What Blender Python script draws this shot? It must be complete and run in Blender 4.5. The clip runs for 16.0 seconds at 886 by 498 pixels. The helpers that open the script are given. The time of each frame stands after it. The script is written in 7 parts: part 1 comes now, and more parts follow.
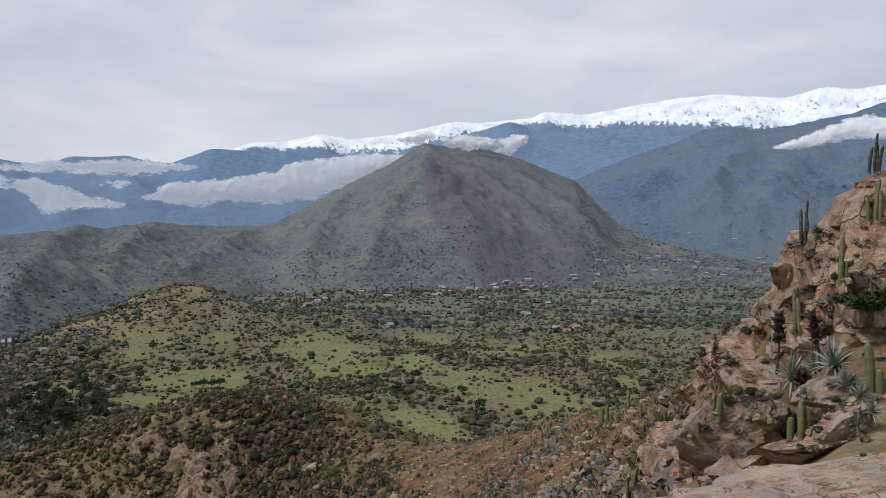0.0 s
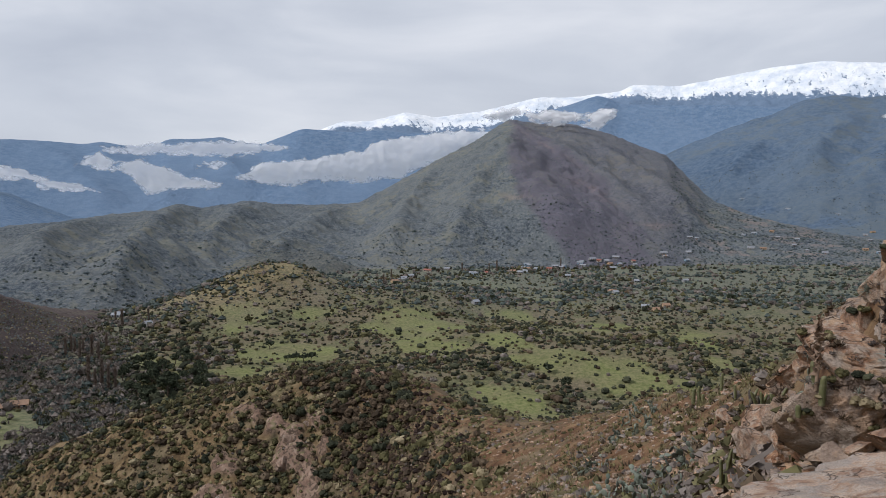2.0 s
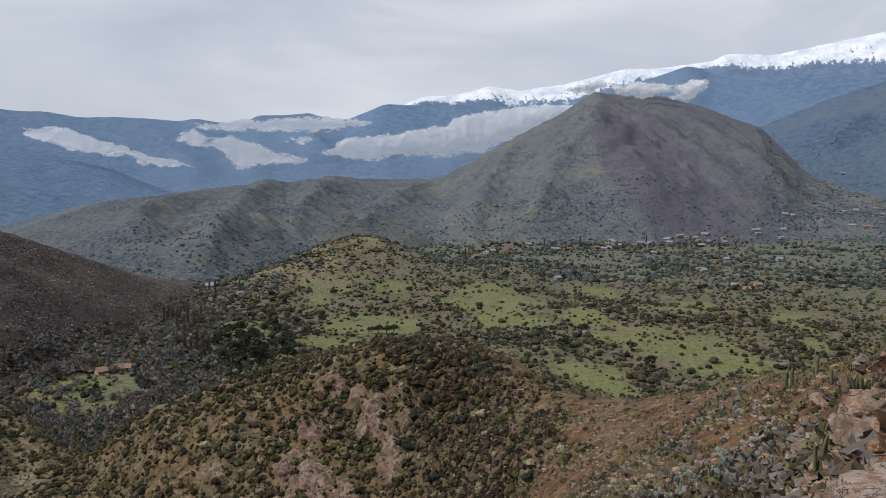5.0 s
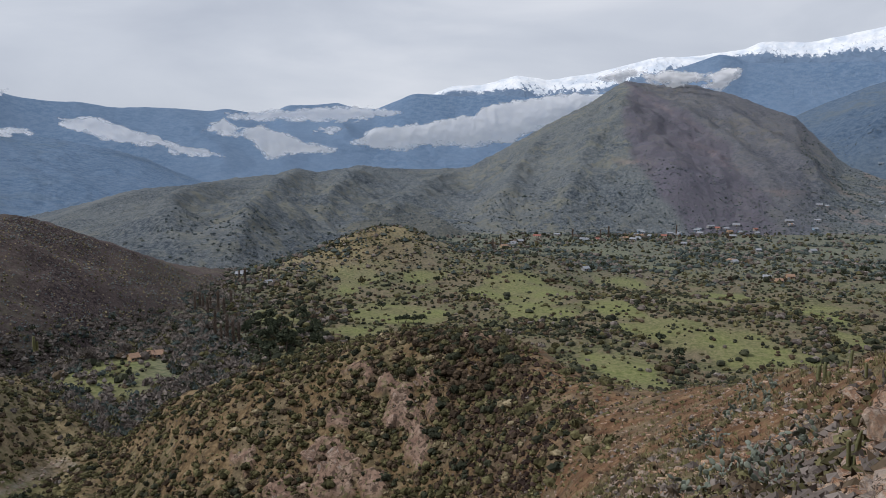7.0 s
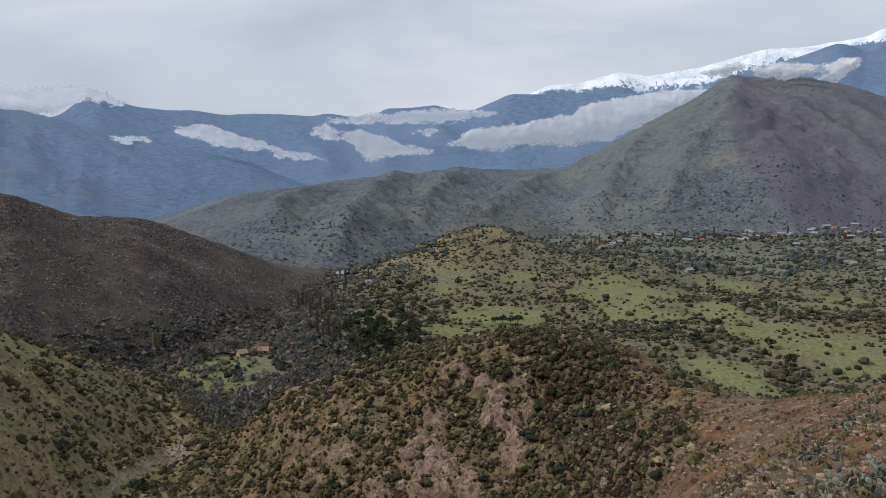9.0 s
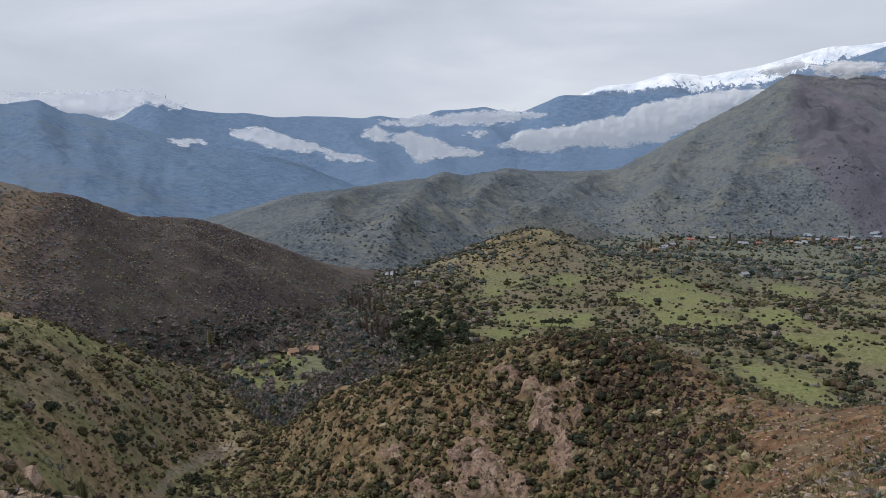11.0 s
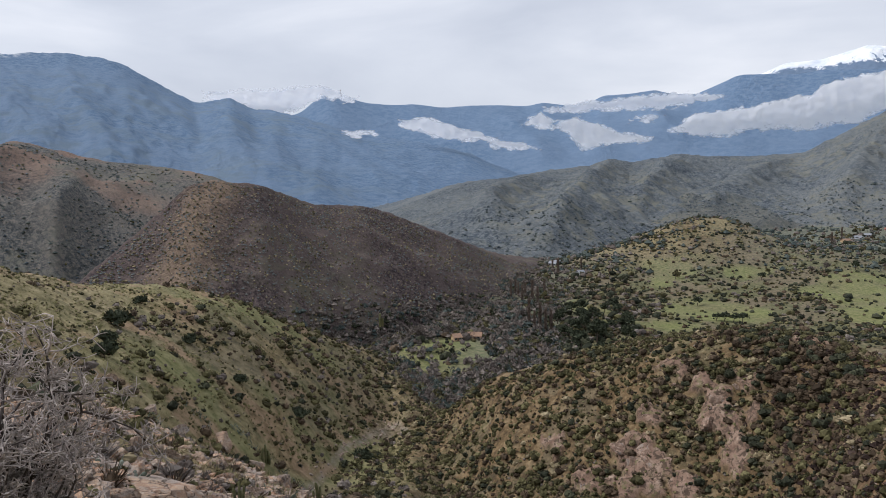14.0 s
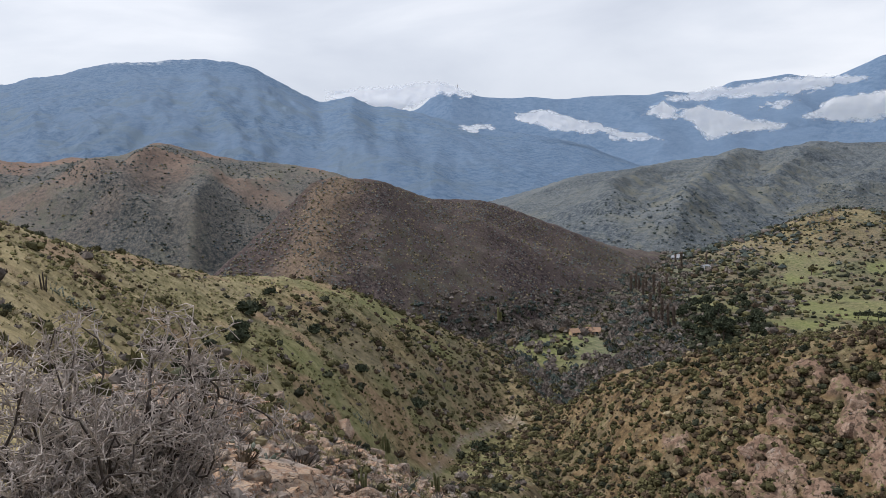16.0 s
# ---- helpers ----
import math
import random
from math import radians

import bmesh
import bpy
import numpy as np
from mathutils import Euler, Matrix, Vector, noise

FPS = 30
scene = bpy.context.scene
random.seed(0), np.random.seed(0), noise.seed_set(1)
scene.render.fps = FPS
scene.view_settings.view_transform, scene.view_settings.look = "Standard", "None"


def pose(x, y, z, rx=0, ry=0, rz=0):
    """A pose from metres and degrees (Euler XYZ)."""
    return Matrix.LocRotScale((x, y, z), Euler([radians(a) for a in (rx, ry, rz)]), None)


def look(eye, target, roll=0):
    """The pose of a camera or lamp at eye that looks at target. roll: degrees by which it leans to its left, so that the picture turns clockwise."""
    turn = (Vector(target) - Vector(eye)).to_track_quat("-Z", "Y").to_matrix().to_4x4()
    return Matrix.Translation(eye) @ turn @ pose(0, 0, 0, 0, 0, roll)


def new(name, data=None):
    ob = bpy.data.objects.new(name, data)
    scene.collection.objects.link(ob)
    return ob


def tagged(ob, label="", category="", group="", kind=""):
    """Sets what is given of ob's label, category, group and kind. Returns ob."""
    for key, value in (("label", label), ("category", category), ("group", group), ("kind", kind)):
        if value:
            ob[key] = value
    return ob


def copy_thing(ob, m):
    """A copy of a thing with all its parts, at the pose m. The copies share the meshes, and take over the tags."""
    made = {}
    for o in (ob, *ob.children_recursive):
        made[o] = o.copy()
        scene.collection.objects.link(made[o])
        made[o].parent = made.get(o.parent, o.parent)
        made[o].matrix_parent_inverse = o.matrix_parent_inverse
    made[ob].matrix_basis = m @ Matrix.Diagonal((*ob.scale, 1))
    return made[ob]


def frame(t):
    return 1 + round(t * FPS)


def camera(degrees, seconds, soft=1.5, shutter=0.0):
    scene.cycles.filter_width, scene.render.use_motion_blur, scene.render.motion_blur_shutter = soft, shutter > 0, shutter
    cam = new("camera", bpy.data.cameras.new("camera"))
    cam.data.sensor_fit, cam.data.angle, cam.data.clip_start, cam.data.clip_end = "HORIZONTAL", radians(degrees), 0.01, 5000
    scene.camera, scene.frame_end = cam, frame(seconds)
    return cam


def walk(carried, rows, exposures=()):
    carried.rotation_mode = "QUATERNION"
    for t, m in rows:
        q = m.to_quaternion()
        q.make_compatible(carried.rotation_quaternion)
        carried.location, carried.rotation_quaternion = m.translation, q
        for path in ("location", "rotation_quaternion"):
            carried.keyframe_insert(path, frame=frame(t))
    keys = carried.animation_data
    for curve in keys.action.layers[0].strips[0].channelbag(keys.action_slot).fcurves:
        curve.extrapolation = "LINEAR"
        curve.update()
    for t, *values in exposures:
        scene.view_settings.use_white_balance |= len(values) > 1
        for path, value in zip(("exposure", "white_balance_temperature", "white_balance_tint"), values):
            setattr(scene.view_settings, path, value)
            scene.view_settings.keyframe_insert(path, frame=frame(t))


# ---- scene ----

cam = camera(61.87, 16.0, 0.75)
# the eye is the origin of heights: the valley floor lies 92 m below it
ROWS = [
    (0.0, -0.00, -2.00, -0.50), (0.5, 2.16, -2.42, -0.45), (1.0, 4.24, -2.90, -0.35), (1.5, 5.72, -3.56, -0.14),
    (2.0, 6.59, -3.79, -0.06), (2.5, 8.83, -3.99, -0.06), (3.0, 10.31, -4.50, -0.09), (3.5, 10.74, -4.62, -0.12),
    (4.0, 11.53, -5.04, -0.05), (6.5, 14.50, -6.33, -0.13), (7.0, 15.09, -6.52, -0.10), (7.5, 15.85, -6.50, -0.10),
    (8.0, 17.48, -6.39, 0.15), (8.5, 20.46, -6.41, 0.43), (9.0, 22.53, -6.42, 0.71), (11.5, 28.52, -6.19, 0.92),
    (12.0, 31.41, -6.22, 1.32), (12.5, 32.86, -6.23, 1.47), (13.0, 33.93, -6.16, 1.30), (13.5, 35.77, -6.24, 1.11),
    (14.0, 38.92, -6.91, 1.57), (14.5, 41.91, -7.33, 1.92), (15.0, 43.22, -7.24, 2.10), (15.5, 45.47, -7.06, 2.42),
    (16.0, 47.89, -7.06, 2.67),
]
walk(cam, [(t, pose(-0.004 * yaw, 0.0, 0.0, 90 + pitch, roll, yaw)) for t, yaw, pitch, roll in ROWS],
     [(0.0, 0.05, 6080, 12), (3.5, 0.0, 6080, 12), (7.0, -0.02, 6080, 12), (7.4, 0.11, 6050, 13), (8.1, 0.11, 6050, 13), (8.5, -0.03, 6050, 12), (9.0, 0.0, 6050, 12), (12.5, 0.1, 6080, 12), (13.2, 0.17, 6080, 13), (16.0, 0.38, 6200, 12)])

# ---------------------------------------------------------------- light
SUN_AZ, SUN_EL = 108.0, 44.0      # to the left and a little behind, above thin overcast
world = bpy.data.worlds.new("sky")
scene.world = world
world.use_nodes = True


def build_sky():
    nt = world.node_tree
    nt.nodes.clear()
    out = nt.nodes.new("ShaderNodeOutputWorld")
    sky = nt.nodes.new("ShaderNodeTexSky")
    sky.sky_type, sky.sun_disc = "NISHITA", False
    sky.sun_elevation, sky.sun_rotation = radians(SUN_EL), radians(-SUN_AZ)
    clear = nt.nodes.new("ShaderNodeBackground")
    clear.inputs["Strength"].default_value = 0.10
    nt.links.new(sky.outputs[0], clear.inputs["Color"])
    co = nt.nodes.new("ShaderNodeTexCoord")
    mp = nt.nodes.new("ShaderNodeMapping")
    mp.inputs["Scale"].default_value = (1.0, 1.0, 3.2)
    nt.links.new(co.outputs["Generated"], mp.inputs["Vector"])
    n1 = nt.nodes.new("ShaderNodeTexNoise")
    n1.inputs["Scale"].default_value, n1.inputs["Detail"].default_value, n1.inputs["Roughness"].default_value = 2.4, 6.0, 0.5
    n1.inputs["Distortion"].default_value = 0.35
    nt.links.new(mp.outputs[0], n1.inputs["Vector"])
    ramp = nt.nodes.new("ShaderNodeValToRGB")
    el = ramp.color_ramp.elements
    el[0].position, el[0].color = 0.30, (0.50, 0.525, 0.57, 1)
    el[1].position, el[1].color = 0.72, (0.80, 0.80, 0.80, 1)
    e = el.new(0.5)
    e.color = (0.615, 0.635, 0.665, 1)
    nt.links.new(n1.outputs["Fac"], ramp.inputs[0])
    cloud = nt.nodes.new("ShaderNodeBackground")
    cloud.inputs["Strength"].default_value = 1.0
    nt.links.new(ramp.outputs[0], cloud.inputs["Color"])
    mix = nt.nodes.new("ShaderNodeMixShader")
    mix.inputs[0].default_value = 0.94
    nt.links.new(clear.outputs[0], mix.inputs[1])
    nt.links.new(cloud.outputs[0], mix.inputs[2])
    nt.links.new(mix.outputs[0], out.inputs[0])


build_sky()
sun = new("sun", bpy.data.lights.new("sun", "SUN"))
sun.data.energy, sun.data.angle, sun.data.color = 2.5, radians(12), (1.0, 0.95, 0.89)
_s = Vector((-math.sin(radians(SUN_AZ)) * math.cos(radians(SUN_EL)), math.cos(radians(SUN_AZ)) * math.cos(radians(SUN_EL)), math.sin(radians(SUN_EL))))
sun.matrix_world = look(_s * 50, (0, 0, 0))


# ---------------------------------------------------------------- noise on arrays
_perm = np.random.RandomState(7).permutation(512)
_perm = np.concatenate([_perm, _perm])
_gang = np.random.RandomState(8).rand(1024) * 2 * math.pi
_GX, _GY = np.cos(_gang), np.sin(_gang)


def pnoise(x, y, seed=0):
    """Gradient noise, about -0.7 to 0.7."""
    x, y = np.asarray(x, float) + 17.13 * seed, np.asarray(y, float) - 9.71 * seed
    xi, yi = np.floor(x).astype(int), np.floor(y).astype(int)
    fx, fy = x - xi, y - yi
    u, v = fx * fx * fx * (fx * (fx * 6 - 15) + 10), fy * fy * fy * (fy * (fy * 6 - 15) + 10)

    def g(ix, iy, dx, dy):
        h = _perm[(_perm[ix & 511] + iy) & 511]
        return _GX[h] * dx + _GY[h] * dy
    a, b = g(xi, yi, fx, fy), g(xi + 1, yi, fx - 1, fy)
    c, d = g(xi, yi + 1, fx, fy - 1), g(xi + 1, yi + 1, fx - 1, fy - 1)
    return (a * (1 - u) + b * u) * (1 - v) + (c * (1 - u) + d * u) * v


def fbm(x, y, octaves=4, seed=0, gain=0.5):
    s, amp = 0, 1.0
    for k in range(octaves):
        s = s + amp * pnoise(x * 2 ** k, y * 2 ** k, seed + k)
        amp *= gain
    return s


def ridged(x, y, octaves=4, seed=0):
    """Ridges at 1, gullies below."""
    s, amp, tot = 0, 1.0, 0.0
    for k in range(octaves):
        s = s + amp * (1 - 2.2 * np.abs(pnoise(x * 2 ** k, y * 2 ** k, seed + k)))
        tot += amp
        amp *= 0.5
    return s / tot


def smooth01(a, lo, hi):
    t = np.clip((a - lo) / (hi - lo), 0, 1)
    return t * t * (3 - 2 * t)


def soft_interp(a, xs, ys, width=1.2):
    """Interpolation over azimuth with its corners rounded off."""
    return sum(w * np.interp(a + o * width, xs, ys) for o, w in ((-1, 0.25), (0, 0.5), (1, 0.25)))


def polar(az, r):
    a = np.radians(az)
    return -np.sin(a) * r, np.cos(a) * r


# ---------------------------------------------------------------- shader helper
class Mat:
    def __init__(self, name, rough=0.9, spec=0.2):
        self.m = bpy.data.materials.new(name)
        self.m.use_nodes = True
        self.nt = self.m.node_tree
        self.b = self.nt.nodes["Principled BSDF"]
        self.b.inputs["Roughness"].default_value = rough
        self.b.inputs["Specular IOR Level"].default_value = spec
        self.co = None

    def node(self, kind, **kw):
        n = self.nt.nodes.new(kind)
        for k, v in kw.items():
            n.inputs[k].default_value = v
        return n

    def link(self, a, b):
        self.nt.links.new(a, b)

    def coord(self, which="Object"):
        if self.co is None:
            self.co = self.node("ShaderNodeTexCoord")
        return self.co.outputs[which]

    def noise(self, scale, detail=4.0, rough=0.55, distort=0.0, vec=None):
        n = self.node("ShaderNodeTexNoise", Scale=scale, Detail=detail, Roughness=rough, Distortion=distort)
        self.link(vec if vec is not None else self.coord(), n.inputs["Vector"])
        return n.outputs["Fac"]

    def ramp(self, fac, stops):
        r = self.node("ShaderNodeValToRGB")
        el = r.color_ramp.elements
        while len(el) < len(stops):
            el.new(0.5)
        for e, (p, c) in zip(el, stops):
            e.position, e.color = p, (*c, 1) if len(c) == 3 else c
        self.link(fac, r.inputs[0])
        return r.outputs[0]

    def grey(self, fac, lo, hi):
        return self.ramp(fac, [(lo, (0, 0, 0)), (hi, (1, 1, 1))])

    def mix(self, fac, a, b, blend="MIX"):
        n = self.nt.nodes.new("ShaderNodeMix")
        n.data_type, n.blend_type = "RGBA", blend
        for sock, v in ((n.inputs["Factor"], fac), (n.inputs["A"], a), (n.inputs["B"], b)):
            if isinstance(v, (int, float)):
                sock.default_value = v
            elif isinstance(v, tuple):
                sock.default_value = (*v, 1)
            else:
                self.link(v, sock)
        return n.outputs["Result"]

    def math(self, op, a, b=0.0):
        n = self.nt.nodes.new("ShaderNodeMath")
        n.operation = op
        for sock, v in zip(n.inputs, (a, b)):
            if isinstance(v, (int, float)):
                sock.default_value = v
            else:
                self.link(v, sock)
        return n.outputs[0]

    def attr(self, name):
        n = self.nt.nodes.new("ShaderNodeAttribute")
        n.attribute_name = name
        return n.outputs["Fac"]

    def island(self):
        return self.nt.nodes.new("ShaderNodeNewGeometry").outputs["Random Per Island"]

    def random(self):
        return self.nt.nodes.new("ShaderNodeObjectInfo").outputs["Random"]

    def color(self, c):
        if isinstance(c, tuple):
            self.b.inputs["Base Color"].default_value = (*c, 1)
        else:
            self.link(c, self.b.inputs["Base Color"])
        return self

    def bump(self, height, strength=0.5, distance=0.1):
        n = self.node("ShaderNodeBump", Strength=strength, Distance=distance)
        self.link(height, n.inputs["Height"])
        self.link(n.outputs[0], self.b.inputs["Normal"])
        return self


def hill_material(name, dark, mid, light, patch, scale, bump_m, olive=None):
    """Scrub-grown hillside: fine shrub mottling, broad swathes, and patches given by the attribute 'patch'."""
    m = Mat(name, 0.95, 0.1)
    fine = m.noise(scale * 1.6, 7, 0.8)
    broad = m.noise(scale * 0.06, 4, 0.55, 0.6)
    base = m.ramp(fine, [(0.42, dark), (0.5, mid), (0.59, light)])
    swathe = m.mix(m.grey(broad, 0.42, 0.62), base, m.mix(0.55, base, light))
    if olive:
        spots = m.math("MULTIPLY", m.grey(m.noise(scale * 0.3, 6, 0.7, 0.8), 0.48, 0.60), m.grey(m.noise(scale * 0.03, 3, 0.5), 0.40, 0.58))
        swathe = m.mix(m.math("MULTIPLY", spots, 0.75), swathe, olive)
        swathe = m.mix(m.math("MULTIPLY", m.attr("bare"), m.grey(m.noise(scale * 0.2, 6, 0.7, 0.5), 0.40, 0.56)), swathe, (0.27, 0.215, 0.185))
    c = m.mix(m.math("MULTIPLY", m.attr("patch"), m.grey(fine, 0.25, 0.6)), swathe, patch)
    m.color(c)
    m.bump(m.math("ADD", fine, m.math("MULTIPLY", broad, 3.0)), 1.0, bump_m)
    return m.m


# ---------------------------------------------------------------- mesh helpers
def mesh_from(name, verts, faces_flat, sizes, mats, smooth=False, mat_index=None):
    me = bpy.data.meshes.new(name)
    verts = np.asarray(verts, np.float32)
    faces_flat, sizes = np.asarray(faces_flat, np.int32).ravel(), np.asarray(sizes, np.int32)
    me.vertices.add(len(verts))
    me.vertices.foreach_set("co", verts.ravel())
    me.loops.add(len(faces_flat))
    me.loops.foreach_set("vertex_index", faces_flat)
    me.polygons.add(len(sizes))
    me.polygons.foreach_set("loop_start", np.concatenate([[0], np.cumsum(sizes)[:-1]]).astype(np.int32))
    me.polygons.foreach_set("use_smooth", np.full(len(sizes), smooth))
    if mat_index is not None:
        me.polygons.foreach_set("material_index", np.asarray(mat_index, np.int32))
    for m in (mats if isinstance(mats, (list, tuple)) else [mats]):
        me.materials.append(m)
    me.update(calc_edges=True)
    me.validate()
    return me


def grid_object(name, X, Y, Z, mat, attrs=None, wrap=False):
    n, k = X.shape
    idx = np.arange(n * k).reshape(n, k)
    if wrap:
        idx = np.vstack([idx, idx[:1]])
    q = np.stack([idx[:-1, :-1], idx[:-1, 1:], idx[1:, 1:], idx[1:, :-1]], -1).reshape(-1, 4)
    me = mesh_from(name, np.stack([X, Y, Z], -1).reshape(-1, 3), q, np.full(len(q), 4), mat, True)
    for key, val in (attrs or {}).items():
        a = me.attributes.new(key, "FLOAT", "POINT")
        a.data.foreach_set("value", np.asarray(val, np.float32).ravel())
    return new(name, me)


# ---------------------------------------------------------------- the ground: the camera's hill, knoll, gully, valley floor
FLOOR = -92.0
G_AZ = [-110, -60, -33, -29, -25, -21, -17, -12, -6, 0, 6, 11, 17, 23, 29, 35, 40, 45, 50, 55, 60, 66, 72, 79, 90, 130, 180, 250]
G_R1 = [8, 4, 4, 4, 4.5, 5, 6, 8, 10, 10, 10, 10, 10, 10, 10, 10, 10, 10, 10, 10, 10, 9, 8, 8, 8, 8, 8, 8]
G_E1 = [5, -10, -21, -21, -21, -22, -24, -25, -26, -27, -30, -31, -32, -32, -32, -32, -32, -31, -31, -30, -29, -27, -25, -23, -19, -5, 0, 5]
G_R2 = [40, 8, 7, 7, 8, 9, 13, 20, 30, 40, 55, 74, 84, 88, 92, 98, 112, 60, 34, 30, 29, 28, 28, 25, 25, 30, 40, 40]
G_E2 = [12, 0, -11, -12, -14, -16, -17, -19, -20, -21, -23, -25, -26, -26.5, -27, -27.5, -26.5, -27, -24.8, -21.4, -18.4, -14.6, -12.4, -10.5, -8, 5, 10, 12]
# the dip between the stony nose and the green slope
D_AZ, D_R, D_E = [40, 42, 45, 47, 50, 55, 60, 66, 72, 78, 84, 90], [160, 172, 160, 142, 112, 83, 70, 60, 52, 45, 42, 42], [-22.0, -19.9, -20.6, -21.2, -23.8, -26.0, -24.2, -20.2, -15.8, -11.2, -7.6, -4.4]
G_R3 = [150, 30, 12, 12, 12, 14, 30, 45, 65, 80, 92, 105, 115, 120, 128, 140, 170, 215, 190, 175, 165, 150, 125, 100, 80, 120, 150, 150]
G_E3 = [14, 8, 2, -1, -5, -9.5, -12.3, -14.0, -15.8, -16.6, -15.6, -13.4, -13.1, -13.9, -15.6, -17.4, -19.9, -14.8, -12.9, -10.3, -8.8, -7.7, -6, -3, 1, 10, 14, 14]


def hermite_rows(R, Z, r):
    """Monotone cubic through the nodes (R, Z), each of shape (n, k), at the distances r of shape (n, m)."""
    h = np.diff(R, axis=1)
    d = np.diff(Z, axis=1) / h
    s = np.zeros_like(Z)
    same = d[:, :-1] * d[:, 1:] > 0
    s[:, 1:-1] = np.where(same, 2 * d[:, :-1] * d[:, 1:] / np.where(same, d[:, :-1] + d[:, 1:], 1), 0)
    s[:, 0], s[:, -1] = d[:, 0], d[:, -1]
    k = np.clip((r[:, :, None] >= R[:, None, :]).sum(2) - 1, 0, R.shape[1] - 2)
    row = np.arange(len(R))[:, None]
    hh, z0, z1, s0, s1 = h[row, k], Z[row, k], Z[row, k + 1], s[row, k], s[row, k + 1]
    t = np.clip((r - R[row, k]) / hh, 0, 1)
    return (2 * t**3 - 3 * t**2 + 1) * z0 + (t**3 - 2 * t**2 + t) * hh * s0 + (3 * t**2 - 2 * t**3) * z1 + (t**3 - t**2) * hh * s1


def ground_nodes(az):
    az = (np.asarray(az, float) + 110) % 360 - 110
    r1, r2, r3 = (soft_interp(az, G_AZ, g) for g in (G_R1, G_R2, G_R3))
    e1, e2, e3 = (np.tan(np.radians(soft_interp(az, G_AZ, g))) for g in (G_E1, G_E2, G_E3))
    z3 = r3 * e3
    dip = smooth01(az, 40, 44) * smooth01(100 - az, 0, 14)
    rd = soft_interp(az, D_AZ, D_R)
    rm = (r2 + r3) / 2 * (1 - dip) + rd * dip
    zm = (r2 * e2 + z3) / 2 * (1 - dip) + rd * np.tan(np.radians(soft_interp(az, D_AZ, D_E))) * dip
    r4 = r3 + 25 + (z3 - FLOOR) * 1.45
    R = np.stack([np.full_like(r1, 0.02), np.full_like(r1, 1.6), r1, r2, rm, r3, r4, r4 + 400, np.full_like(r1, 6000)], 1)
    Z = np.stack([np.full_like(r1, -1.62), np.full_like(r1, -1.66), r1 * e1, r2 * e2, zm, z3, np.full_like(r1, FLOOR), np.full_like(r1, FLOOR), np.full_like(r1, FLOOR)], 1)
    return R, Z


# bare rock faces of the knoll: azimuth, elevation, width and height in degrees
KNOLL = [(18.33, -19.29, 4.67, 4.84), (17.06, -21.59, 3.79, 3.93), (24.00, -22.75, 6.67, 4.78), (30.75, -22.23, 2.27, 2.83), (21.76, -16.90, 2.60, 1.25), (12.44, -13.67, 3.15, 1.05), (19.61, -17.72, 2.99, 2.05), (15.82, -18.73, 2.48, 2.40), (28.06, -24.03, 4.08, 1.98), (25.36, -24.38, 3.59, 1.96), (16.66, -17.37, 2.50, 1.62), (23.53, -19.92, 2.20, 1.63), (15.02, -16.66, 1.63, 1.21), (20.92, -23.41, 3.50, 2.35)]


def rock_mask(az, r, R, Z):
    """1 on the bare rock of the knoll, 0 on soil; az of shape (n,), r of shape (n, m)."""
    e2, e3 = (np.degrees(np.arctan2(Z[:, k], R[:, k]))[:, None] for k in (3, 5))
    x, y = polar(az[:, None], r)
    el = e2 + (e3 - e2) * (r - R[:, 3:4]) / (R[:, 5:6] - R[:, 3:4]) + 0.9 * fbm(x / 3.5, y / 3.5, 3, 96)
    a2 = az[:, None] + 1.3 * fbm(x / 4, y / 4, 3, 97)
    m = np.zeros(r.shape)
    for ra, re, w, h in KNOLL:
        m = np.maximum(m, np.exp(-((a2 - ra) / (0.40 * w)) ** 2 - ((el - re) / (0.42 * h)) ** 2))
    return smooth01(m - 0.5 * np.maximum(0, pnoise(x / 2.2, y / 2.2, 104)), 0.48, 0.58) * smooth01(r, R[:, 3:4] * 0.8, R[:, 3:4]) * smooth01(R[:, 5:6] + 2 - r, 0, 2)


# hillocks on the valley floor: azimuth, distance, height, half-widths along and across the view
MOUNDS = [(19.0, 690, 31, 75, 62), (23.5, 640, 12, 60, 50), (9.5, 610, 13, 60, 60), (15.0, 600, 6, 70, 60), (-11, 430, 9, 60, 75), (1, 470, 6, 60, 70), (-22, 640, 10, 90, 120)]


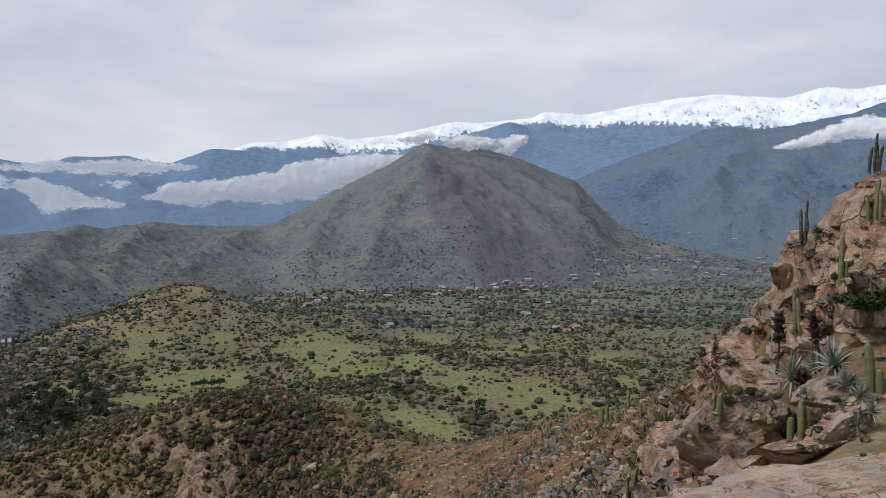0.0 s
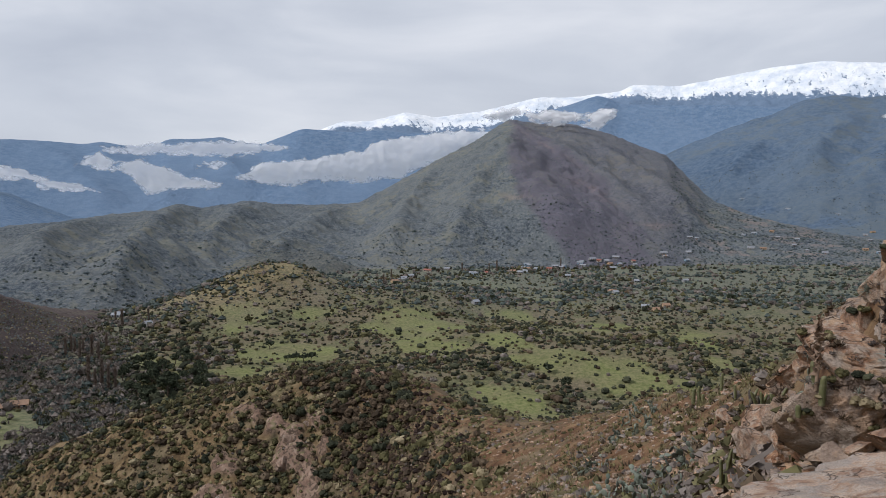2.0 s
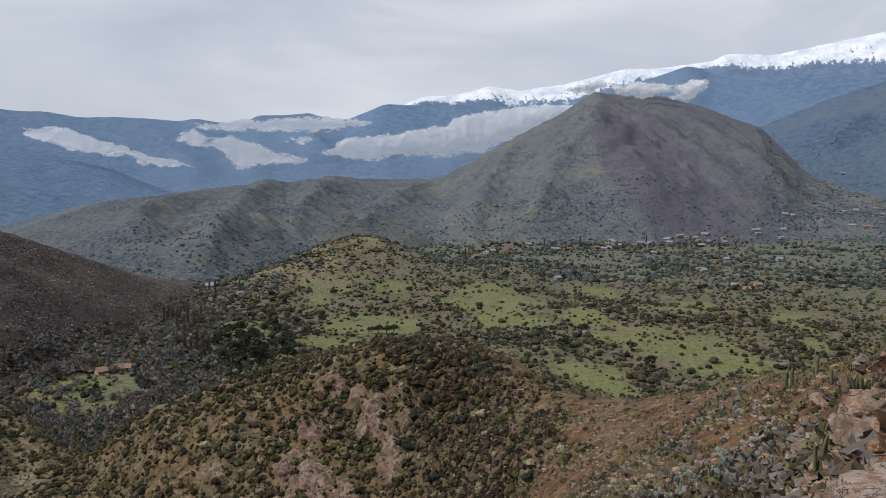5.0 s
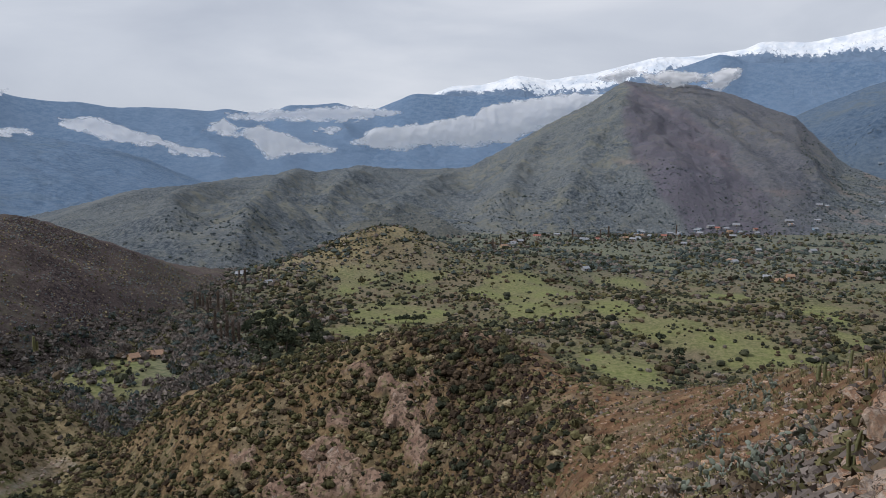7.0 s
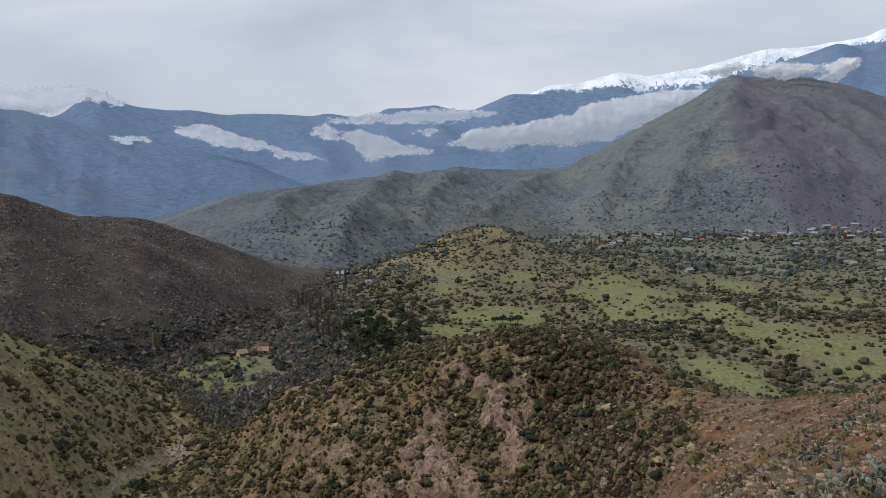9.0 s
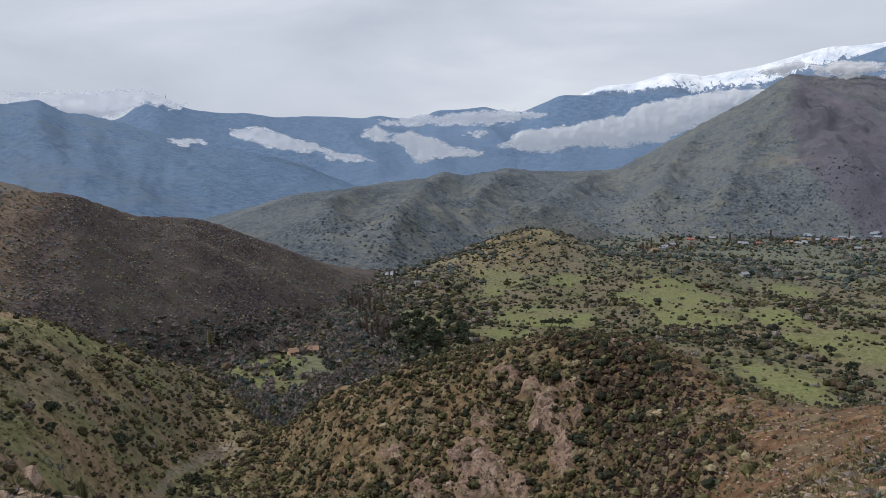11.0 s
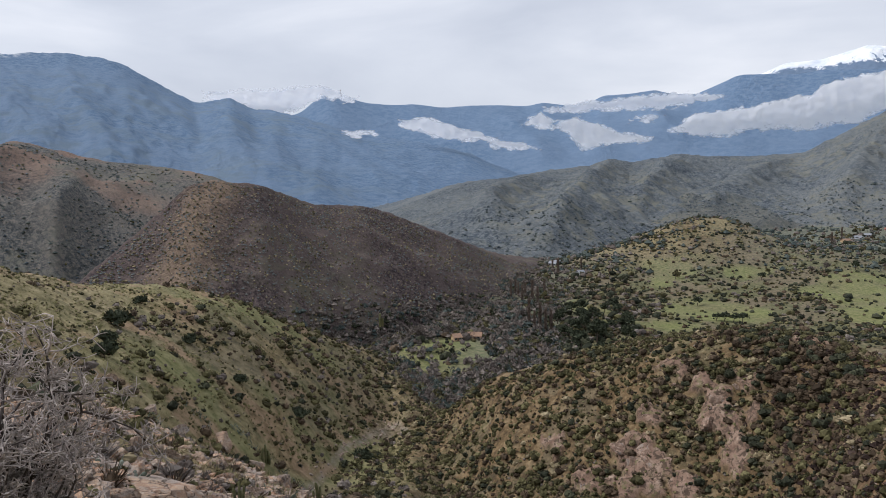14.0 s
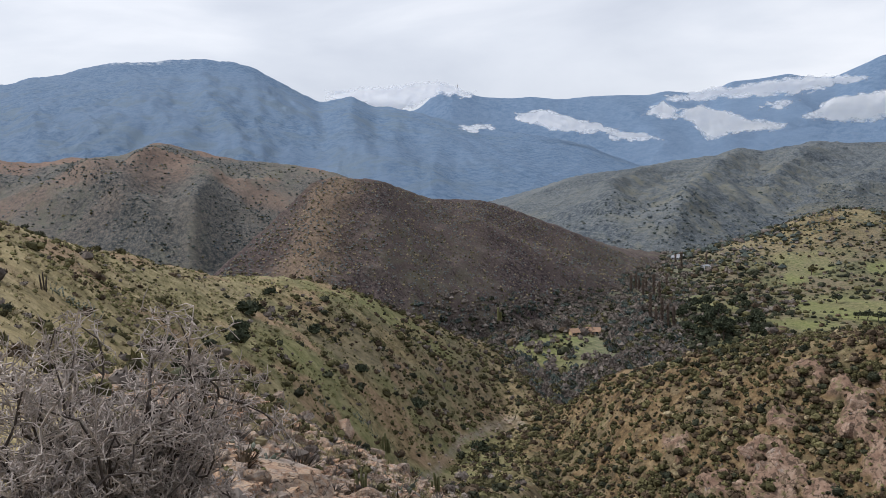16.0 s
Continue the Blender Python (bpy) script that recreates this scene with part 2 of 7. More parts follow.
def ground_height(az, r):
    """Height of the ground at azimuths az of shape (n,) and distances r of shape (n, m)."""
    R, Z = ground_nodes(az)
    z = hermite_rows(R, Z, r)
    x, y = polar(az[:, None], r)
    far = smooth01(r, R[:, 6:7] - 30, R[:, 6:7] + 60)
    z = z + far * (3.2 * fbm(x / 130, y / 130, 3, 3) + 6.5 * (ridged((x + 0.5 * y) / 95, (y - 0.5 * x) / 150, 3, 77) - 0.45) * smooth01(760 - r, 0, 200) + 0.5 * fbm(x / 23, y / 23, 3, 5)) * smooth01(2600 - r, 0, 1500)
    for a, d, hgt, w1, w2 in MOUNDS:
        cx, cy = polar(a, d)
        ux, uy = polar(a, 1.0)
        p, q = (x - cx) * ux + (y - cy) * uy, (x - cx) * -uy + (y - cy) * ux
        z = z + hgt * np.exp(-(p / w1) ** 2 - (q / w2) ** 2)
    near = 1 - far
    hill = smooth01(r, 4, 40) * near
    z = z + near * np.minimum(0.006 * r, 1.2) * fbm(x / (3 + 0.0), y / 3.0, 3, 11) * 0.6
    z = z + hill * (1.3 * fbm(x / 22, y / 22, 4, 12) - 1.0 * (1 - ridged(x / 35, y / 35, 3, 14)) * smooth01(R[:, 5:6] - r, 0, 30))
    rock = rock_mask(az, r, R, Z)
    q = x * 0.6 + 0.3 * y
    block = np.floor(3.2 * (pnoise(q / 2.3, y / 1.7 - x / 3, 98) + 0.7)) / 3.2 + 0.35 * np.floor(3 * (pnoise(q / 0.9, y / 0.8, 99) + 0.7)) / 3
    return z + rock * (0.1 + 0.75 * block + 0.16 * fbm(x / 0.7, y / 0.7, 3, 95))


def at_ground(x, y):
    """Ground height under single points or arrays."""
    x, y = np.atleast_1d(np.asarray(x, float)), np.atleast_1d(np.asarray(y, float))
    az, r = np.degrees(np.arctan2(-x, y)), np.hypot(x, y)
    return ground_height(az, r[:, None])[:, 0]


# fields: azimuth, distance, half-width across in degrees, half-depth in metres
FIELDS = [(39.7, 329, 4.9, 32), (19.2, 447, 4.2, 42), (23.2, 395, 4.1, 13), (25.0, 348, 2.6, 19), (8.6, 509, 4.2, 60), (2.1, 449, 2.5, 24), (-2.9, 392, 6.0, 28), (-9.9, 368, 5.5, 22), (-12.7, 469, 3.8, 24), (-8.6, 520, 5.6, 19), (1.2, 338, 4.2, 18), (7.3, 433, 3.1, 26), (1.3, 573, 2.5, 22), (41.2, 336, 3.8, 12), (38.4, 346, 2.1, 8), (3.5, 802, 2.5, 38), (-7.3, 989, 1.5, 39), (-0.7, 698, 2.5, 24), (-12.1, 888, 2.1, 36), (11.3, 843, 1.3, 43), (-13.8, 708, 2.4, 23), (-4.0, 483, 2.8, 17), (-14.8, 404, 2.0, 17), (28.4, 440, 2.3, 15), (22.3, 559, 1.7, 38), (16.1, 555, 1.3, 21)]


def field_mask(az, r):
    m, x, y = 0, *polar(az, r)
    az, r = az + 1.8 * fbm(x / 45, y / 45, 3, 70), r + 24 * fbm(x / 38, y / 38, 3, 71)
    for a, d, wa, wd in FIELDS:
        q = ((az - a) / wa) ** 2 + ((r - d - 2.5 * (az - a)) / wd) ** 2
        m = np.maximum(m, smooth01(1.05 - q, 0, 0.4))
    return m


def build_ground():
    az = np.concatenate([np.arange(-36, 84, 0.24), np.arange(84, 324, 4.0)])
    R, _ = ground_nodes(az)
    cols = []
    for k, n in ((0, 5), (1, 24), (2, 60), (3, 60), (4, 70), (5, 24)):
        f = (np.arange(n) / n)[None, :]
        cols.append(R[:, k:k + 1] * (R[:, k + 1:k + 2] / R[:, k:k + 1]) ** f)
    f = (np.arange(111) / 110)[None, :]
    cols.append(R[:, 6:7] * (1300 / R[:, 6:7]) ** f)
    cols.append(np.broadcast_to(np.array([[1500, 1800, 2300, 3000, 4000, 4950]]), (len(az), 6)))
    r = np.hstack(cols)
    z = ground_height(az, r)
    x, y = polar(az[:, None], r)
    a2 = np.broadcast_to(az[:, None], r.shape)
    dist3 = r / R[:, 5:6]
    valley = smooth01(r, R[:, 6:7] - 40, R[:, 6:7] + 20)
    # green turf: valley floor, green slope at the gully; tan dry grass; bare reddish soil; stony gully bed
    green = np.clip(valley * 0.95 + (1 - valley) * smooth01(a2, 38, 50) * smooth01(r, 55, 80) * smooth01(80 - a2, 2, 14) * 0.95 * smooth01(fbm(x / 16, y / 16, 4, 79) + 0.25, -0.12, 0.2), 0, 1)
    tan = (1 - valley) * np.maximum(smooth01(a2, 52, 68) * 0.95, 0.40 * smooth01(a2, 40, 48))
    for a_, d_, h_, w1_, w2_ in MOUNDS[:2]:
        cx, cy = polar(a_, d_)
        green = green * (1 - 0.75 * np.exp(-((x - cx) ** 2 + (y - cy) ** 2) / 60 ** 2))
        tan = np.maximum(tan, valley * 0.55 * np.exp(-((x - cx) ** 2 + (y - cy) ** 2) / 52 ** 2) * smooth01(fbm(x / 28, y / 28, 3, 84) + 0.2, -0.05, 0.2))
    red = (1 - valley) * smooth01(14 - a2, 0, 10) * smooth01(r, 6, 14)
    bed = (1 - valley) * np.exp(-((r - R[:, 4:5]) / (0.013 * R[:, 4:5] + 0.7)) ** 2) * smooth01(a2, 41.0, 42.5) * smooth01(53 - a2, 0, 4)
    burnt = (1 - valley) * np.exp(-((a2 - 11.0 - 7 * (dist3 - 0.85)) / 3.6) ** 2) * smooth01(dist3, 0.62, 0.78) * smooth01(fbm(x / 9, y / 9, 3, 101) + 0.25, 0, 0.3)
    scar = (1 - valley) * smooth01(a2, 43, 45) * smooth01(57 - a2, 0, 5) * np.exp(-((r - R[:, 4:5] - 9) / 8) ** 2) * smooth01(fbm(x / 6, y / 6, 3, 102), -0.1, 0.15)
    scar = np.maximum(scar, (1 - valley) * 0.9 * smooth01(a2, 43, 50) * smooth01(r, 60, 90) * smooth01(fbm(x / 14, y / 14, 4, 103), 0.16, 0.3))
    lush = field_mask(a2, r) * valley + (1 - valley) * 0.95 * smooth01(a2, 41, 46) * smooth01(r, 70, 105) * smooth01(72 - a2, 0, 14) * smooth01(fbm(x / 30, y / 30, 3, 80), -0.2, 0.2)
    # haze share of the turf colour, growing with distance; also scrubby ground by the left wood
    wild_haze = valley * np.maximum(smooth01(r + 90 * fbm(x / 80, y / 80, 3, 78), 470, 850), 0.6 * smooth01(a2, 27, 31) * smooth01(40 - a2, 0, 5))
    return grid_object("ground", x, y, z, ground_mat(), {"rock": rock_mask(az, r, R, ground_nodes(az)[1]), "burnt": burnt, "scar": scar, "wild_haze": wild_haze, "lush": lush, "green": green, "tan": tan, "red": red, "bed": bed}, wrap=True)


def ground_mat():
    m = Mat("ground_soil_and_turf", 0.95, 0.15)
    n1, n2, n3 = m.noise(0.035, 5, 0.6, 0.4), m.noise(0.5, 7, 0.72), m.noise(7.0, 4, 0.7)
    soil = m.ramp(n2, [(0.36, (0.056, 0.037, 0.020)), (0.5, (0.160, 0.108, 0.054)), (0.64, (0.290, 0.212, 0.118))])
    reds = m.ramp(n2, [(0.36, (0.076, 0.036, 0.018)), (0.5, (0.156, 0.084, 0.043)), (0.64, (0.265, 0.174, 0.094))])
    tans = m.ramp(n2, [(0.36, (0.165, 0.136, 0.064)), (0.5, (0.330, 0.268, 0.136)), (0.64, (0.46, 0.375, 0.21))])
    turf = m.ramp(n2, [(0.36, (0.058, 0.064, 0.030)), (0.5, (0.122, 0.124, 0.060)), (0.64, (0.20, 0.184, 0.100))])
    dry = m.ramp(n2, [(0.36, (0.100, 0.088, 0.054)), (0.64, (0.225, 0.185, 0.118))])
    c = m.mix(m.attr("red"), soil, reds)
    c = m.mix(m.attr("tan"), c, tans)
    lush = m.ramp(n2, [(0.36, (0.112, 0.134, 0.044)), (0.5, (0.180, 0.198, 0.072)), (0.64, (0.245, 0.246, 0.105))])
    turf = m.mix(m.grey(n1, 0.44, 0.54), turf, dry)
    turf = m.mix(m.attr("lush"), turf, m.mix(m.math("MULTIPLY", m.grey(n1, 0.40, 0.62), 0.5), lush, dry))
    # greyed, bluish turf that paints haze into the far valley floor
    hazy_heath = m.ramp(n2, [(0.36, (0.082, 0.098, 0.084)), (0.5, (0.142, 0.158, 0.126)), (0.64, (0.215, 0.222, 0.172))])
    turf = m.mix(m.math("MULTIPLY", m.attr("wild_haze"), 0.8), turf, hazy_heath)
    c = m.mix(m.attr("green"), c, turf)
    patch = m.mix(m.math("MULTIPLY", m.grey(m.noise(0.16, 5, 0.65, 0.5), 0.47, 0.58), 0.6), c, turf)
    patch = m.mix(m.math("MULTIPLY", m.attr("tan"), 0.55), patch, tans)
    c = m.mix(m.math("MULTIPLY", m.attr("bed"), m.grey(n2, 0.35, 0.6)), patch, (0.30, 0.265, 0.215))
    c = m.mix(m.math("MULTIPLY", m.attr("scar"), m.grey(n2, 0.3, 0.55)), c, m.ramp(n2, [(0.36, (0.20, 0.115, 0.065)), (0.64, (0.38, 0.27, 0.17))]))
    c = m.mix(m.math("MULTIPLY", m.attr("burnt"), 0.6), c, m.ramp(n2, [(0.36, (0.022, 0.013, 0.010)), (0.64, (0.085, 0.050, 0.036))]))
    c = m.mix(m.grey(n3, 0.35, 0.65), m.mix(0.35, c, (0.03, 0.024, 0.018)), c)
    n4 = m.noise(1.4, 6, 0.7, 0.8)
    stone = m.ramp(m.noise(0.45, 6, 0.65, 0.5), [(0.36, (0.135, 0.085, 0.062)), (0.5, (0.225, 0.150, 0.110)), (0.64, (0.315, 0.235, 0.180))])
    stone = m.mix(m.grey(n4, 0.50, 0.56), stone, (0.085, 0.060, 0.044))
    stone = m.mix(m.math("MULTIPLY", m.grey(m.noise(0.8, 4, 0.6), 0.56, 0.66), 0.7), stone, (0.13, 0.125, 0.055))
    c = m.mix(m.attr("rock"), c, stone)
    m.color(c)
    m.bump(m.math("ADD", n2, m.math("MULTIPLY", n3, 0.35)), 0.8, 0.25)
    return m.m


ground = tagged(build_ground(), "brown scrubby hillside dropping to a green valley floor", "ground", kind="structure")


# ---------------------------------------------------------------- hills and mountains
SHEETS = {}


def hill(name, rows, foot, mat, label, category="hill", power=1.15, spur=0.12, spur_size=120.0, step=0.2, n=70, patch=None, low=FLOOR - 6, back=1.6, fine=1.0, bare=None, gain=None, spurs=(), flute=0.35):
    """A hill: rows of azimuth, crest distance, crest elevation; foot: azimuth and distance at which its near side meets the floor;
    spurs: ridge lines running down the near side, each a list of azimuth and elevation from top to bottom, its height and half-width in metres."""
    A, D, E = (np.array(c, float) for c in zip(*rows))
    o = np.argsort(A)
    A, D, E = A[o], D[o], E[o]
    FA, FD = (np.array(c, float) for c in zip(*sorted(foot)))

    lines = []
    for line, amp, wide in spurs:
        pts = []
        for sa, se in line:
            rc, ec, rf = (soft_interp(np.array([sa]), *g)[0] for g in ((A, D, step * 2), (A, E, step * 1.5), (FA, FD, 1.0)))
            us = np.linspace(0, 1, 200)
            el = np.degrees(np.arctan2(low + (rc * math.tan(radians(ec)) - low) * us ** power, rf + (rc - rf) * us))
            pts.append((us[np.argmin(np.abs(el - se))], sa))
        pts.sort()
        lines.append((np.array(pts), amp, wide))

    def height(az, u):
        rc, ec, rf = soft_interp(az, A, D, step * 2), soft_interp(az, A, E, step * 1.5), soft_interp(az, FA, FD, 1.0)
        zc = rc * np.tan(np.radians(ec))
        rc, zc, rf = rc[:, None], zc[:, None], rf[:, None]
        front = u <= 1
        uf, ub = np.clip(u, 0, 1), np.clip(u - 1, 0, 1)
        r = np.where(front, rf + (rc - rf) * uf, rc + (rc - rf) * back * ub)
        z = np.where(front, low + (zc - low) * uf ** power, zc + (low - zc) * smooth01(ub, 0, 1) ** 0.9)
        x, y = polar(az[:, None], r)
        env = np.where(front, np.clip(4 * uf * (1 - uf), 0, 1) ** 0.8 + 0.02, 0.6 * ub)
        env = env * np.clip((zc - low) / 60, 0, 1)
        across = np.radians(az)[:, None] * rc + 0.35 * spur_size * fbm(x / spur_size, y / spur_size, 3, 21)
        rills = flute * ridged(across / (spur_size * 1.1), 0.9 * u + 0 * across, 4, 23) + (1 - flute) * (0.62 * ridged(x / spur_size, y / spur_size, 4, len(name)) + 0.38 * ridged(x / (0.33 * spur_size), y / (0.33 * spur_size), 3, len(name) + 3))
        z = z + spur * (gain(az)[:, None] if gain else 1.0) * (zc - low) * env * (rills - 0.5)
        for pts, amp, wide in lines:
            d = np.radians(az[:, None] - np.interp(u, pts[:, 0], pts[:, 1])) * r + 0.25 * wide * fbm(x / (1.3 * wide), y / (1.3 * wide), 3, 29)
            reach = smooth01(u, 0.02, 0.16) * smooth01(u, pts[0, 0] - 0.15, pts[0, 0] + 0.1) * smooth01(np.minimum(1.0, pts[-1, 0] + 0.1) - u, 0, 0.42)
            z = z + amp * reach * np.exp(0.3 - np.sqrt((d / wide) ** 2 + 0.09)) * front
        z = z + fine * 0.0022 * r * fbm(x / (spur_size * 0.12), y / (spur_size * 0.12), 3, 4) * np.where(front, 0.6 + 0.4 * uf, 1)
        z = np.where(front, np.minimum(z, r * (zc / rc) + 0.0012 * r - 0.012 * (1 - uf) * r), z)     # no spur tops the crest line
        return x, y, z, r

    az = np.arange(A[0], A[-1] + 1e-6, step)
    u = np.concatenate([np.linspace(0, 1, n), 1 + np.linspace(0.06, 1, 10)])
    U = np.broadcast_to(u[None, :], (len(az), len(u)))
    x, y, z, r = height(az, U)
    a2 = np.broadcast_to(az[:, None], U.shape)
    rcz = (soft_interp(az, A, D) * np.tan(np.radians(soft_interp(az, A, E))))[:, None]
    attrs = {"patch": patch(a2, np.clip(U, 0, 1), x, y, z) if patch else np.zeros(U.shape), "below": rcz - z, "bare": bare(a2, np.clip(U, 0, 1), x, y, z) if bare else np.zeros(U.shape)}
    ob = grid_object(name, x, y, z, mat, attrs)
    SHEETS[name] = (height, A[0], A[-1])
    return tagged(ob, label, category, kind="structure")


# the brown hill across the gully, and the higher one behind it
BROWN = hill_material("brown_burnt_scrub", (0.036, 0.027, 0.029), (0.086, 0.067, 0.066), (0.152, 0.118, 0.104), (0.28, 0.205, 0.14), 0.35, 1.2, (0.135, 0.124, 0.088))
OLIVE = hill_material("olive_scrub", (0.050, 0.056, 0.058), (0.108, 0.110, 0.106), (0.190, 0.168, 0.142), (0.27, 0.175, 0.130), 0.25, 1.5, (0.150, 0.150, 0.116))
hill("brown_hill", [(30, 640, -8.6), (34.2, 590, -7.9), (37.6, 540, -6.4), (40.5, 520, -5.2), (43.5, 510, -3.9), (45.7, 500, -3.35), (48.8, 480, -3.2), (51.3, 465, -2.2), (53.0, 450, -1.5), (56.4, 440, -1.0), (58.2, 430, -1.6), (60.4, 420, -3.6), (63.1, 400, -5.8), (65.5, 380, -7.8), (69, 350, -11)],
     [(30, 520), (36, 440), (45, 355), (52, 300), (60, 280), (70, 270)], BROWN, "rounded brown burnt hill with sparse shrubs", power=0.95, spur=0.18, spur_size=110, fine=1.5, spurs=[([(56.6, -1.3), (59.0, -2.2), (60.3, -3.7), (63.0, -6.1), (64.5, -7.0)], 10, 13), ([(48.7, -3.3), (45.3, -5.8), (41.8, -7.7), (38.8, -9.9)], 7, 15), ([(53.4, -1.9), (51.8, -5.1), (49.4, -8.7), (47.8, -12.3)], 4, 10)],
     # tan ridge band, brightened to paint in the light on the left ridge
     patch=lambda a, u, x, y, z: 0.9 * np.exp(-((a - 56.0 - 7 * (1 - u) + 2.5 * fbm(x / 50, y / 50, 3, 8)) / 2.2) ** 2) * smooth01(u, 0.1, 0.4))
hill("back_hill", [(50, 640, -3.5), (55.6, 660, -1.0), (58.1, 680, -0.3), (61.0, 700, 0.25), (63.8, 720, 0.6), (67.3, 740, 1.65), (68.7, 750, 2.05), (71.4, 760, 1.15), (74.6, 780, 1.15), (76.4, 790, 0.85), (79, 800, 1.2), (84, 820, 2.5), (95, 850, 3)],
     [(50, 420), (60, 400), (70, 380), (95, 380)], OLIVE, "scrub-covered hill with rust-brown crest", power=1.1, spur=0.20, spur_size=150, fine=1.0, spurs=[([(67.0, 1.2), (68.5, 0.1), (70.0, -1.4), (70.8, -2.6)], 32, 20), ([(64.1, 0.5), (65.1, -1.3), (65.7, -3.8), (66.8, -5.8)], 21, 17), ([(76.7, 0.6), (73.7, -0.8), (72.2, -3.3), (70.1, -5.3)], 30, 24), ([(78.8, -0.1), (77.0, -1.8), (75.4, -3.8)], 15, 17), ([(61.3, 0.2), (62.0, -1.5), (63.4, -3.5)], 12, 13)],
     patch=lambda a, u, x, y, z: np.clip(smooth01(fbm(x / 90, y / 90, 4, 9), -0.1, 0.25) * smooth01(u, 0.35, 0.85), 0, 1) * 0.9)

# the low range behind the village with its cone
def elevation(x, y, z):
    return np.degrees(np.arctan2(z, np.hypot(x, y)))


def cone_burnt_shade(a, u, x, y, z):
    """The burnt flank between the two ridge lines of the cone; right of them a weaker coat paints in the shaded side.
    """
    e = elevation(x, y, z) + 0.5 * fbm(x / 70, y / 70, 4, 91)
    left = np.interp(e, [-5, -4.1, -2.4, 0.0, 2.4, 5.2], [-3.0, -2.6, -1.0, 0.6, 2.0, 1.6]) + 0.7 * fbm(x / 90, y / 90, 4, 5)
    right = np.interp(e, [-5, -2.1, -0.1, 1.8, 3.3, 4.8, 6], [-10.5, -9.2, -7.4, -6.2, -4.6, -2.2, 0.4]) + 0.8 * fbm(x / 80, y / 80, 4, 6)
    return smooth01(left - a, 0, 0.7) * np.maximum(smooth01(a - right, 0, 1.4), 0.55) * smooth01(a, -13.5, -10.5)


def cone_bare(a, u, x, y, z):
    e = elevation(x, y, z) + 0.25 * fbm(x / 30, y / 30, 3, 92)
    m = np.exp(-((e - 0.9 - 0.52 * (a + 4.6)) / 0.42) ** 2 - ((a + 4.9) / 2.1) ** 2)
    m = np.maximum(m, 0.8 * np.exp(-((e - 4.8 - 0.62 * (a + 0.2)) / 0.16) ** 2 - ((a + 1.6) / 2.6) ** 2))
    m = np.maximum(m, 0.7 * np.exp(-((e + 1.9) / 0.2) ** 2 - ((a + 9.2) / 1.6) ** 2))
    m = np.maximum(m, 0.7 * np.exp(-((e - 0.2) / 0.2) ** 2 - ((a - 0.6) / 1.3) ** 2))
    m = np.maximum(m, 0.6 * smooth01(-11 - a, 0, 3) * smooth01(fbm(x / 60, y / 35, 4, 105), 0.05, 0.2))
    return np.clip(m, 0, 1)


# bluish greys: air haze painted into the scrub of cone and spur
MID = hill_material("hazed_scrub_slopes", (0.058, 0.073, 0.089), (0.114, 0.133, 0.151), (0.188, 0.200, 0.196), (0.134, 0.120, 0.150), 0.13, 3.0, (0.200, 0.198, 0.156))
FOOT = hill_material("hazed_brown_green_spur", (0.060, 0.072, 0.080), (0.116, 0.126, 0.126), (0.186, 0.184, 0.158), (0.27, 0.22, 0.17), 0.16, 3.5, (0.184, 0.180, 0.130))
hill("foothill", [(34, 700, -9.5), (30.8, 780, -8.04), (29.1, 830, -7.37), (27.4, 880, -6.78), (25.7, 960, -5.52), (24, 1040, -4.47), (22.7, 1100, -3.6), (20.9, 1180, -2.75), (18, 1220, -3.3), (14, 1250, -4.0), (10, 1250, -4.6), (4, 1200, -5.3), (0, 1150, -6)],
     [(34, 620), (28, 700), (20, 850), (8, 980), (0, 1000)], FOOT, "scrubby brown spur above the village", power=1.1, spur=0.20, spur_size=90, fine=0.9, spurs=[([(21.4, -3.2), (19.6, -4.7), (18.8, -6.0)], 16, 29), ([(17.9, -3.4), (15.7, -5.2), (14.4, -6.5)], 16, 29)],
     # tan along the crest paints in the light on the spur's left ridge
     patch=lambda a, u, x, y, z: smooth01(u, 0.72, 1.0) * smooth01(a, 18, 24))
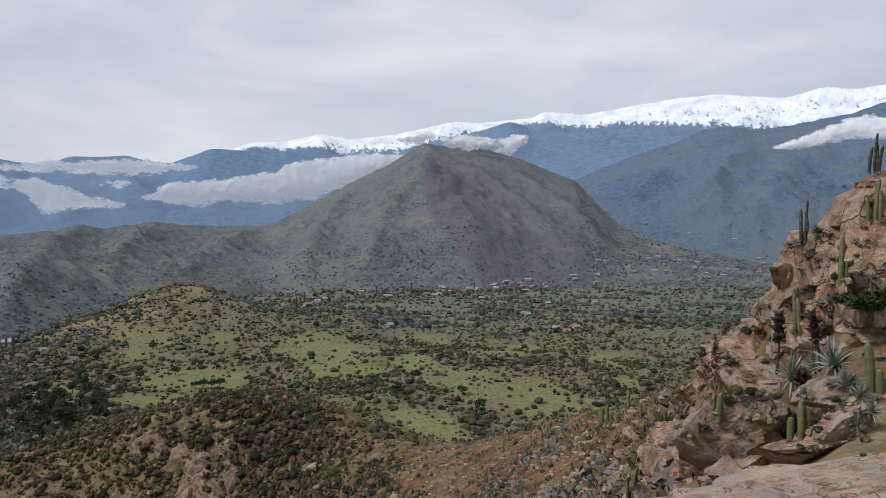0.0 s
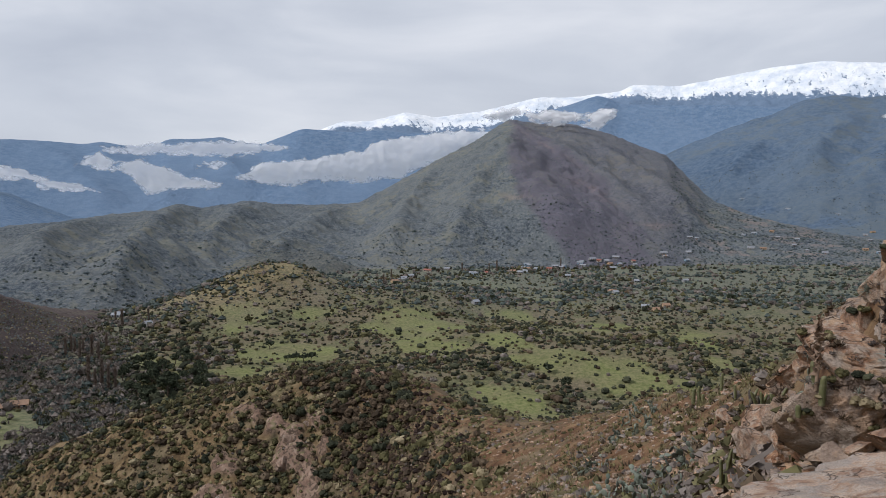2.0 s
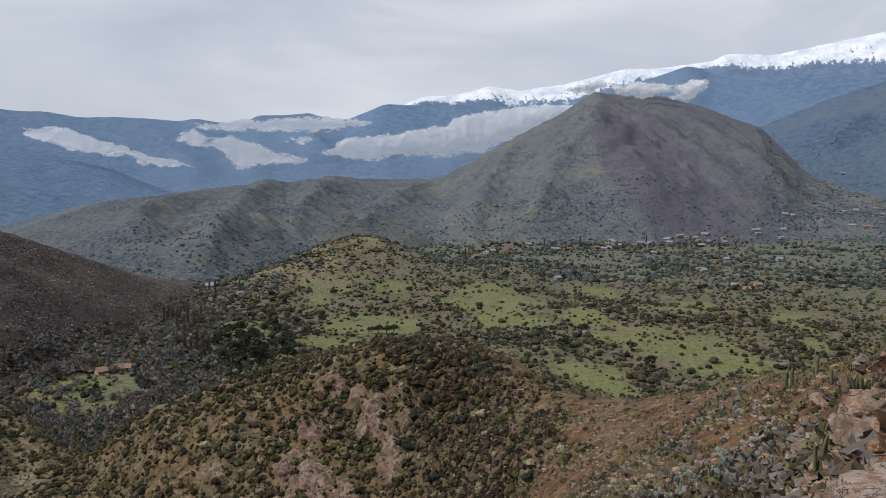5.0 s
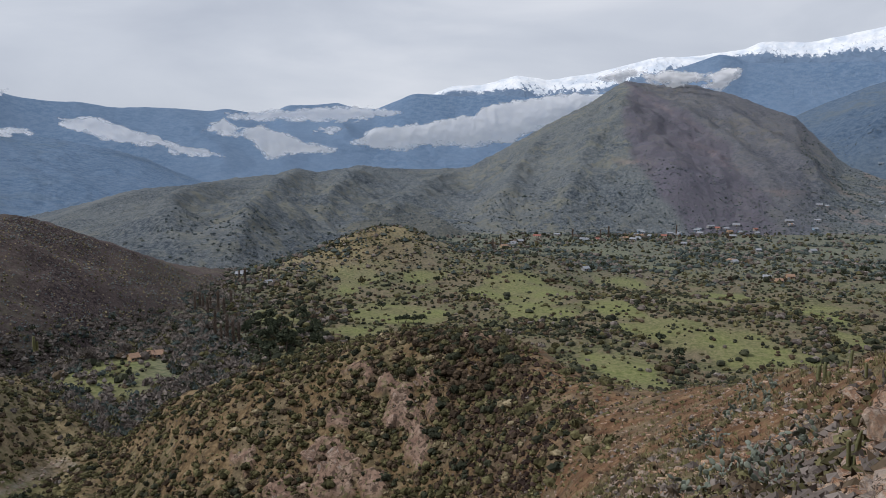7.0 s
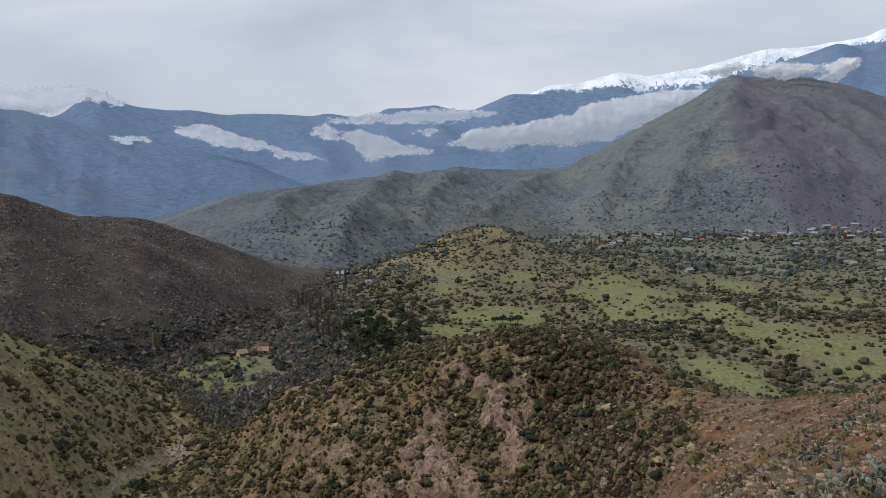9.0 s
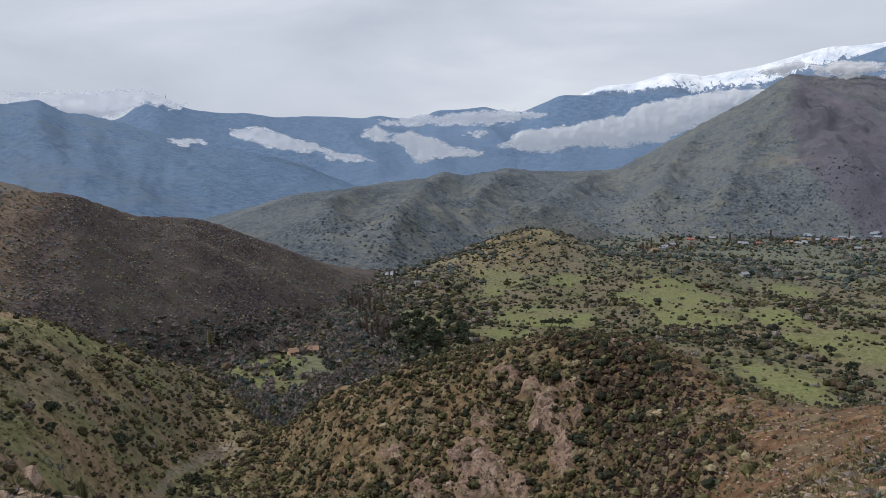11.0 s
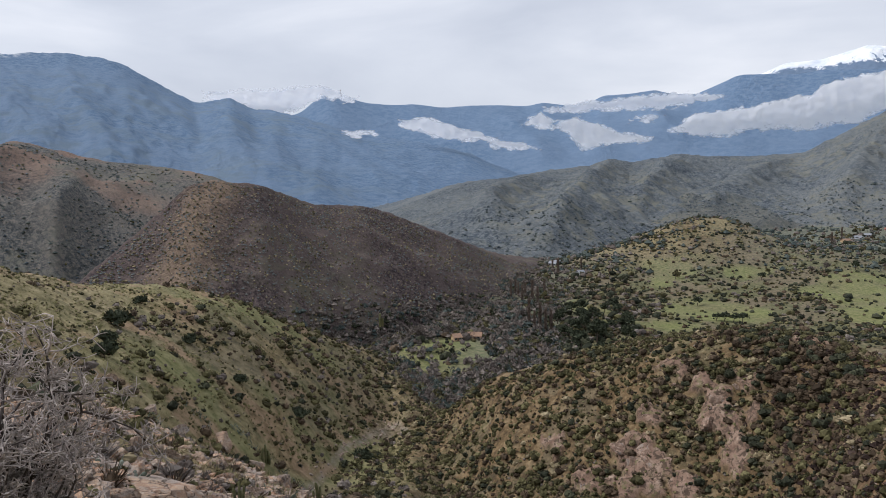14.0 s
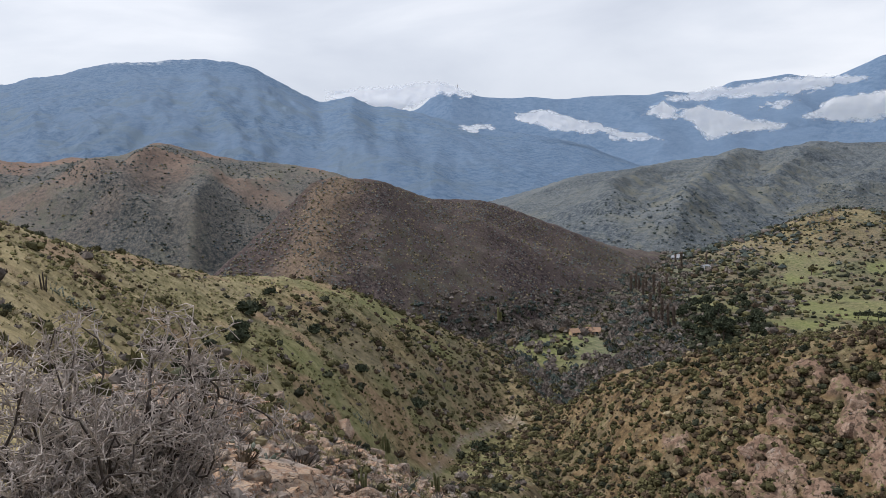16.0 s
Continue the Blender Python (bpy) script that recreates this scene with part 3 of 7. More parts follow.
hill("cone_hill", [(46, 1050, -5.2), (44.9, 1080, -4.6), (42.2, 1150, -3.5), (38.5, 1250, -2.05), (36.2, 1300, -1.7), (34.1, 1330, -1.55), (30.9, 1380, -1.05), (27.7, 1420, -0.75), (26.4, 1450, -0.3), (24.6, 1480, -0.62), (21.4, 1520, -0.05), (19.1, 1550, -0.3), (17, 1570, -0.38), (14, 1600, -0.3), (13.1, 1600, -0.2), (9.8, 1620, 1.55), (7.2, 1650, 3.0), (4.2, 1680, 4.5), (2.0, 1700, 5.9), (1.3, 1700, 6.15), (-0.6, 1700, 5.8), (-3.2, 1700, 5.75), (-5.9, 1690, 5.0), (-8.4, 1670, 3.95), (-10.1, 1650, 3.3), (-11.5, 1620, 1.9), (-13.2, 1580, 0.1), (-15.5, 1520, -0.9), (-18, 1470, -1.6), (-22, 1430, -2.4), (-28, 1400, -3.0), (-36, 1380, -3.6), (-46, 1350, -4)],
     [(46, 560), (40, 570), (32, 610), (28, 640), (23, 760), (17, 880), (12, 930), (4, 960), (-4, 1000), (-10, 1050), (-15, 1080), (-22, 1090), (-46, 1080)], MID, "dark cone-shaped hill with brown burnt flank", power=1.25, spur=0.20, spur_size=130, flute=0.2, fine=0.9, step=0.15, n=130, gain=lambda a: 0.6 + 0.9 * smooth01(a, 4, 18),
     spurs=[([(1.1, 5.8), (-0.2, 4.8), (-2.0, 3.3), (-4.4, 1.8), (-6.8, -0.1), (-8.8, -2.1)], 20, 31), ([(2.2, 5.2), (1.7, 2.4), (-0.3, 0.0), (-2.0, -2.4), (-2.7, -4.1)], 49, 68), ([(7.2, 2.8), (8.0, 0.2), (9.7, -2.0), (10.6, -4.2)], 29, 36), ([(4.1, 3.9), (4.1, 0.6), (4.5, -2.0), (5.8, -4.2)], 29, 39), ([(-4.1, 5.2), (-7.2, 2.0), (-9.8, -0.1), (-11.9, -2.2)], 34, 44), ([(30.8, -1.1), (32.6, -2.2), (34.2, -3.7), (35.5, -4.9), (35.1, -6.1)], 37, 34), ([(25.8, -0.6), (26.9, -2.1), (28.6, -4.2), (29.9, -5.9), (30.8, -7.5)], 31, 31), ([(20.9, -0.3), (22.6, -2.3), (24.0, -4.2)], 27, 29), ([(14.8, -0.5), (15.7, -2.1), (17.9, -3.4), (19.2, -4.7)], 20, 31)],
     bare=cone_bare, patch=cone_burnt_shade)

# distance haze is painted into the base colour of these forested slopes
RIGHT = hill_material("haze_blue_slopes", (0.074, 0.118, 0.186), (0.108, 0.158, 0.232), (0.148, 0.196, 0.256), (0.152, 0.180, 0.194), 0.05, 7.0, (0.156, 0.186, 0.206))
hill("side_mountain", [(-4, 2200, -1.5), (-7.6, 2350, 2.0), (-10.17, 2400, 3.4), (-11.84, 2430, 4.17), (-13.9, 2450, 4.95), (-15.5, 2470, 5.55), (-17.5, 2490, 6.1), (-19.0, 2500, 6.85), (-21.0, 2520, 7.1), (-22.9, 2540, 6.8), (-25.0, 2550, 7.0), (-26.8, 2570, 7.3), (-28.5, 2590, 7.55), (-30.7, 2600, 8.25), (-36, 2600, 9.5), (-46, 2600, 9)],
     [(-4, 1500), (-12, 1450), (-25, 1350), (-46, 1200)], RIGHT, "forested mountainside painted haze-blue", "mountain", power=1.5, spur=0.14, spur_size=260, spurs=[([(-19.1, 6.7), (-17.6, 4.5), (-15.6, 2.0), (-14.4, 0.3)], 45, 60), ([(-22.5, 6.6), (-21.4, 4.0), (-19.6, 1.6), (-18.8, -0.0)], 45, 60), ([(-13.9, 4.9), (-13.1, 2.5), (-12.7, 0.8)], 33, 55), ([(-26.8, 7.2), (-25.8, 4.3), (-24.1, 1.6), (-23.0, -0.4)], 38, 60)], step=0.2, n=90, fine=0.6,
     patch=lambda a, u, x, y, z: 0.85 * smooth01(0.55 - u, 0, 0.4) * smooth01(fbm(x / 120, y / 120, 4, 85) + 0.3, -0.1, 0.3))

# distant ranges: the blue of the air between is painted into their base colours
HAZE_BLUE = hill_material("haze_blue_far_slopes", (0.112, 0.182, 0.286), (0.150, 0.226, 0.338), (0.188, 0.262, 0.370), (0.72, 0.75, 0.78), 0.028, 12.0, (0.176, 0.234, 0.290))
HAZE_BLUE2 = hill_material("pale_haze_blue_far_slopes", (0.130, 0.205, 0.316), (0.160, 0.238, 0.352), (0.195, 0.272, 0.385), (0.2, 0.27, 0.37), 0.02, 14.0)


def snow_material():
    m = Mat("snow_and_hazed_rock", 0.8, 0.2)
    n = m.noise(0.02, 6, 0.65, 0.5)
    # the rock is blue because haze is painted into its colour
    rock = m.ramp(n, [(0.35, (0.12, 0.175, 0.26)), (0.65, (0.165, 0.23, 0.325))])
    snow = m.ramp(m.noise(0.012, 4, 0.6), [(0.35, (0.62, 0.68, 0.76)), (0.6, (0.86, 0.88, 0.90))])
    mp = m.node("ShaderNodeMapping")
    mp.inputs["Scale"].default_value = (1.0, 0.5, 0.35)
    m.link(m.coord(), mp.inputs["Vector"])
    streak = m.noise(0.08, 6, 0.75, 0.8, mp.outputs[0])
    edge = m.math("ADD", m.attr("patch"), m.math("MULTIPLY", m.math("SUBTRACT", streak, 0.5), 1.9))
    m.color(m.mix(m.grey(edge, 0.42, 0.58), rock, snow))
    m.bump(n, 0.8, 25.0)
    return m.m


def snow_mask(a, u, x, y, z):
    depth = np.interp(a, [-45, -28, -20, -18.7, -16.7, -13.5, -11.4, -9.3, -7.4, -6.9, -5, -2.4, 1.1, 2.8, 5.9, 8, 10.6, 12.3, 15.9, 17], [190, 200, 190, 185, 154, 102, 87, 85, 60, 30, 23, 72, 98, 111, 92, 98, 70, 48, 12, 0])
    top = u * 0 + np.max(z * (u < 1), axis=1, keepdims=True)
    rock = smooth01(ridged(1.7 * a + 0.8 * fbm(x / 90, y / 90, 3, 94), z / 75, 4, 2), 0.55, 0.80) * smooth01(top - z, 3, 60)
    return np.clip(0.5 + (depth - (top - z)) / 60.0, 0, np.interp(a, [-8, -4, 2, 12], [1.0, 1.0, 0.9, 0.85])) - 0.45 * rock


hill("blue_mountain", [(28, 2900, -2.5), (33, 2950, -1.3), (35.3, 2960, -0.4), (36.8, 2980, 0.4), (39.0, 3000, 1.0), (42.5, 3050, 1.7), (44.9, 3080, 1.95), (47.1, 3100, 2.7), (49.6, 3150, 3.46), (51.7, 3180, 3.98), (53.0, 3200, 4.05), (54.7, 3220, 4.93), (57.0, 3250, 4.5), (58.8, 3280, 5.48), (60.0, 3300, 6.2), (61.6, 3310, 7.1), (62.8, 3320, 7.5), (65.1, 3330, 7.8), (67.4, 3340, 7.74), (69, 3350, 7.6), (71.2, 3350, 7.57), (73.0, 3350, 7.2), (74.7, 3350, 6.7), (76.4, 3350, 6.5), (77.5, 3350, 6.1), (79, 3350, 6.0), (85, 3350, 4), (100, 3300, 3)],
     [(28, 1700), (50, 1250), (100, 1100)], HAZE_BLUE, "massive mountain with flat summit, painted haze-blue", "mountain", power=1.2, spur=0.10, spur_size=240, flute=0.6,
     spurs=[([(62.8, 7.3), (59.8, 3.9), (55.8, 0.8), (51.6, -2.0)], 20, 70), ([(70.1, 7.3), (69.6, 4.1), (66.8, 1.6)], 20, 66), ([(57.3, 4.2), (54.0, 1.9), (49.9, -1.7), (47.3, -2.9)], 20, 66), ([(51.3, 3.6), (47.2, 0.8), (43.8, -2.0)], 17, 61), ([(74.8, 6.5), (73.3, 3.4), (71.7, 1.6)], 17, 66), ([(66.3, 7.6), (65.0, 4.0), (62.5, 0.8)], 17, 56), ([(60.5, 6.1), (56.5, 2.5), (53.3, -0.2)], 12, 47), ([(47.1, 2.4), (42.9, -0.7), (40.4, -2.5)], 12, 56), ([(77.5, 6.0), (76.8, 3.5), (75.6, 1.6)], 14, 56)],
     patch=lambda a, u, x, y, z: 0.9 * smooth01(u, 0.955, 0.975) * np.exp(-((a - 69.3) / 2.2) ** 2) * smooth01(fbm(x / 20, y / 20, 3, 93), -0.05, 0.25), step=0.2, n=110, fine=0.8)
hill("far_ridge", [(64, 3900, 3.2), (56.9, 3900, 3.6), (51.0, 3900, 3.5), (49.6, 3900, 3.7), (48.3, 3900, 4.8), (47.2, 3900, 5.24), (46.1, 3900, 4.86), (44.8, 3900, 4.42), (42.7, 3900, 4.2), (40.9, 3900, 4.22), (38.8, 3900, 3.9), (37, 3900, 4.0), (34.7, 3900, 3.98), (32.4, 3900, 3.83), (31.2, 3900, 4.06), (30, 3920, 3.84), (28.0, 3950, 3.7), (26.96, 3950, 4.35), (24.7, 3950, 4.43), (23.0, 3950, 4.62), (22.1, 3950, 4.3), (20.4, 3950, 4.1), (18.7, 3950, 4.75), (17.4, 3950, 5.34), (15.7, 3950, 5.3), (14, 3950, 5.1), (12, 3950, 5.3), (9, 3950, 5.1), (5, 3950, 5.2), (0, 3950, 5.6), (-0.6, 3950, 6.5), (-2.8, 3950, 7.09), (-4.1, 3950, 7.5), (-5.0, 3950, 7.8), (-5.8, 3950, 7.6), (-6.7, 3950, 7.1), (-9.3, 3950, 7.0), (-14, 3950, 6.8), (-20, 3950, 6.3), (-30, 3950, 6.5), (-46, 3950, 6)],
     [(64, 2900), (30, 2800), (-46, 2900)], HAZE_BLUE2, "distant mountain ridge painted pale haze-blue", "mountain", power=1.2, spur=0.07, spur_size=420, spurs=[([(41.0, 4.0), (38.9, 2.4), (36.8, 0.6)], 36, 75), ([(35.1, 3.9), (33.3, 2.1), (31.4, 0.0)], 36, 75), ([(31.2, 3.9), (29.7, 2.1), (27.3, 0.2)], 36, 75), ([(23.4, 4.3), (23.0, 2.6), (20.9, 0.5)], 36, 75), ([(17.9, 5.0), (18.7, 3.5), (17.9, 1.4)], 36, 75)], step=0.25, n=45, fine=0.25)
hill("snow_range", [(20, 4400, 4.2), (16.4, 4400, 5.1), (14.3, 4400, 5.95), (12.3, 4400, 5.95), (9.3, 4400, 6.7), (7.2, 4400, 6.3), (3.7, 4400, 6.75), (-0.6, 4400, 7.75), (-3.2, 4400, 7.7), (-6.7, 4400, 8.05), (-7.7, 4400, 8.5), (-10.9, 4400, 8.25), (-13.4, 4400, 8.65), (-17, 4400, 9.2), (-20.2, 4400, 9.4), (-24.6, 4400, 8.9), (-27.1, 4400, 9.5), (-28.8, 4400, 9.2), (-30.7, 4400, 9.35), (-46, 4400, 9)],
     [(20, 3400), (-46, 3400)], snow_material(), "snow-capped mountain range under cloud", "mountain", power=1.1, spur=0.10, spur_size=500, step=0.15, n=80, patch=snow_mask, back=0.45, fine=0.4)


# ---------------------------------------------------------------- placing by direction
def ray_place(az, el):
    """The nearest place of ground or hills in a direction: x, y, z."""
    best = None
    rr = np.geomspace(3, 4900, 900)
    z = ground_height(np.array([az]), rr[None, :])[0]
    hit = np.nonzero(z >= rr * math.tan(radians(el)))[0]
    if len(hit):
        best = rr[hit[0]]
    where = (*polar(az, best), z[hit[0]]) if best is not None else None
    for fn, a0, a1 in SHEETS.values():
        if a0 <= az <= a1:
            x, y, z, r = (q[0] for q in fn(np.array([az]), np.linspace(0, 1, 400)[None, :]))
            hit = np.nonzero(z >= r * math.tan(radians(el)))[0]
            if len(hit) and (best is None or r[hit[0]] < best):
                best, where = r[hit[0]], (x[hit[0]], y[hit[0]], z[hit[0]])
    return where


def part(name, mesh, parent, label="", m=None):
    ob = new(name, mesh)
    ob.parent = parent
    if m is not None:
        ob.matrix_basis = m
    return tagged(ob, label) if label else ob


def empty(name, m, label, category, group=""):
    ob = new(name)
    ob.empty_display_size = 0.2
    ob.matrix_basis = m
    return tagged(ob, label, category, group)


# ---------------------------------------------------------------- plant materials
def foliage(name, dark, mid, light, rough=0.85):
    m = Mat(name, rough, 0.08)
    c = m.ramp(m.island(), [(0.0, dark), (0.55, mid), (1.0, light)])
    t = m.attr("tint")
    c = m.mix(m.math("MULTIPLY", t, 0.6), c, m.mix(0.5, c, light))
    c = m.mix(m.math("MULTIPLY", m.grey(m.noise(3.0, 3, 0.6), 0.4, 0.65), 0.5), c, dark)
    m.color(c)
    return m.m


LEAF_DARK = foliage("dark_evergreen_leaves", (0.012, 0.014, 0.010), (0.036, 0.040, 0.026), (0.086, 0.090, 0.054))
LEAF_OLIVE = foliage("olive_leaves", (0.022, 0.020, 0.010), (0.084, 0.078, 0.036), (0.190, 0.172, 0.084))
LEAF_BROWN = foliage("rusty_brown_leaves", (0.022, 0.016, 0.011), (0.076, 0.054, 0.035), (0.16, 0.12, 0.080))
LEAF_GROVE = foliage("deep_green_leaves", (0.018, 0.023, 0.015), (0.050, 0.060, 0.038), (0.105, 0.118, 0.072))
LEAF_BURNT = foliage("dark_burnt_twigs", (0.014, 0.009, 0.008), (0.040, 0.026, 0.021), (0.082, 0.056, 0.045))
POPLAR_TWIG = foliage("bare_poplar_twigs", (0.10, 0.074, 0.060), (0.185, 0.140, 0.112), (0.28, 0.22, 0.18))
# grove leaves with some haze painted in: paler and bluer than near ones
HAZED_GREEN = foliage("hazed_grove_leaves", (0.046, 0.060, 0.060), (0.070, 0.088, 0.080), (0.115, 0.130, 0.108))
TWIG_GREY = foliage("grey_leafless_twigs", (0.062, 0.050, 0.044), (0.150, 0.126, 0.110), (0.260, 0.226, 0.198))
# woods of the side mountain, their blue is painted haze
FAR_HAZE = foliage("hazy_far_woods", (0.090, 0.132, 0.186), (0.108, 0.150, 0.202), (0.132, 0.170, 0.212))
GRASS_TAN = foliage("tan_dry_grass", (0.13, 0.108, 0.062), (0.26, 0.215, 0.13), (0.40, 0.33, 0.21))
GRASS_YELLOW = foliage("yellow_green_tufts", (0.10, 0.096, 0.040), (0.185, 0.175, 0.078), (0.29, 0.26, 0.13))
# dark and brown scrub, both paled and blued to paint in distance haze
HAZED_DARK = foliage("hazed_dark_trees", (0.066, 0.084, 0.098), (0.090, 0.110, 0.122), (0.126, 0.148, 0.146))
HAZED_BROWN = foliage("hazed_brown_scrub", (0.122, 0.134, 0.142), (0.158, 0.168, 0.166), (0.204, 0.206, 0.182))


def bark_material():
    m = Mat("grey_brown_bark", 0.9, 0.2)
    n = m.noise(9.0, 5, 0.65)
    m.color(m.ramp(n, [(0.3, (0.04, 0.03, 0.024)), (0.7, (0.13, 0.10, 0.08))]))
    return m.bump(n, 0.6, 0.03).m


BARK = bark_material()

# ---------------------------------------------------------------- plant templates (unit radius, foot at 0)
_p = (1 + 5 ** 0.5) / 2
ICO_V = np.array([(-1, _p, 0), (1, _p, 0), (-1, -_p, 0), (1, -_p, 0), (0, -1, _p), (0, 1, _p), (0, -1, -_p), (0, 1, -_p), (_p, 0, -1), (_p, 0, 1), (-_p, 0, -1), (-_p, 0, 1)]) / math.hypot(1, _p)
ICO_F = np.array([(0, 11, 5), (0, 5, 1), (0, 1, 7), (0, 7, 10), (0, 10, 11), (1, 5, 9), (5, 11, 4), (11, 10, 2), (10, 7, 6), (7, 1, 8), (3, 9, 4), (3, 4, 2), (3, 2, 6), (3, 6, 8), (3, 8, 9), (4, 9, 5), (2, 4, 11), (6, 2, 10), (8, 6, 7), (9, 8, 1)])
OCT_V = np.array([(1, 0, 0), (-1, 0, 0), (0, 1, 0), (0, -1, 0), (0, 0, 1), (0, 0, -1)], float)
OCT_F = np.array([(0, 2, 4), (2, 1, 4), (1, 3, 4), (3, 0, 4), (2, 0, 5), (1, 2, 5), (3, 1, 5), (0, 3, 5)])
RNG = np.random.RandomState(21)


def join_arrays(pieces):
    vs, fs, o = [], [], 0
    for v, f in pieces:
        vs.append(v)
        fs.append(f + o)
        o += len(v)
    return np.vstack(vs), np.vstack(fs)


def rand_dirs(n, up=0.0):
    d = RNG.normal(size=(n, 3))
    d[:, 2] = np.abs(d[:, 2]) * (1 if up else RNG.choice([-1, 1], n)) + up
    return d / np.linalg.norm(d, axis=1, keepdims=True)


def leaf_tris(centres, out, size, n_per=1):
    """Loose leaf sprays round centres, each a triangle turned at random."""
    c = np.repeat(centres, n_per, 0)
    o = np.repeat(out, n_per, 0) + RNG.normal(scale=0.8, size=(len(c), 3))
    o /= np.linalg.norm(o, axis=1, keepdims=True)
    s = np.cross(o, RNG.normal(size=(len(c), 3)))
    s /= np.linalg.norm(s, axis=1, keepdims=True) + 1e-9
    k = size * RNG.uniform(0.6, 1.5, (len(c), 1))
    v = np.stack([c - s * k * 0.5, c + s * k * 0.5, c + o * k * 1.3], 1).reshape(-1, 3)
    return v, np.arange(len(v)).reshape(-1, 3)


def clump(lobes, leaves, height=0.9, lobe=0.38, leaf=0.2, fine=True):
    """A shrub: uneven lobes in a dome, with leaf sprays breaking its outline."""
    pieces, d = [], rand_dirs(lobes, 0.15)
    rad = RNG.uniform(0.35, 0.8, (lobes, 1)) if lobes > 1 else np.zeros((1, 1))
    cen = d * rad * np.array([1, 1, height]) + np.array([0, 0, 0.28 * height])
    bv, bf = (ICO_V, ICO_F) if fine else (OCT_V, OCT_F)
    for c in cen:
        s = lobe * RNG.uniform(0.7, 1.35) * np.array([1, 1, 0.8]) * RNG.uniform(0.85, 1.15, 3)
        pieces.append((bv * s * RNG.uniform(0.68, 1.28, (len(bv), 1)) + c, bf))
    if leaves:
        k = RNG.randint(0, lobes, leaves)
        o = rand_dirs(leaves, 0.1)
        pieces.append(leaf_tris(cen[k] + o * lobe * RNG.uniform(0.6, 1.05, (leaves, 1)), o, leaf))
    v, f = join_arrays(pieces)
    v[:, 2] = np.maximum(v[:, 2], -0.15)
    return v, f


def twiggy(n=46, height=1.0):
    """A leafless shrub: thin blades fanning out from its foot."""
    d = rand_dirs(n, 0.5)
    d[:, 2] *= height
    k = RNG.uniform(0.15, 0.55, (n, 1))
    a, b = d * k, d * RNG.uniform(0.75, 1.1, (n, 1)) + RNG.normal(scale=0.12, size=(n, 3))
    s = np.cross(d, RNG.normal(size=(n, 3)))
    s *= 0.035 / (np.linalg.norm(s, axis=1, keepdims=True) + 1e-9)
    v = np.stack([a - s, a + s, b], 1).reshape(-1, 3)
    core = clump(3, 0, 0.7, 0.3, fine=False)
    return join_arrays([(v, np.arange(len(v)).reshape(-1, 3)), (core[0] * 0.75, core[1])])


def tuft(n=11, spread=0.85):
    """A tuft of dry grass."""
    a = RNG.uniform(0, 2 * math.pi, n)
    b = np.stack([np.cos(a), np.sin(a), np.zeros(n)], 1)
    s = np.stack([-np.sin(a), np.cos(a), np.zeros(n)], 1) * 0.075
    base = b * RNG.uniform(0, 0.35, (n, 1))
    top = base + b * RNG.uniform(0.2, spread, (n, 1)) + np.array([0, 0, 1]) * RNG.uniform(0.5, 1.0, (n, 1))
    v = np.stack([base - s, base + s, top], 1).reshape(-1, 3)
    return v, np.arange(len(v)).reshape(-1, 3)


def lump(lobes, leaves, height=0.7, spread=0.5, lobe=0.55, leaf=0.12):
    """A compact rounded shrub: overlapping uneven domes with a few sprays on the outline."""
    pieces, cen = [], []
    for k in range(lobes):
        g, q = RNG.uniform(0, 2 * math.pi), (RNG.uniform(0.25, 1.0) * spread if lobes > 1 else 0)
        c = np.array([math.cos(g) * q, math.sin(g) * q, RNG.uniform(0.15, 0.5) * height])
        s = lobe * RNG.uniform(0.7, 1.25) * np.array([1, 1, RNG.uniform(0.75, 1.0)])
        pieces.append((ICO_V * s * RNG.uniform(0.8, 1.18, (12, 1)) + c, ICO_F))
        cen.append(c)
    if leaves:
        k = RNG.randint(0, lobes, leaves)
        o = rand_dirs(leaves, 0.15)
        pieces.append(leaf_tris(np.array(cen)[k] + o * lobe * 0.85, o, leaf))
    v, f = join_arrays(pieces)
    v[:, 2] = np.maximum(v[:, 2], -0.12)
    return v, f


T_FAR = [(OCT_V * RNG.uniform(0.65, 1.15, (6, 1)) * np.array([1, 1, 0.75]) + (0, 0, 0.25), OCT_F) for _ in range(8)]
T_DOT = [lump(1, 5, lobe=0.8, leaf=0.22) for _ in range(6)]
T_LOW = [join_arrays([(OCT_V * RNG.uniform(0.7, 1.15, (6, 1)) * np.array([0.9, 0.9, 0.7]) + (0, 0, 0.3), OCT_F), leaf_tris(rand_dirs(5, 0.2) * 0.7 + (0, 0, 0.25), rand_dirs(5, 0.3), 0.28)]) for _ in range(10)]
T_TREE = [lump(2, 7, 0.95, 0.45, 0.62, 0.24) for _ in range(8)]
T_MID = [lump(3, 30, 0.8, 0.5, 0.46, 0.18) for _ in range(10)]
T_BUSH = [lump(9, 170, 0.95, 0.6, 0.38, 0.11) for _ in range(8)]
T_GROVE = [join_arrays([(OCT_V * RNG.uniform(0.3, 0.5, (6, 1)) + (*RNG.normal(scale=0.35, size=2), RNG.uniform(0.2, 0.6)), OCT_F) for _ in range(3)] + [leaf_tris(rand_dirs(26, 0.2) * 0.62 + (0, 0, 0.35), rand_dirs(26, 0.3), 0.20)]) for _ in range(10)]
T_TWIG = [twiggy() for _ in range(5)]
T_TUFT = [tuft() for _ in range(6)]


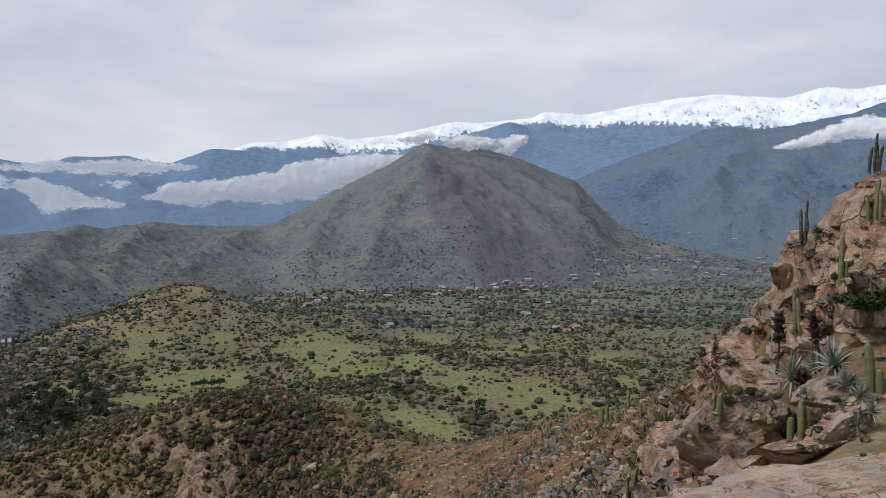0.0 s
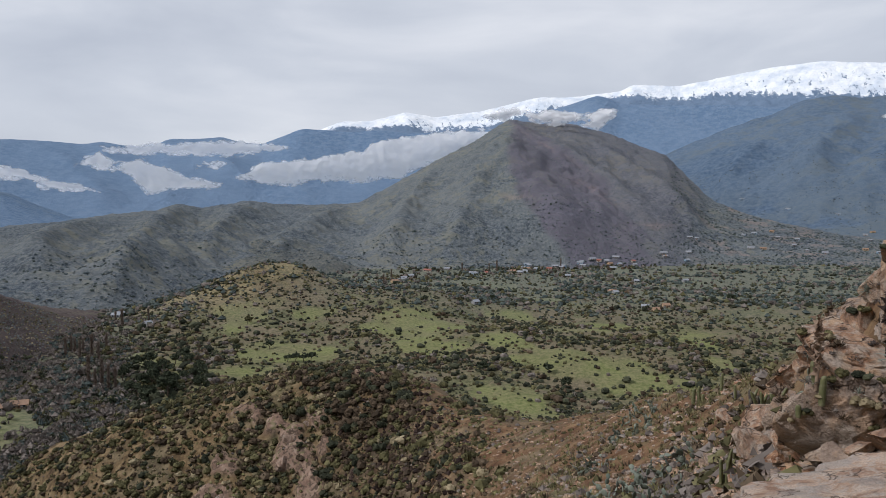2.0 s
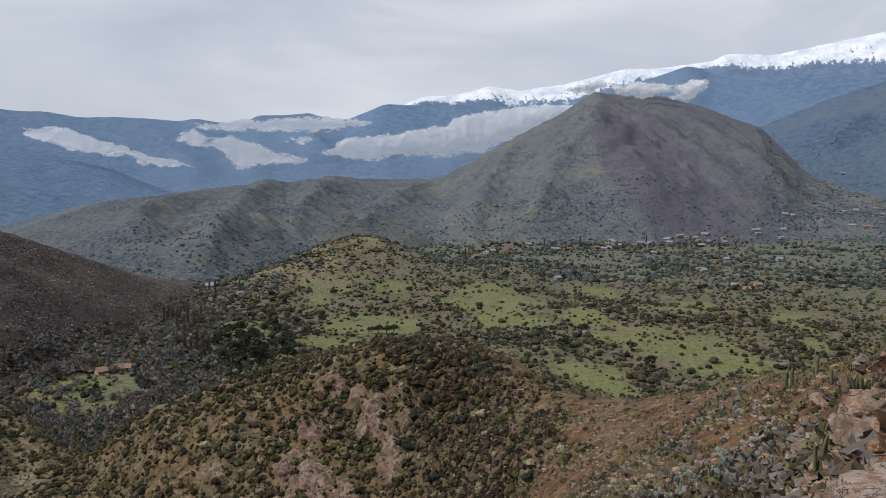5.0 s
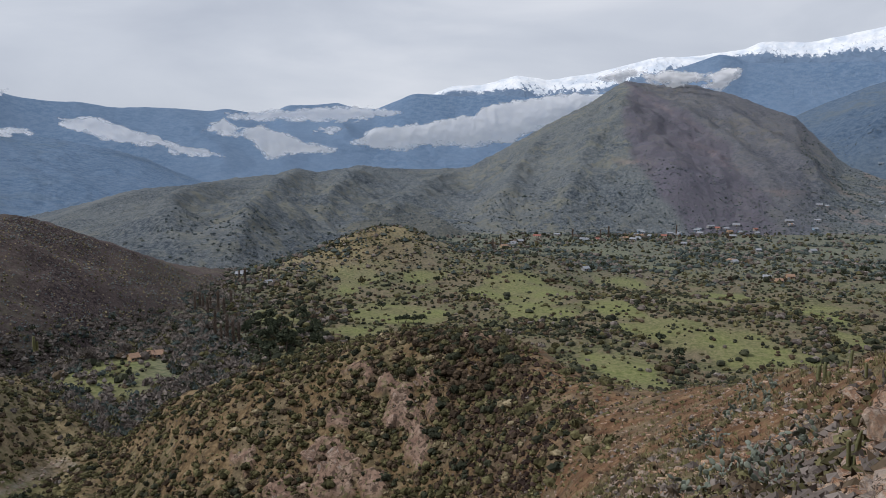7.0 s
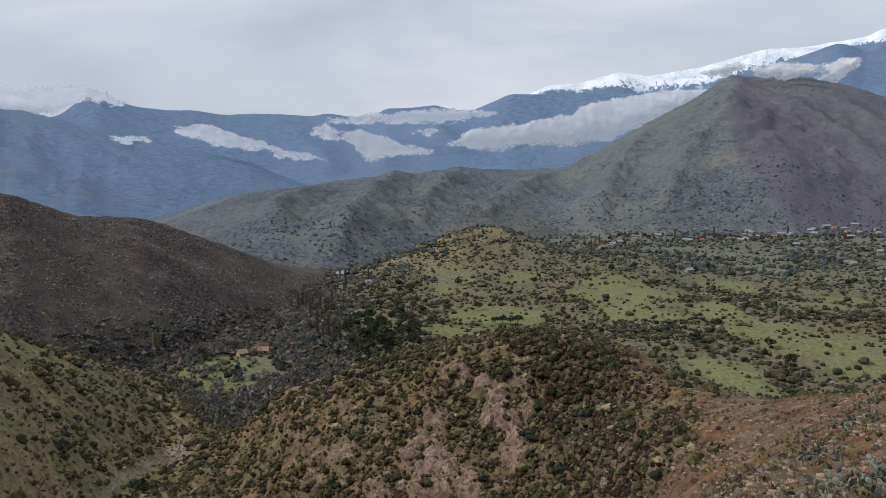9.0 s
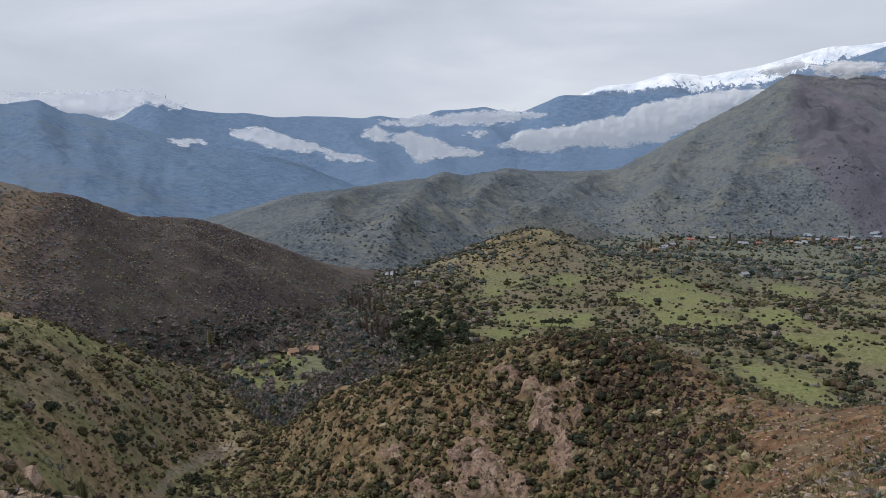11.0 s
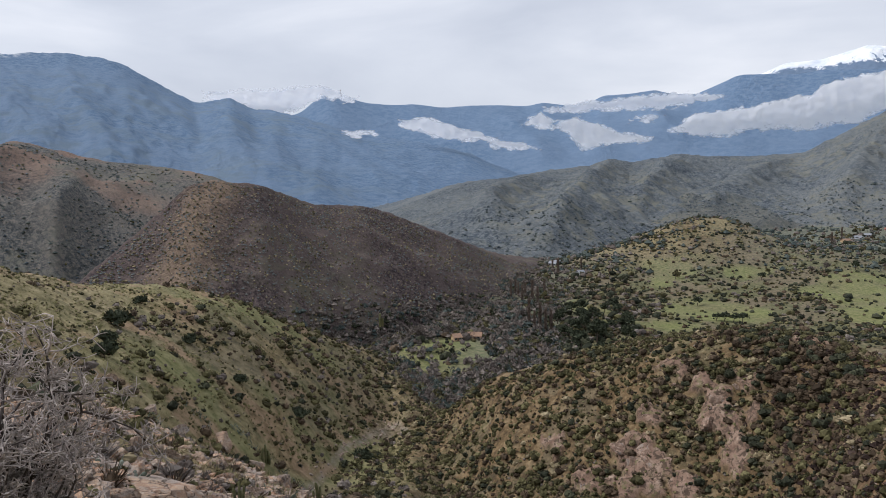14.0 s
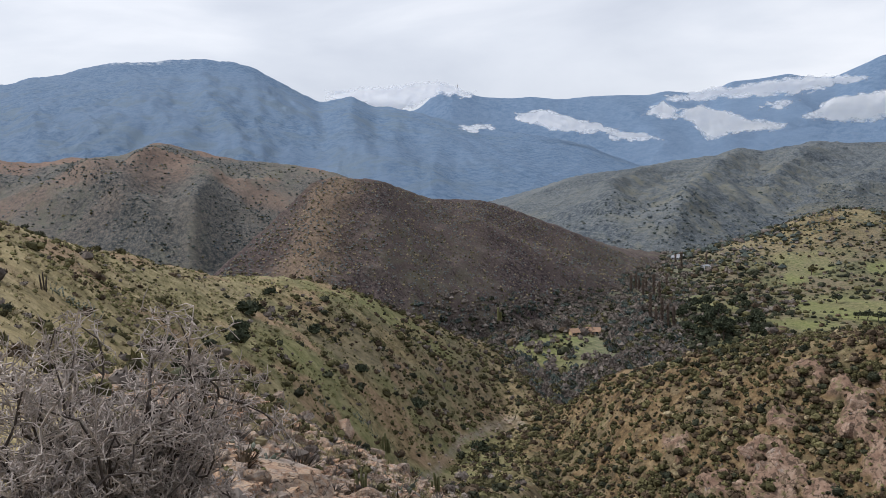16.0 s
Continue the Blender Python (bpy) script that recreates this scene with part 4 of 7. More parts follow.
def scatter(name, templates, x, y, z, size, mats, probs, label, category, tall=1.0, sink=0.05):
    """Many plants joined into one mesh of kind stuff."""
    n = len(x)
    pick, mi = RNG.randint(0, len(templates), n), RNG.choice(len(mats), n, p=probs)
    rot, tint = RNG.uniform(0, 2 * math.pi, n), RNG.rand(n)
    wide = RNG.uniform(0.8, 1.25, n)
    V, F, M, T, o = [], [], [], [], 0
    for k, (tv, tf) in enumerate(templates):
        s = np.nonzero(pick == k)[0]
        if not len(s):
            continue
        c, q = np.cos(rot[s])[:, None], np.sin(rot[s])[:, None]
        sx = (size[s] * wide[s])[:, None]
        X = (tv[None, :, 0] * c - tv[None, :, 1] * q) * sx + x[s][:, None]
        Y = (tv[None, :, 0] * q + tv[None, :, 1] * c) * sx + y[s][:, None]
        Zv = (tv[None, :, 2] * tall - sink) * size[s][:, None] + z[s][:, None]
        V.append(np.stack([X, Y, Zv], -1).reshape(-1, 3))
        F.append((tf[None] + (np.arange(len(s)) * len(tv))[:, None, None] + o).reshape(-1, 3))
        M.append(np.repeat(mi[s], len(tf)))
        T.append(np.repeat(tint[s], len(tv)))
        o += len(s) * len(tv)
    F = np.vstack(F)
    me = mesh_from(name, np.vstack(V), F, np.full(len(F), 3), mats, False, np.concatenate(M))
    a = me.attributes.new("tint", "FLOAT", "POINT")
    a.data.foreach_set("value", np.concatenate(T).astype(np.float32))
    return tagged(new(name, me), label, category, kind="stuff")


def on_hill(name, n, u0=0.02, u1=0.98, keep=None, bias=0.8, az=None):
    """Random places on a hill's near side."""
    fn, a0, a1 = SHEETS[name]
    a0, a1 = az or (a0, a1)
    a, u = RNG.uniform(a0, a1, n), u0 + (u1 - u0) * RNG.rand(n) ** bias
    x, y, z, r = (q[:, 0] for q in fn(a, u[:, None]))
    ok = np.ones(n, bool) if keep is None else keep(a, u, x, y, z) > RNG.rand(n)
    ok &= z > FLOOR + 1
    return x[ok], y[ok], z[ok], u[ok]


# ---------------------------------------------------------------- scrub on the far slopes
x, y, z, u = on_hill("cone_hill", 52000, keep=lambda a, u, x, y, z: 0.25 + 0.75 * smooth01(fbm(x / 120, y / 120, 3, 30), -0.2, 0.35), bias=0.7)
scatter("far_scrub", T_FAR, x, y, z, RNG.uniform(0.6, 1.5, len(x)), [HAZED_DARK, HAZED_BROWN], [0.5, 0.5], "haze-tinted scrub dotting the cone-shaped hill", "shrubs", tall=0.75, sink=0.12)
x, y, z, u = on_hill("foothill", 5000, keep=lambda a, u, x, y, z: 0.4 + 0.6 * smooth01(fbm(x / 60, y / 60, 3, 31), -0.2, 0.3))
scatter("foothill_scrub", T_FAR, x, y, z, RNG.uniform(0.9, 2.3, len(x)), [HAZED_DARK, HAZED_BROWN], [0.5, 0.5], "scrub covering the spur above the village", "shrubs")
x, y, z, u = on_hill("brown_hill", 15000, keep=lambda a, u, x, y, z: 0.5 + 0.5 * smooth01(fbm(x / 40, y / 40, 3, 32), -0.25, 0.3), u0=0.15)
scatter("hill_scrub", T_LOW, x, y, z, RNG.uniform(0.3, 0.9, len(x)) * np.where(u < 0.3, 1.3, 1), [LEAF_OLIVE, GRASS_TAN, HAZED_BROWN], [0.25, 0.25, 0.5], "low shrubs dotting the brown burnt hill", "shrubs")
x, y, z, u = on_hill("brown_hill", 2600, u0=0.0, u1=0.30, bias=1.2, keep=lambda a, u, x, y, z: 1 - 0.9 * smooth01(u, 0.15, 0.3))
scatter("foot_woodland", T_GROVE, x, y, z, RNG.uniform(1.5, 3.2, len(x)), [LEAF_DARK, TWIG_GREY, HAZED_GREEN], [0.12, 0.68, 0.2], "grey and dark woodland along the foot of the hill", "trees")
x, y, z, u = on_hill("back_hill", 11000, keep=lambda a, u, x, y, z: 0.3 + 0.7 * smooth01(0.75 - ridged(x / 170, y / 170, 4, 9), 0, 0.5))
x2, y2, z2, u2 = on_hill("back_hill", 3600, u0=0.05, u1=0.62, az=(57, 70), keep=lambda a, u, x, y, z: np.exp(-((a - 61.5 - 6 * (0.5 - u)) / 3.0) ** 2) * (0.3 + 0.7 * smooth01(fbm(x / 40, y / 40, 3, 86), -0.15, 0.2)))
x3, y3, z3, u3 = on_hill("back_hill", 3000, u0=0.1, u1=0.85, az=(66, 78), keep=lambda a, u, x, y, z: np.exp(-((a - np.interp(elevation(x, y, z), [-6, -2.2, -0.8, 0.9], [68.9, 70.6, 72.6, 75.2])) / 1.1) ** 2))
x2, y2, z2 = (np.concatenate(q) for q in ((x2, x3), (y2, y3), (z2, z3)))
scatter("fold_woods", T_TREE, x2, y2, z2, RNG.uniform(0.5, 1.3, len(x2)), [LEAF_DARK, HAZED_GREEN, HAZED_DARK], [0.12, 0.53, 0.35], "dark woods in the fold between the hills", "trees")
scatter("back_hill_scrub", T_FAR, x, y, z, RNG.uniform(0.5, 1.5, len(x)), [HAZED_GREEN, HAZED_BROWN, LEAF_OLIVE], [0.4, 0.45, 0.15], "dark scrub in the folds of the hill", "shrubs")
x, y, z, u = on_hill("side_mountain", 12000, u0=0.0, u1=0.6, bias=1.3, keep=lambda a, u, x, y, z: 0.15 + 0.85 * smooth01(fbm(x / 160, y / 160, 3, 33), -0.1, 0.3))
scatter("mountain_woods", T_FAR, x, y, z, RNG.uniform(0.9, 2.4, len(x)), [FAR_HAZE, HAZED_DARK], [0.6, 0.4], "haze-tinted woods on the lower mountainside", "trees")

# ---------------------------------------------------------------- valley floor: open fields, groves, scattered thorn trees
def valley_points(n, az0, az1, r0, r1, keep):
    a, el = RNG.uniform(az0, az1, n), RNG.uniform(0, 1, n)
    r = 1 / (1 / r0 + (1 / r1 - 1 / r0) * el ** 0.85)
    R, _ = ground_nodes(a)
    x, y = polar(a, r)
    ok = (r > R[:, 6] - 25) & (keep(a, r, x, y) > RNG.rand(n))
    a, r, x, y = a[ok], r[ok], x[ok], y[ok]
    z = at_ground(x, y)
    R, Z = ground_nodes(a)
    open_view = (z + 4) / r > Z[:, 5] / R[:, 5] - 0.01      # none in the dead ground behind the near crest
    return x[open_view], y[open_view], z[open_view], a[open_view], r[open_view]


def hillock(x, y):
    return sum(np.exp(-((x - polar(a, d)[0]) ** 2 + (y - polar(a, d)[1]) ** 2) / w1 ** 2) for a, d, hgt, w1, w2 in MOUNDS[:3]) * (0.4 + smooth01(fbm(x / 25, y / 25, 3, 83), -0.1, 0.2))


def grove(x, y):
    return smooth01(fbm(x / 60, y / 40, 4, 40), 0.08, 0.24)


left_wood = lambda a, r: smooth01(a, 23.5, 26) * smooth01(r, 235, 270) * smooth01(620 - r, 0, 60)
x, y, z, a, r = valley_points(58000, -34, 52, 235, 1500, lambda a, r, x, y: (1 - 0.90 * field_mask(a, r)) * np.clip(0.14 + 0.60 * grove(x, y) + 0.55 * hillock(x, y) + 0.42 * left_wood(a, r) + 0.6 * smooth01(a, 40, 43) * smooth01(330 - r, 0, 30) + 0.5 * smooth01(r, 640, 900), 0, 1))
size = np.clip(RNG.lognormal(0.34, 0.45, len(x)), 0.7, 3.4) * np.where(a > 22, 1.2, 1.0) * np.where(r > 700, 1.2, 1.0)
VALLEY = ([LEAF_DARK, LEAF_OLIVE, TWIG_GREY, LEAF_BROWN], [0.52, 0.20, 0.14, 0.14])
n = (a > 29 + 4 * RNG.rand(len(a))) & (r < 700)
scatter("stream_woods", T_GROVE, x[n], y[n], z[n], np.clip(size[n] * RNG.uniform(0.9, 1.9, n.sum()), 0.8, 3.4), [TWIG_GREY, HAZED_GREEN, LEAF_OLIVE, LEAF_DARK], [0.62, 0.2, 0.1, 0.08], "grey leafless woods along the valley stream", "trees")
x, y, z, a, r, size = (q[~n] for q in (x, y, z, a, r, size))
n = r < 560
scatter("valley_trees", T_TREE, x[n], y[n], z[n], size[n], *VALLEY, "thorn trees and scrub scattered over the valley floor", "trees")
scatter("village_scrub", T_LOW, x[~n], y[~n], z[~n], size[~n], [HAZED_GREEN, LEAF_DARK, LEAF_OLIVE, TWIG_GREY], [0.4, 0.2, 0.2, 0.2], "distant trees and scrub between the village fields", "trees")
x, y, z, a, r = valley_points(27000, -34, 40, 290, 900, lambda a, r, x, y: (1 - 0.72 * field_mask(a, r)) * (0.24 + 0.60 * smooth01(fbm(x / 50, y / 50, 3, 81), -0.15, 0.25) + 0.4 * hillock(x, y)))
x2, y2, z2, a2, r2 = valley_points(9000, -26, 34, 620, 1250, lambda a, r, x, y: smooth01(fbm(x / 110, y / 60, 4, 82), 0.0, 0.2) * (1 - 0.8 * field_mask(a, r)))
scatter("village_woods", T_TREE, x2, y2, z2, RNG.uniform(1.6, 4.2, len(x2)), [HAZED_GREEN, LEAF_DARK, TWIG_GREY], [0.6, 0.2, 0.2], "dark groves round the far village", "trees")
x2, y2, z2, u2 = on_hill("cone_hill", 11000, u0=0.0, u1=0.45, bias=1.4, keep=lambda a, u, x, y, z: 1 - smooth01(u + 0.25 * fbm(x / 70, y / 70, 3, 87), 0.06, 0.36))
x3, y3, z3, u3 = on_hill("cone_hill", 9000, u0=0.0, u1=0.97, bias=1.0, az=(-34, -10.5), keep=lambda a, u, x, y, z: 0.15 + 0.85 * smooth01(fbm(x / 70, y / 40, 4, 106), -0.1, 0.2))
scatter("apron_trees", T_TREE, x3, y3, z3, RNG.uniform(0.8, 2.6, len(x3)), [HAZED_DARK, HAZED_GREEN, HAZED_BROWN], [0.5, 0.3, 0.2], "trees and hedges on the rising ground below the mountain", "trees")
scatter("foot_groves", T_TREE, x2, y2, z2, RNG.uniform(0.8, 2.3, len(x2)), [HAZED_DARK, HAZED_BROWN, HAZED_GREEN], [0.45, 0.3, 0.25], "woods along the foot of the dark hills", "trees")
scatter("valley_bushes", T_DOT, x, y, z, RNG.uniform(0.6, 1.8, len(x)), [LEAF_DARK, LEAF_OLIVE, LEAF_BROWN], [0.55, 0.25, 0.2], "small round bushes on the valley turf", "shrubs")


# ---------------------------------------------------------------- the knoll, the green slope and the slopes near by
def hill_points(n, az0, az1, keep, f0=0.12, f1=1.1, power=0.7, log=False):
    """Random places between the camera's feet and past the first crest; f is the share of the way to the crest."""
    a, f = RNG.uniform(az0, az1, n), f0 + (f1 - f0) * RNG.rand(n) ** power
    if log:
        f = f0 * (f1 / f0) ** RNG.rand(n)
    R, _ = ground_nodes(a)
    r = f * R[:, 5]
    x, y = polar(a, r)
    edge = smooth01(a - az0, 0, 0.14 * (az1 - az0)) * smooth01(az1 - a, 0, 0.22 * (az1 - az0))
    ok = (keep(a, f, x, y) * edge > RNG.rand(n)) & (r > 3.0)
    a, f, x, y = a[ok], f[ok], x[ok], y[ok]
    return x, y, at_ground(x, y), a, f


def bare_rock(a, f):
    """The bare rock faces of the knoll, at shares f of the way to the crest."""
    R, Z = ground_nodes(a)
    return rock_mask(a, (f * R[:, 5])[:, None], R, Z)[:, 0]


def off_bed(a, f):
    """0 in the stony bed of the gully, 1 away from it."""
    R, _ = ground_nodes(a)
    return 1 - np.exp(-((f * R[:, 5] - R[:, 4]) / (0.05 * R[:, 4])) ** 2) * smooth01(a, 41, 43) * smooth01(54 - a, 0, 4)


x, y, z, a, f = hill_points(13500, 1, 56, lambda a, f, x, y: smooth01(49 - a, 0, 7) * off_bed(a, f) * (0.35 + 0.65 * smooth01(fbm(x / 9, y / 9, 3, 50), -0.25, 0.25)) * (1 - 0.82 * bare_rock(a, f)) * (0.25 + 0.75 * smooth01(a, 7, 15)), f0=0.6, f1=1.06, power=1.0)
scatter("knoll_shrubs", T_MID, x, y, z, np.clip(RNG.lognormal(-0.55, 0.42, len(x)), 0.2, 1.15), [LEAF_OLIVE, LEAF_DARK, LEAF_BROWN, GRASS_TAN], [0.54, 0.14, 0.27, 0.05], "dense olive and brown scrub on the rocky knoll", "shrubs")
x, y, z, a, f = hill_points(10000, -10, 58, lambda a, f, x, y: (1 - 0.6 * bare_rock(a, f)) * smooth01(a, -2, 13) * smooth01(48 - a, 0, 7), f0=0.6, f1=1.03, power=1.0)
scatter("knoll_undergrowth", T_LOW, x, y, z, RNG.uniform(0.12, 0.36, len(x)), [LEAF_OLIVE, LEAF_BROWN, GRASS_YELLOW, TWIG_GREY], [0.38, 0.28, 0.24, 0.10], "low brown and yellowish undergrowth on the knoll", "shrubs")
x, y, z, a, f = hill_points(560, 7, 22, lambda a, f, x, y: np.exp(-((a - 14) / 3.2) ** 2) * np.exp(-((f - 0.93) / 0.07) ** 2), f0=0.75, f1=1.05)
scatter("knoll_thicket", T_BUSH, x, y, z, RNG.uniform(0.6, 1.6, len(x)), [LEAF_DARK, LEAF_BROWN], [0.5, 0.5], "dark thicket on top of the knoll", "shrubs")
x, y, z, a, f = hill_points(2400, 3, 18, lambda a, f, x, y: np.exp(-((a - 11.0 - 7 * (f - 0.85)) / 3.4) ** 2), f0=0.62, f1=1.03, power=1.0)
scatter("burnt_scrub", T_TWIG + T_LOW, x, y, z, RNG.uniform(0.2, 0.65, len(x)), [LEAF_BURNT, LEAF_BROWN], [0.75, 0.25], "dark burnt scrub below the knoll's thicket", "shrubs")
x, y, z, a, f = hill_points(19000, -20, 24, lambda a, f, x, y: 0.3 + 0.7 * smooth01(fbm(x / 6, y / 6, 3, 52), -0.2, 0.3), f0=0.15, log=True)
scatter("slope_tufts", T_TUFT, x, y, z, RNG.uniform(0.10, 0.34, len(x)) * (0.45 + 0.55 * smooth01(np.hypot(x, y), 8, 40)), [GRASS_YELLOW, GRASS_TAN, LEAF_BROWN], [0.55, 0.25, 0.2], "yellowish tufts and dry stalks on the red slope", "grass")
x, y, z, a, f = hill_points(3000, -20, 16, lambda a, f, x, y: 0.2 + 0.8 * smooth01(fbm(x / 8, y / 8, 3, 53), -0.15, 0.35), f0=0.2, log=True)
scatter("slope_shrubs", T_LOW, x, y, z, RNG.uniform(0.08, 0.34, len(x)), [LEAF_OLIVE, LEAF_BROWN, TWIG_GREY], [0.4, 0.3, 0.3], "small dry shrubs on the red slope", "shrubs")
x, y, z, a, f = hill_points(15000, 40, 84, lambda a, f, x, y: off_bed(a, f) * np.maximum(0.12 + 0.88 * smooth01(fbm(x / 16, y / 16, 3, 54), -0.02, 0.2), 0.6 * smooth01(56 - a, 0, 8)) * (1 - 0.90 * smooth01(a + 14 * (f - 0.7), 56, 68)) * smooth01(a, 41, 45) * smooth01(f, 0.15, 0.35), f0=0.15, f1=1.05)
scatter("gully_shrubs", T_MID, x, y, z, np.clip(RNG.lognormal(-0.7, 0.55, len(x)), 0.14, 1.4), [LEAF_OLIVE, LEAF_DARK, TWIG_GREY, LEAF_BROWN], [0.46, 0.18, 0.12, 0.24], "shrubs in rows across the green slope by the gully", "shrubs")
x, y, z, a, f = hill_points(17000, 46, 84, lambda a, f, x, y: 0.3 + 0.7 * smooth01(fbm(x / 10, y / 10, 3, 55), -0.2, 0.3), f0=0.06, f1=1.05, log=True)
scatter("dry_tufts", T_TUFT, x, y, z, RNG.uniform(0.12, 0.40, len(x)) * (0.4 + 0.6 * smooth01(np.hypot(x, y), 8, 45)), [GRASS_TAN, GRASS_YELLOW, LEAF_OLIVE], [0.5, 0.32, 0.18], "dry tan grass tufts on the open slope", "grass")
x, y, z, a, f = hill_points(15000, 40, 82, lambda a, f, x, y: off_bed(a, f) * (0.15 + 0.85 * smooth01(fbm(x / 8, y / 8, 3, 88), -0.15, 0.25)), f0=0.45, f1=1.04, power=1.0)
scatter("slope_grass", T_LOW, x, y, z, RNG.uniform(0.12, 0.38, len(x)), [GRASS_TAN, GRASS_YELLOW, LEAF_OLIVE], [0.35, 0.4, 0.25], "low yellowish growth over the green slope", "grass")
x, y, z, a, f = hill_points(1500, 52, 84, lambda a, f, x, y: 0.15 + 0.85 * smooth01(fbm(x / 12, y / 12, 3, 56), -0.05, 0.3), f0=0.15)
scatter("slope_scrub", T_MID, x, y, z, RNG.uniform(0.15, 0.55, len(x)), [LEAF_OLIVE, TWIG_GREY, LEAF_BROWN], [0.45, 0.35, 0.2], "low scrub on the open dry slope", "shrubs")
x, y, z, a, f = hill_points(1500, 42, 80, lambda a, f, x, y: 0.2 + 0.8 * smooth01(fbm(x / 4, y / 4, 3, 58), -0.1, 0.2), f0=0.07, f1=0.3, log=True)
scatter("rubble_bushes", T_MID, x, y, z, RNG.uniform(0.08, 0.32, len(x)), [LEAF_OLIVE, TWIG_GREY, GRASS_TAN], [0.4, 0.4, 0.2], "small bushes among the broken stones", "shrubs")
x, y, z, a, f = hill_points(450, 40, 72, lambda a, f, x, y: 0.25 + 0.75 * smooth01(fbm(x / 7, y / 7, 3, 57), -0.1, 0.3), f0=0.06, f1=0.5, log=True)
scatter("twiggy_scrub", T_TWIG, x, y, z, RNG.uniform(0.2, 0.7, len(x)), [TWIG_GREY, LEAF_BROWN], [0.7, 0.3], "leafless grey scrub on the rubble slope", "shrubs")


# ---------------------------------------------------------------- single trees
def tube(bm_v, bm_f, pts, radii, sides=6):
    """A tapered limb along points, added to lists of vertices and faces."""
    o = len(bm_v)
    for k, (p, rad) in enumerate(zip(pts, radii)):
        d = np.array(pts[min(k + 1, len(pts) - 1)], float) - np.array(pts[max(k - 1, 0)], float)
        d /= np.linalg.norm(d) + 1e-9
        s = np.cross(d, (0.31, 0.92, 0.2))
        s /= np.linalg.norm(s)
        t = np.cross(d, s)
        for q in range(sides):
            w = 2 * math.pi * q / sides
            bm_v.append(np.array(p) + rad * (math.cos(w) * s + math.sin(w) * t))
    for k in range(len(pts) - 1):
        for q in range(sides):
            a, b = o + k * sides + q, o + k * sides + (q + 1) % sides
            bm_f.append((a, b, b + sides, a + sides))


def quads_mesh(name, V, F, mat, smooth=True):
    return mesh_from(name, np.array(V), np.array(F), np.full(len(F), len(F[0])), mat, smooth)


def tris_mesh(name, v, f, mat):
    me = mesh_from(name, v, f, np.full(len(f), 3), mat)
    a = me.attributes.new("tint", "FLOAT", "POINT")
    a.data.foreach_set("value", np.full(len(v), 0.4, np.float32))
    return me


def make_tree(kind, label, group):
    """A tree 6 m high, at the origin, to be copied: trunk, limbs and a ragged crown."""
    ob = empty(kind, Matrix(), label, "tree", group)
    V, F = [], []
    bend = RNG.normal(scale=0.25, size=(3, 2))
    pts = [(0, 0, -0.3), (bend[0, 0] * 0.4, bend[0, 1] * 0.4, 1.0), (bend[1, 0], bend[1, 1], 2.2), (bend[1, 0] + bend[2, 0], bend[1, 1] + bend[2, 1], 3.6)]
    tall = kind == "poplar"
    if tall:
        pts = [(0, 0, -0.3), (0.05, 0, 2.5), (0.0, 0.08, 5.5), (0.04, 0, 9.0)]
    tube(V, F, pts, (0.09, 0.07, 0.05, 0.02) if tall else (0.24, 0.19, 0.14, 0.05))
    for k in range(4):
        w = 2 * math.pi * (k + RNG.rand() * 0.6) / 4
        b = np.array(pts[1 + k % 2]) + (0, 0, 0.5)
        e = b + np.array([math.cos(w) * 1.5, math.sin(w) * 1.5, 1.5]) * (0.45 if tall else 1)
        tube(V, F, [b, (b + e) / 2 + (0, 0, -0.1), e], (0.09, 0.06, 0.025), 5)
    part("trunk", quads_mesh("trunk", V, F, BARK), ob)
    if tall:
        d = rand_dirs(900, 0.9)
        base = np.stack([RNG.normal(scale=0.2, size=900), RNG.normal(scale=0.2, size=900), RNG.uniform(0.6, 8.6, 900)], 1)
        tip = base + d * np.array([0.95, 0.95, 1.3]) * RNG.uniform(0.5, 1.4, (900, 1))
        s = np.cross(d, RNG.normal(size=(900, 3)))
        s *= 0.08 / np.linalg.norm(s, axis=1, keepdims=True)
        v = np.stack([base - s, base + s, tip], 1).reshape(-1, 3)
        v, f = v, np.arange(len(v)).reshape(-1, 3)
        part("crown", tris_mesh("crown", v, f, POPLAR_TWIG), ob, "bare rust-brown twigs")
    elif kind == "leafless_tree":
        v, f = join_arrays([(t[0] * np.array([2.4, 2.4, 2.6]) + (RNG.normal(scale=0.6), RNG.normal(scale=0.6), 1.6 + 0.5 * k), t[1]) for k, t in enumerate([twiggy(90), twiggy(90), twiggy(90)])])
        part("crown", tris_mesh("crown", v, f, TWIG_GREY), ob, "leafless grey twigs")
    else:
        v, f = clump(16, 330, 0.72, 0.30, 0.15, fine=False)
        part("crown", tris_mesh("crown", v * np.array([2.9, 2.9, 3.2]) + (bend[1, 0], bend[1, 1], 2.4), f, LEAF_GROVE if kind == "evergreen_tree" else LEAF_OLIVE), ob)
    return ob


def plant(kind, label, group, spots, sizes, floor=True, sink=0.0):
    master = None
    for k, (az, el) in enumerate(spots):
        p = ray_place(az, el)
        if floor and (p is None or math.hypot(p[0], p[1]) < 280):
            r = -(FLOOR + 3) / math.tan(radians(-el))
            p = (*polar(az, r), at_ground(*polar(az, r))[0])
        s = sizes[k % len(sizes)]
        m = pose(p[0], p[1], p[2] - sink * s, 0, 0, 47 * k % 360) @ Matrix.Diagonal((s, s, s * (0.9 + 0.05 * (k % 4)), 1))
        if master is None or k % 7 == 0:
            master = make_tree(kind, label, group)
            master.matrix_basis = m
        else:
            copy_thing(master, m)


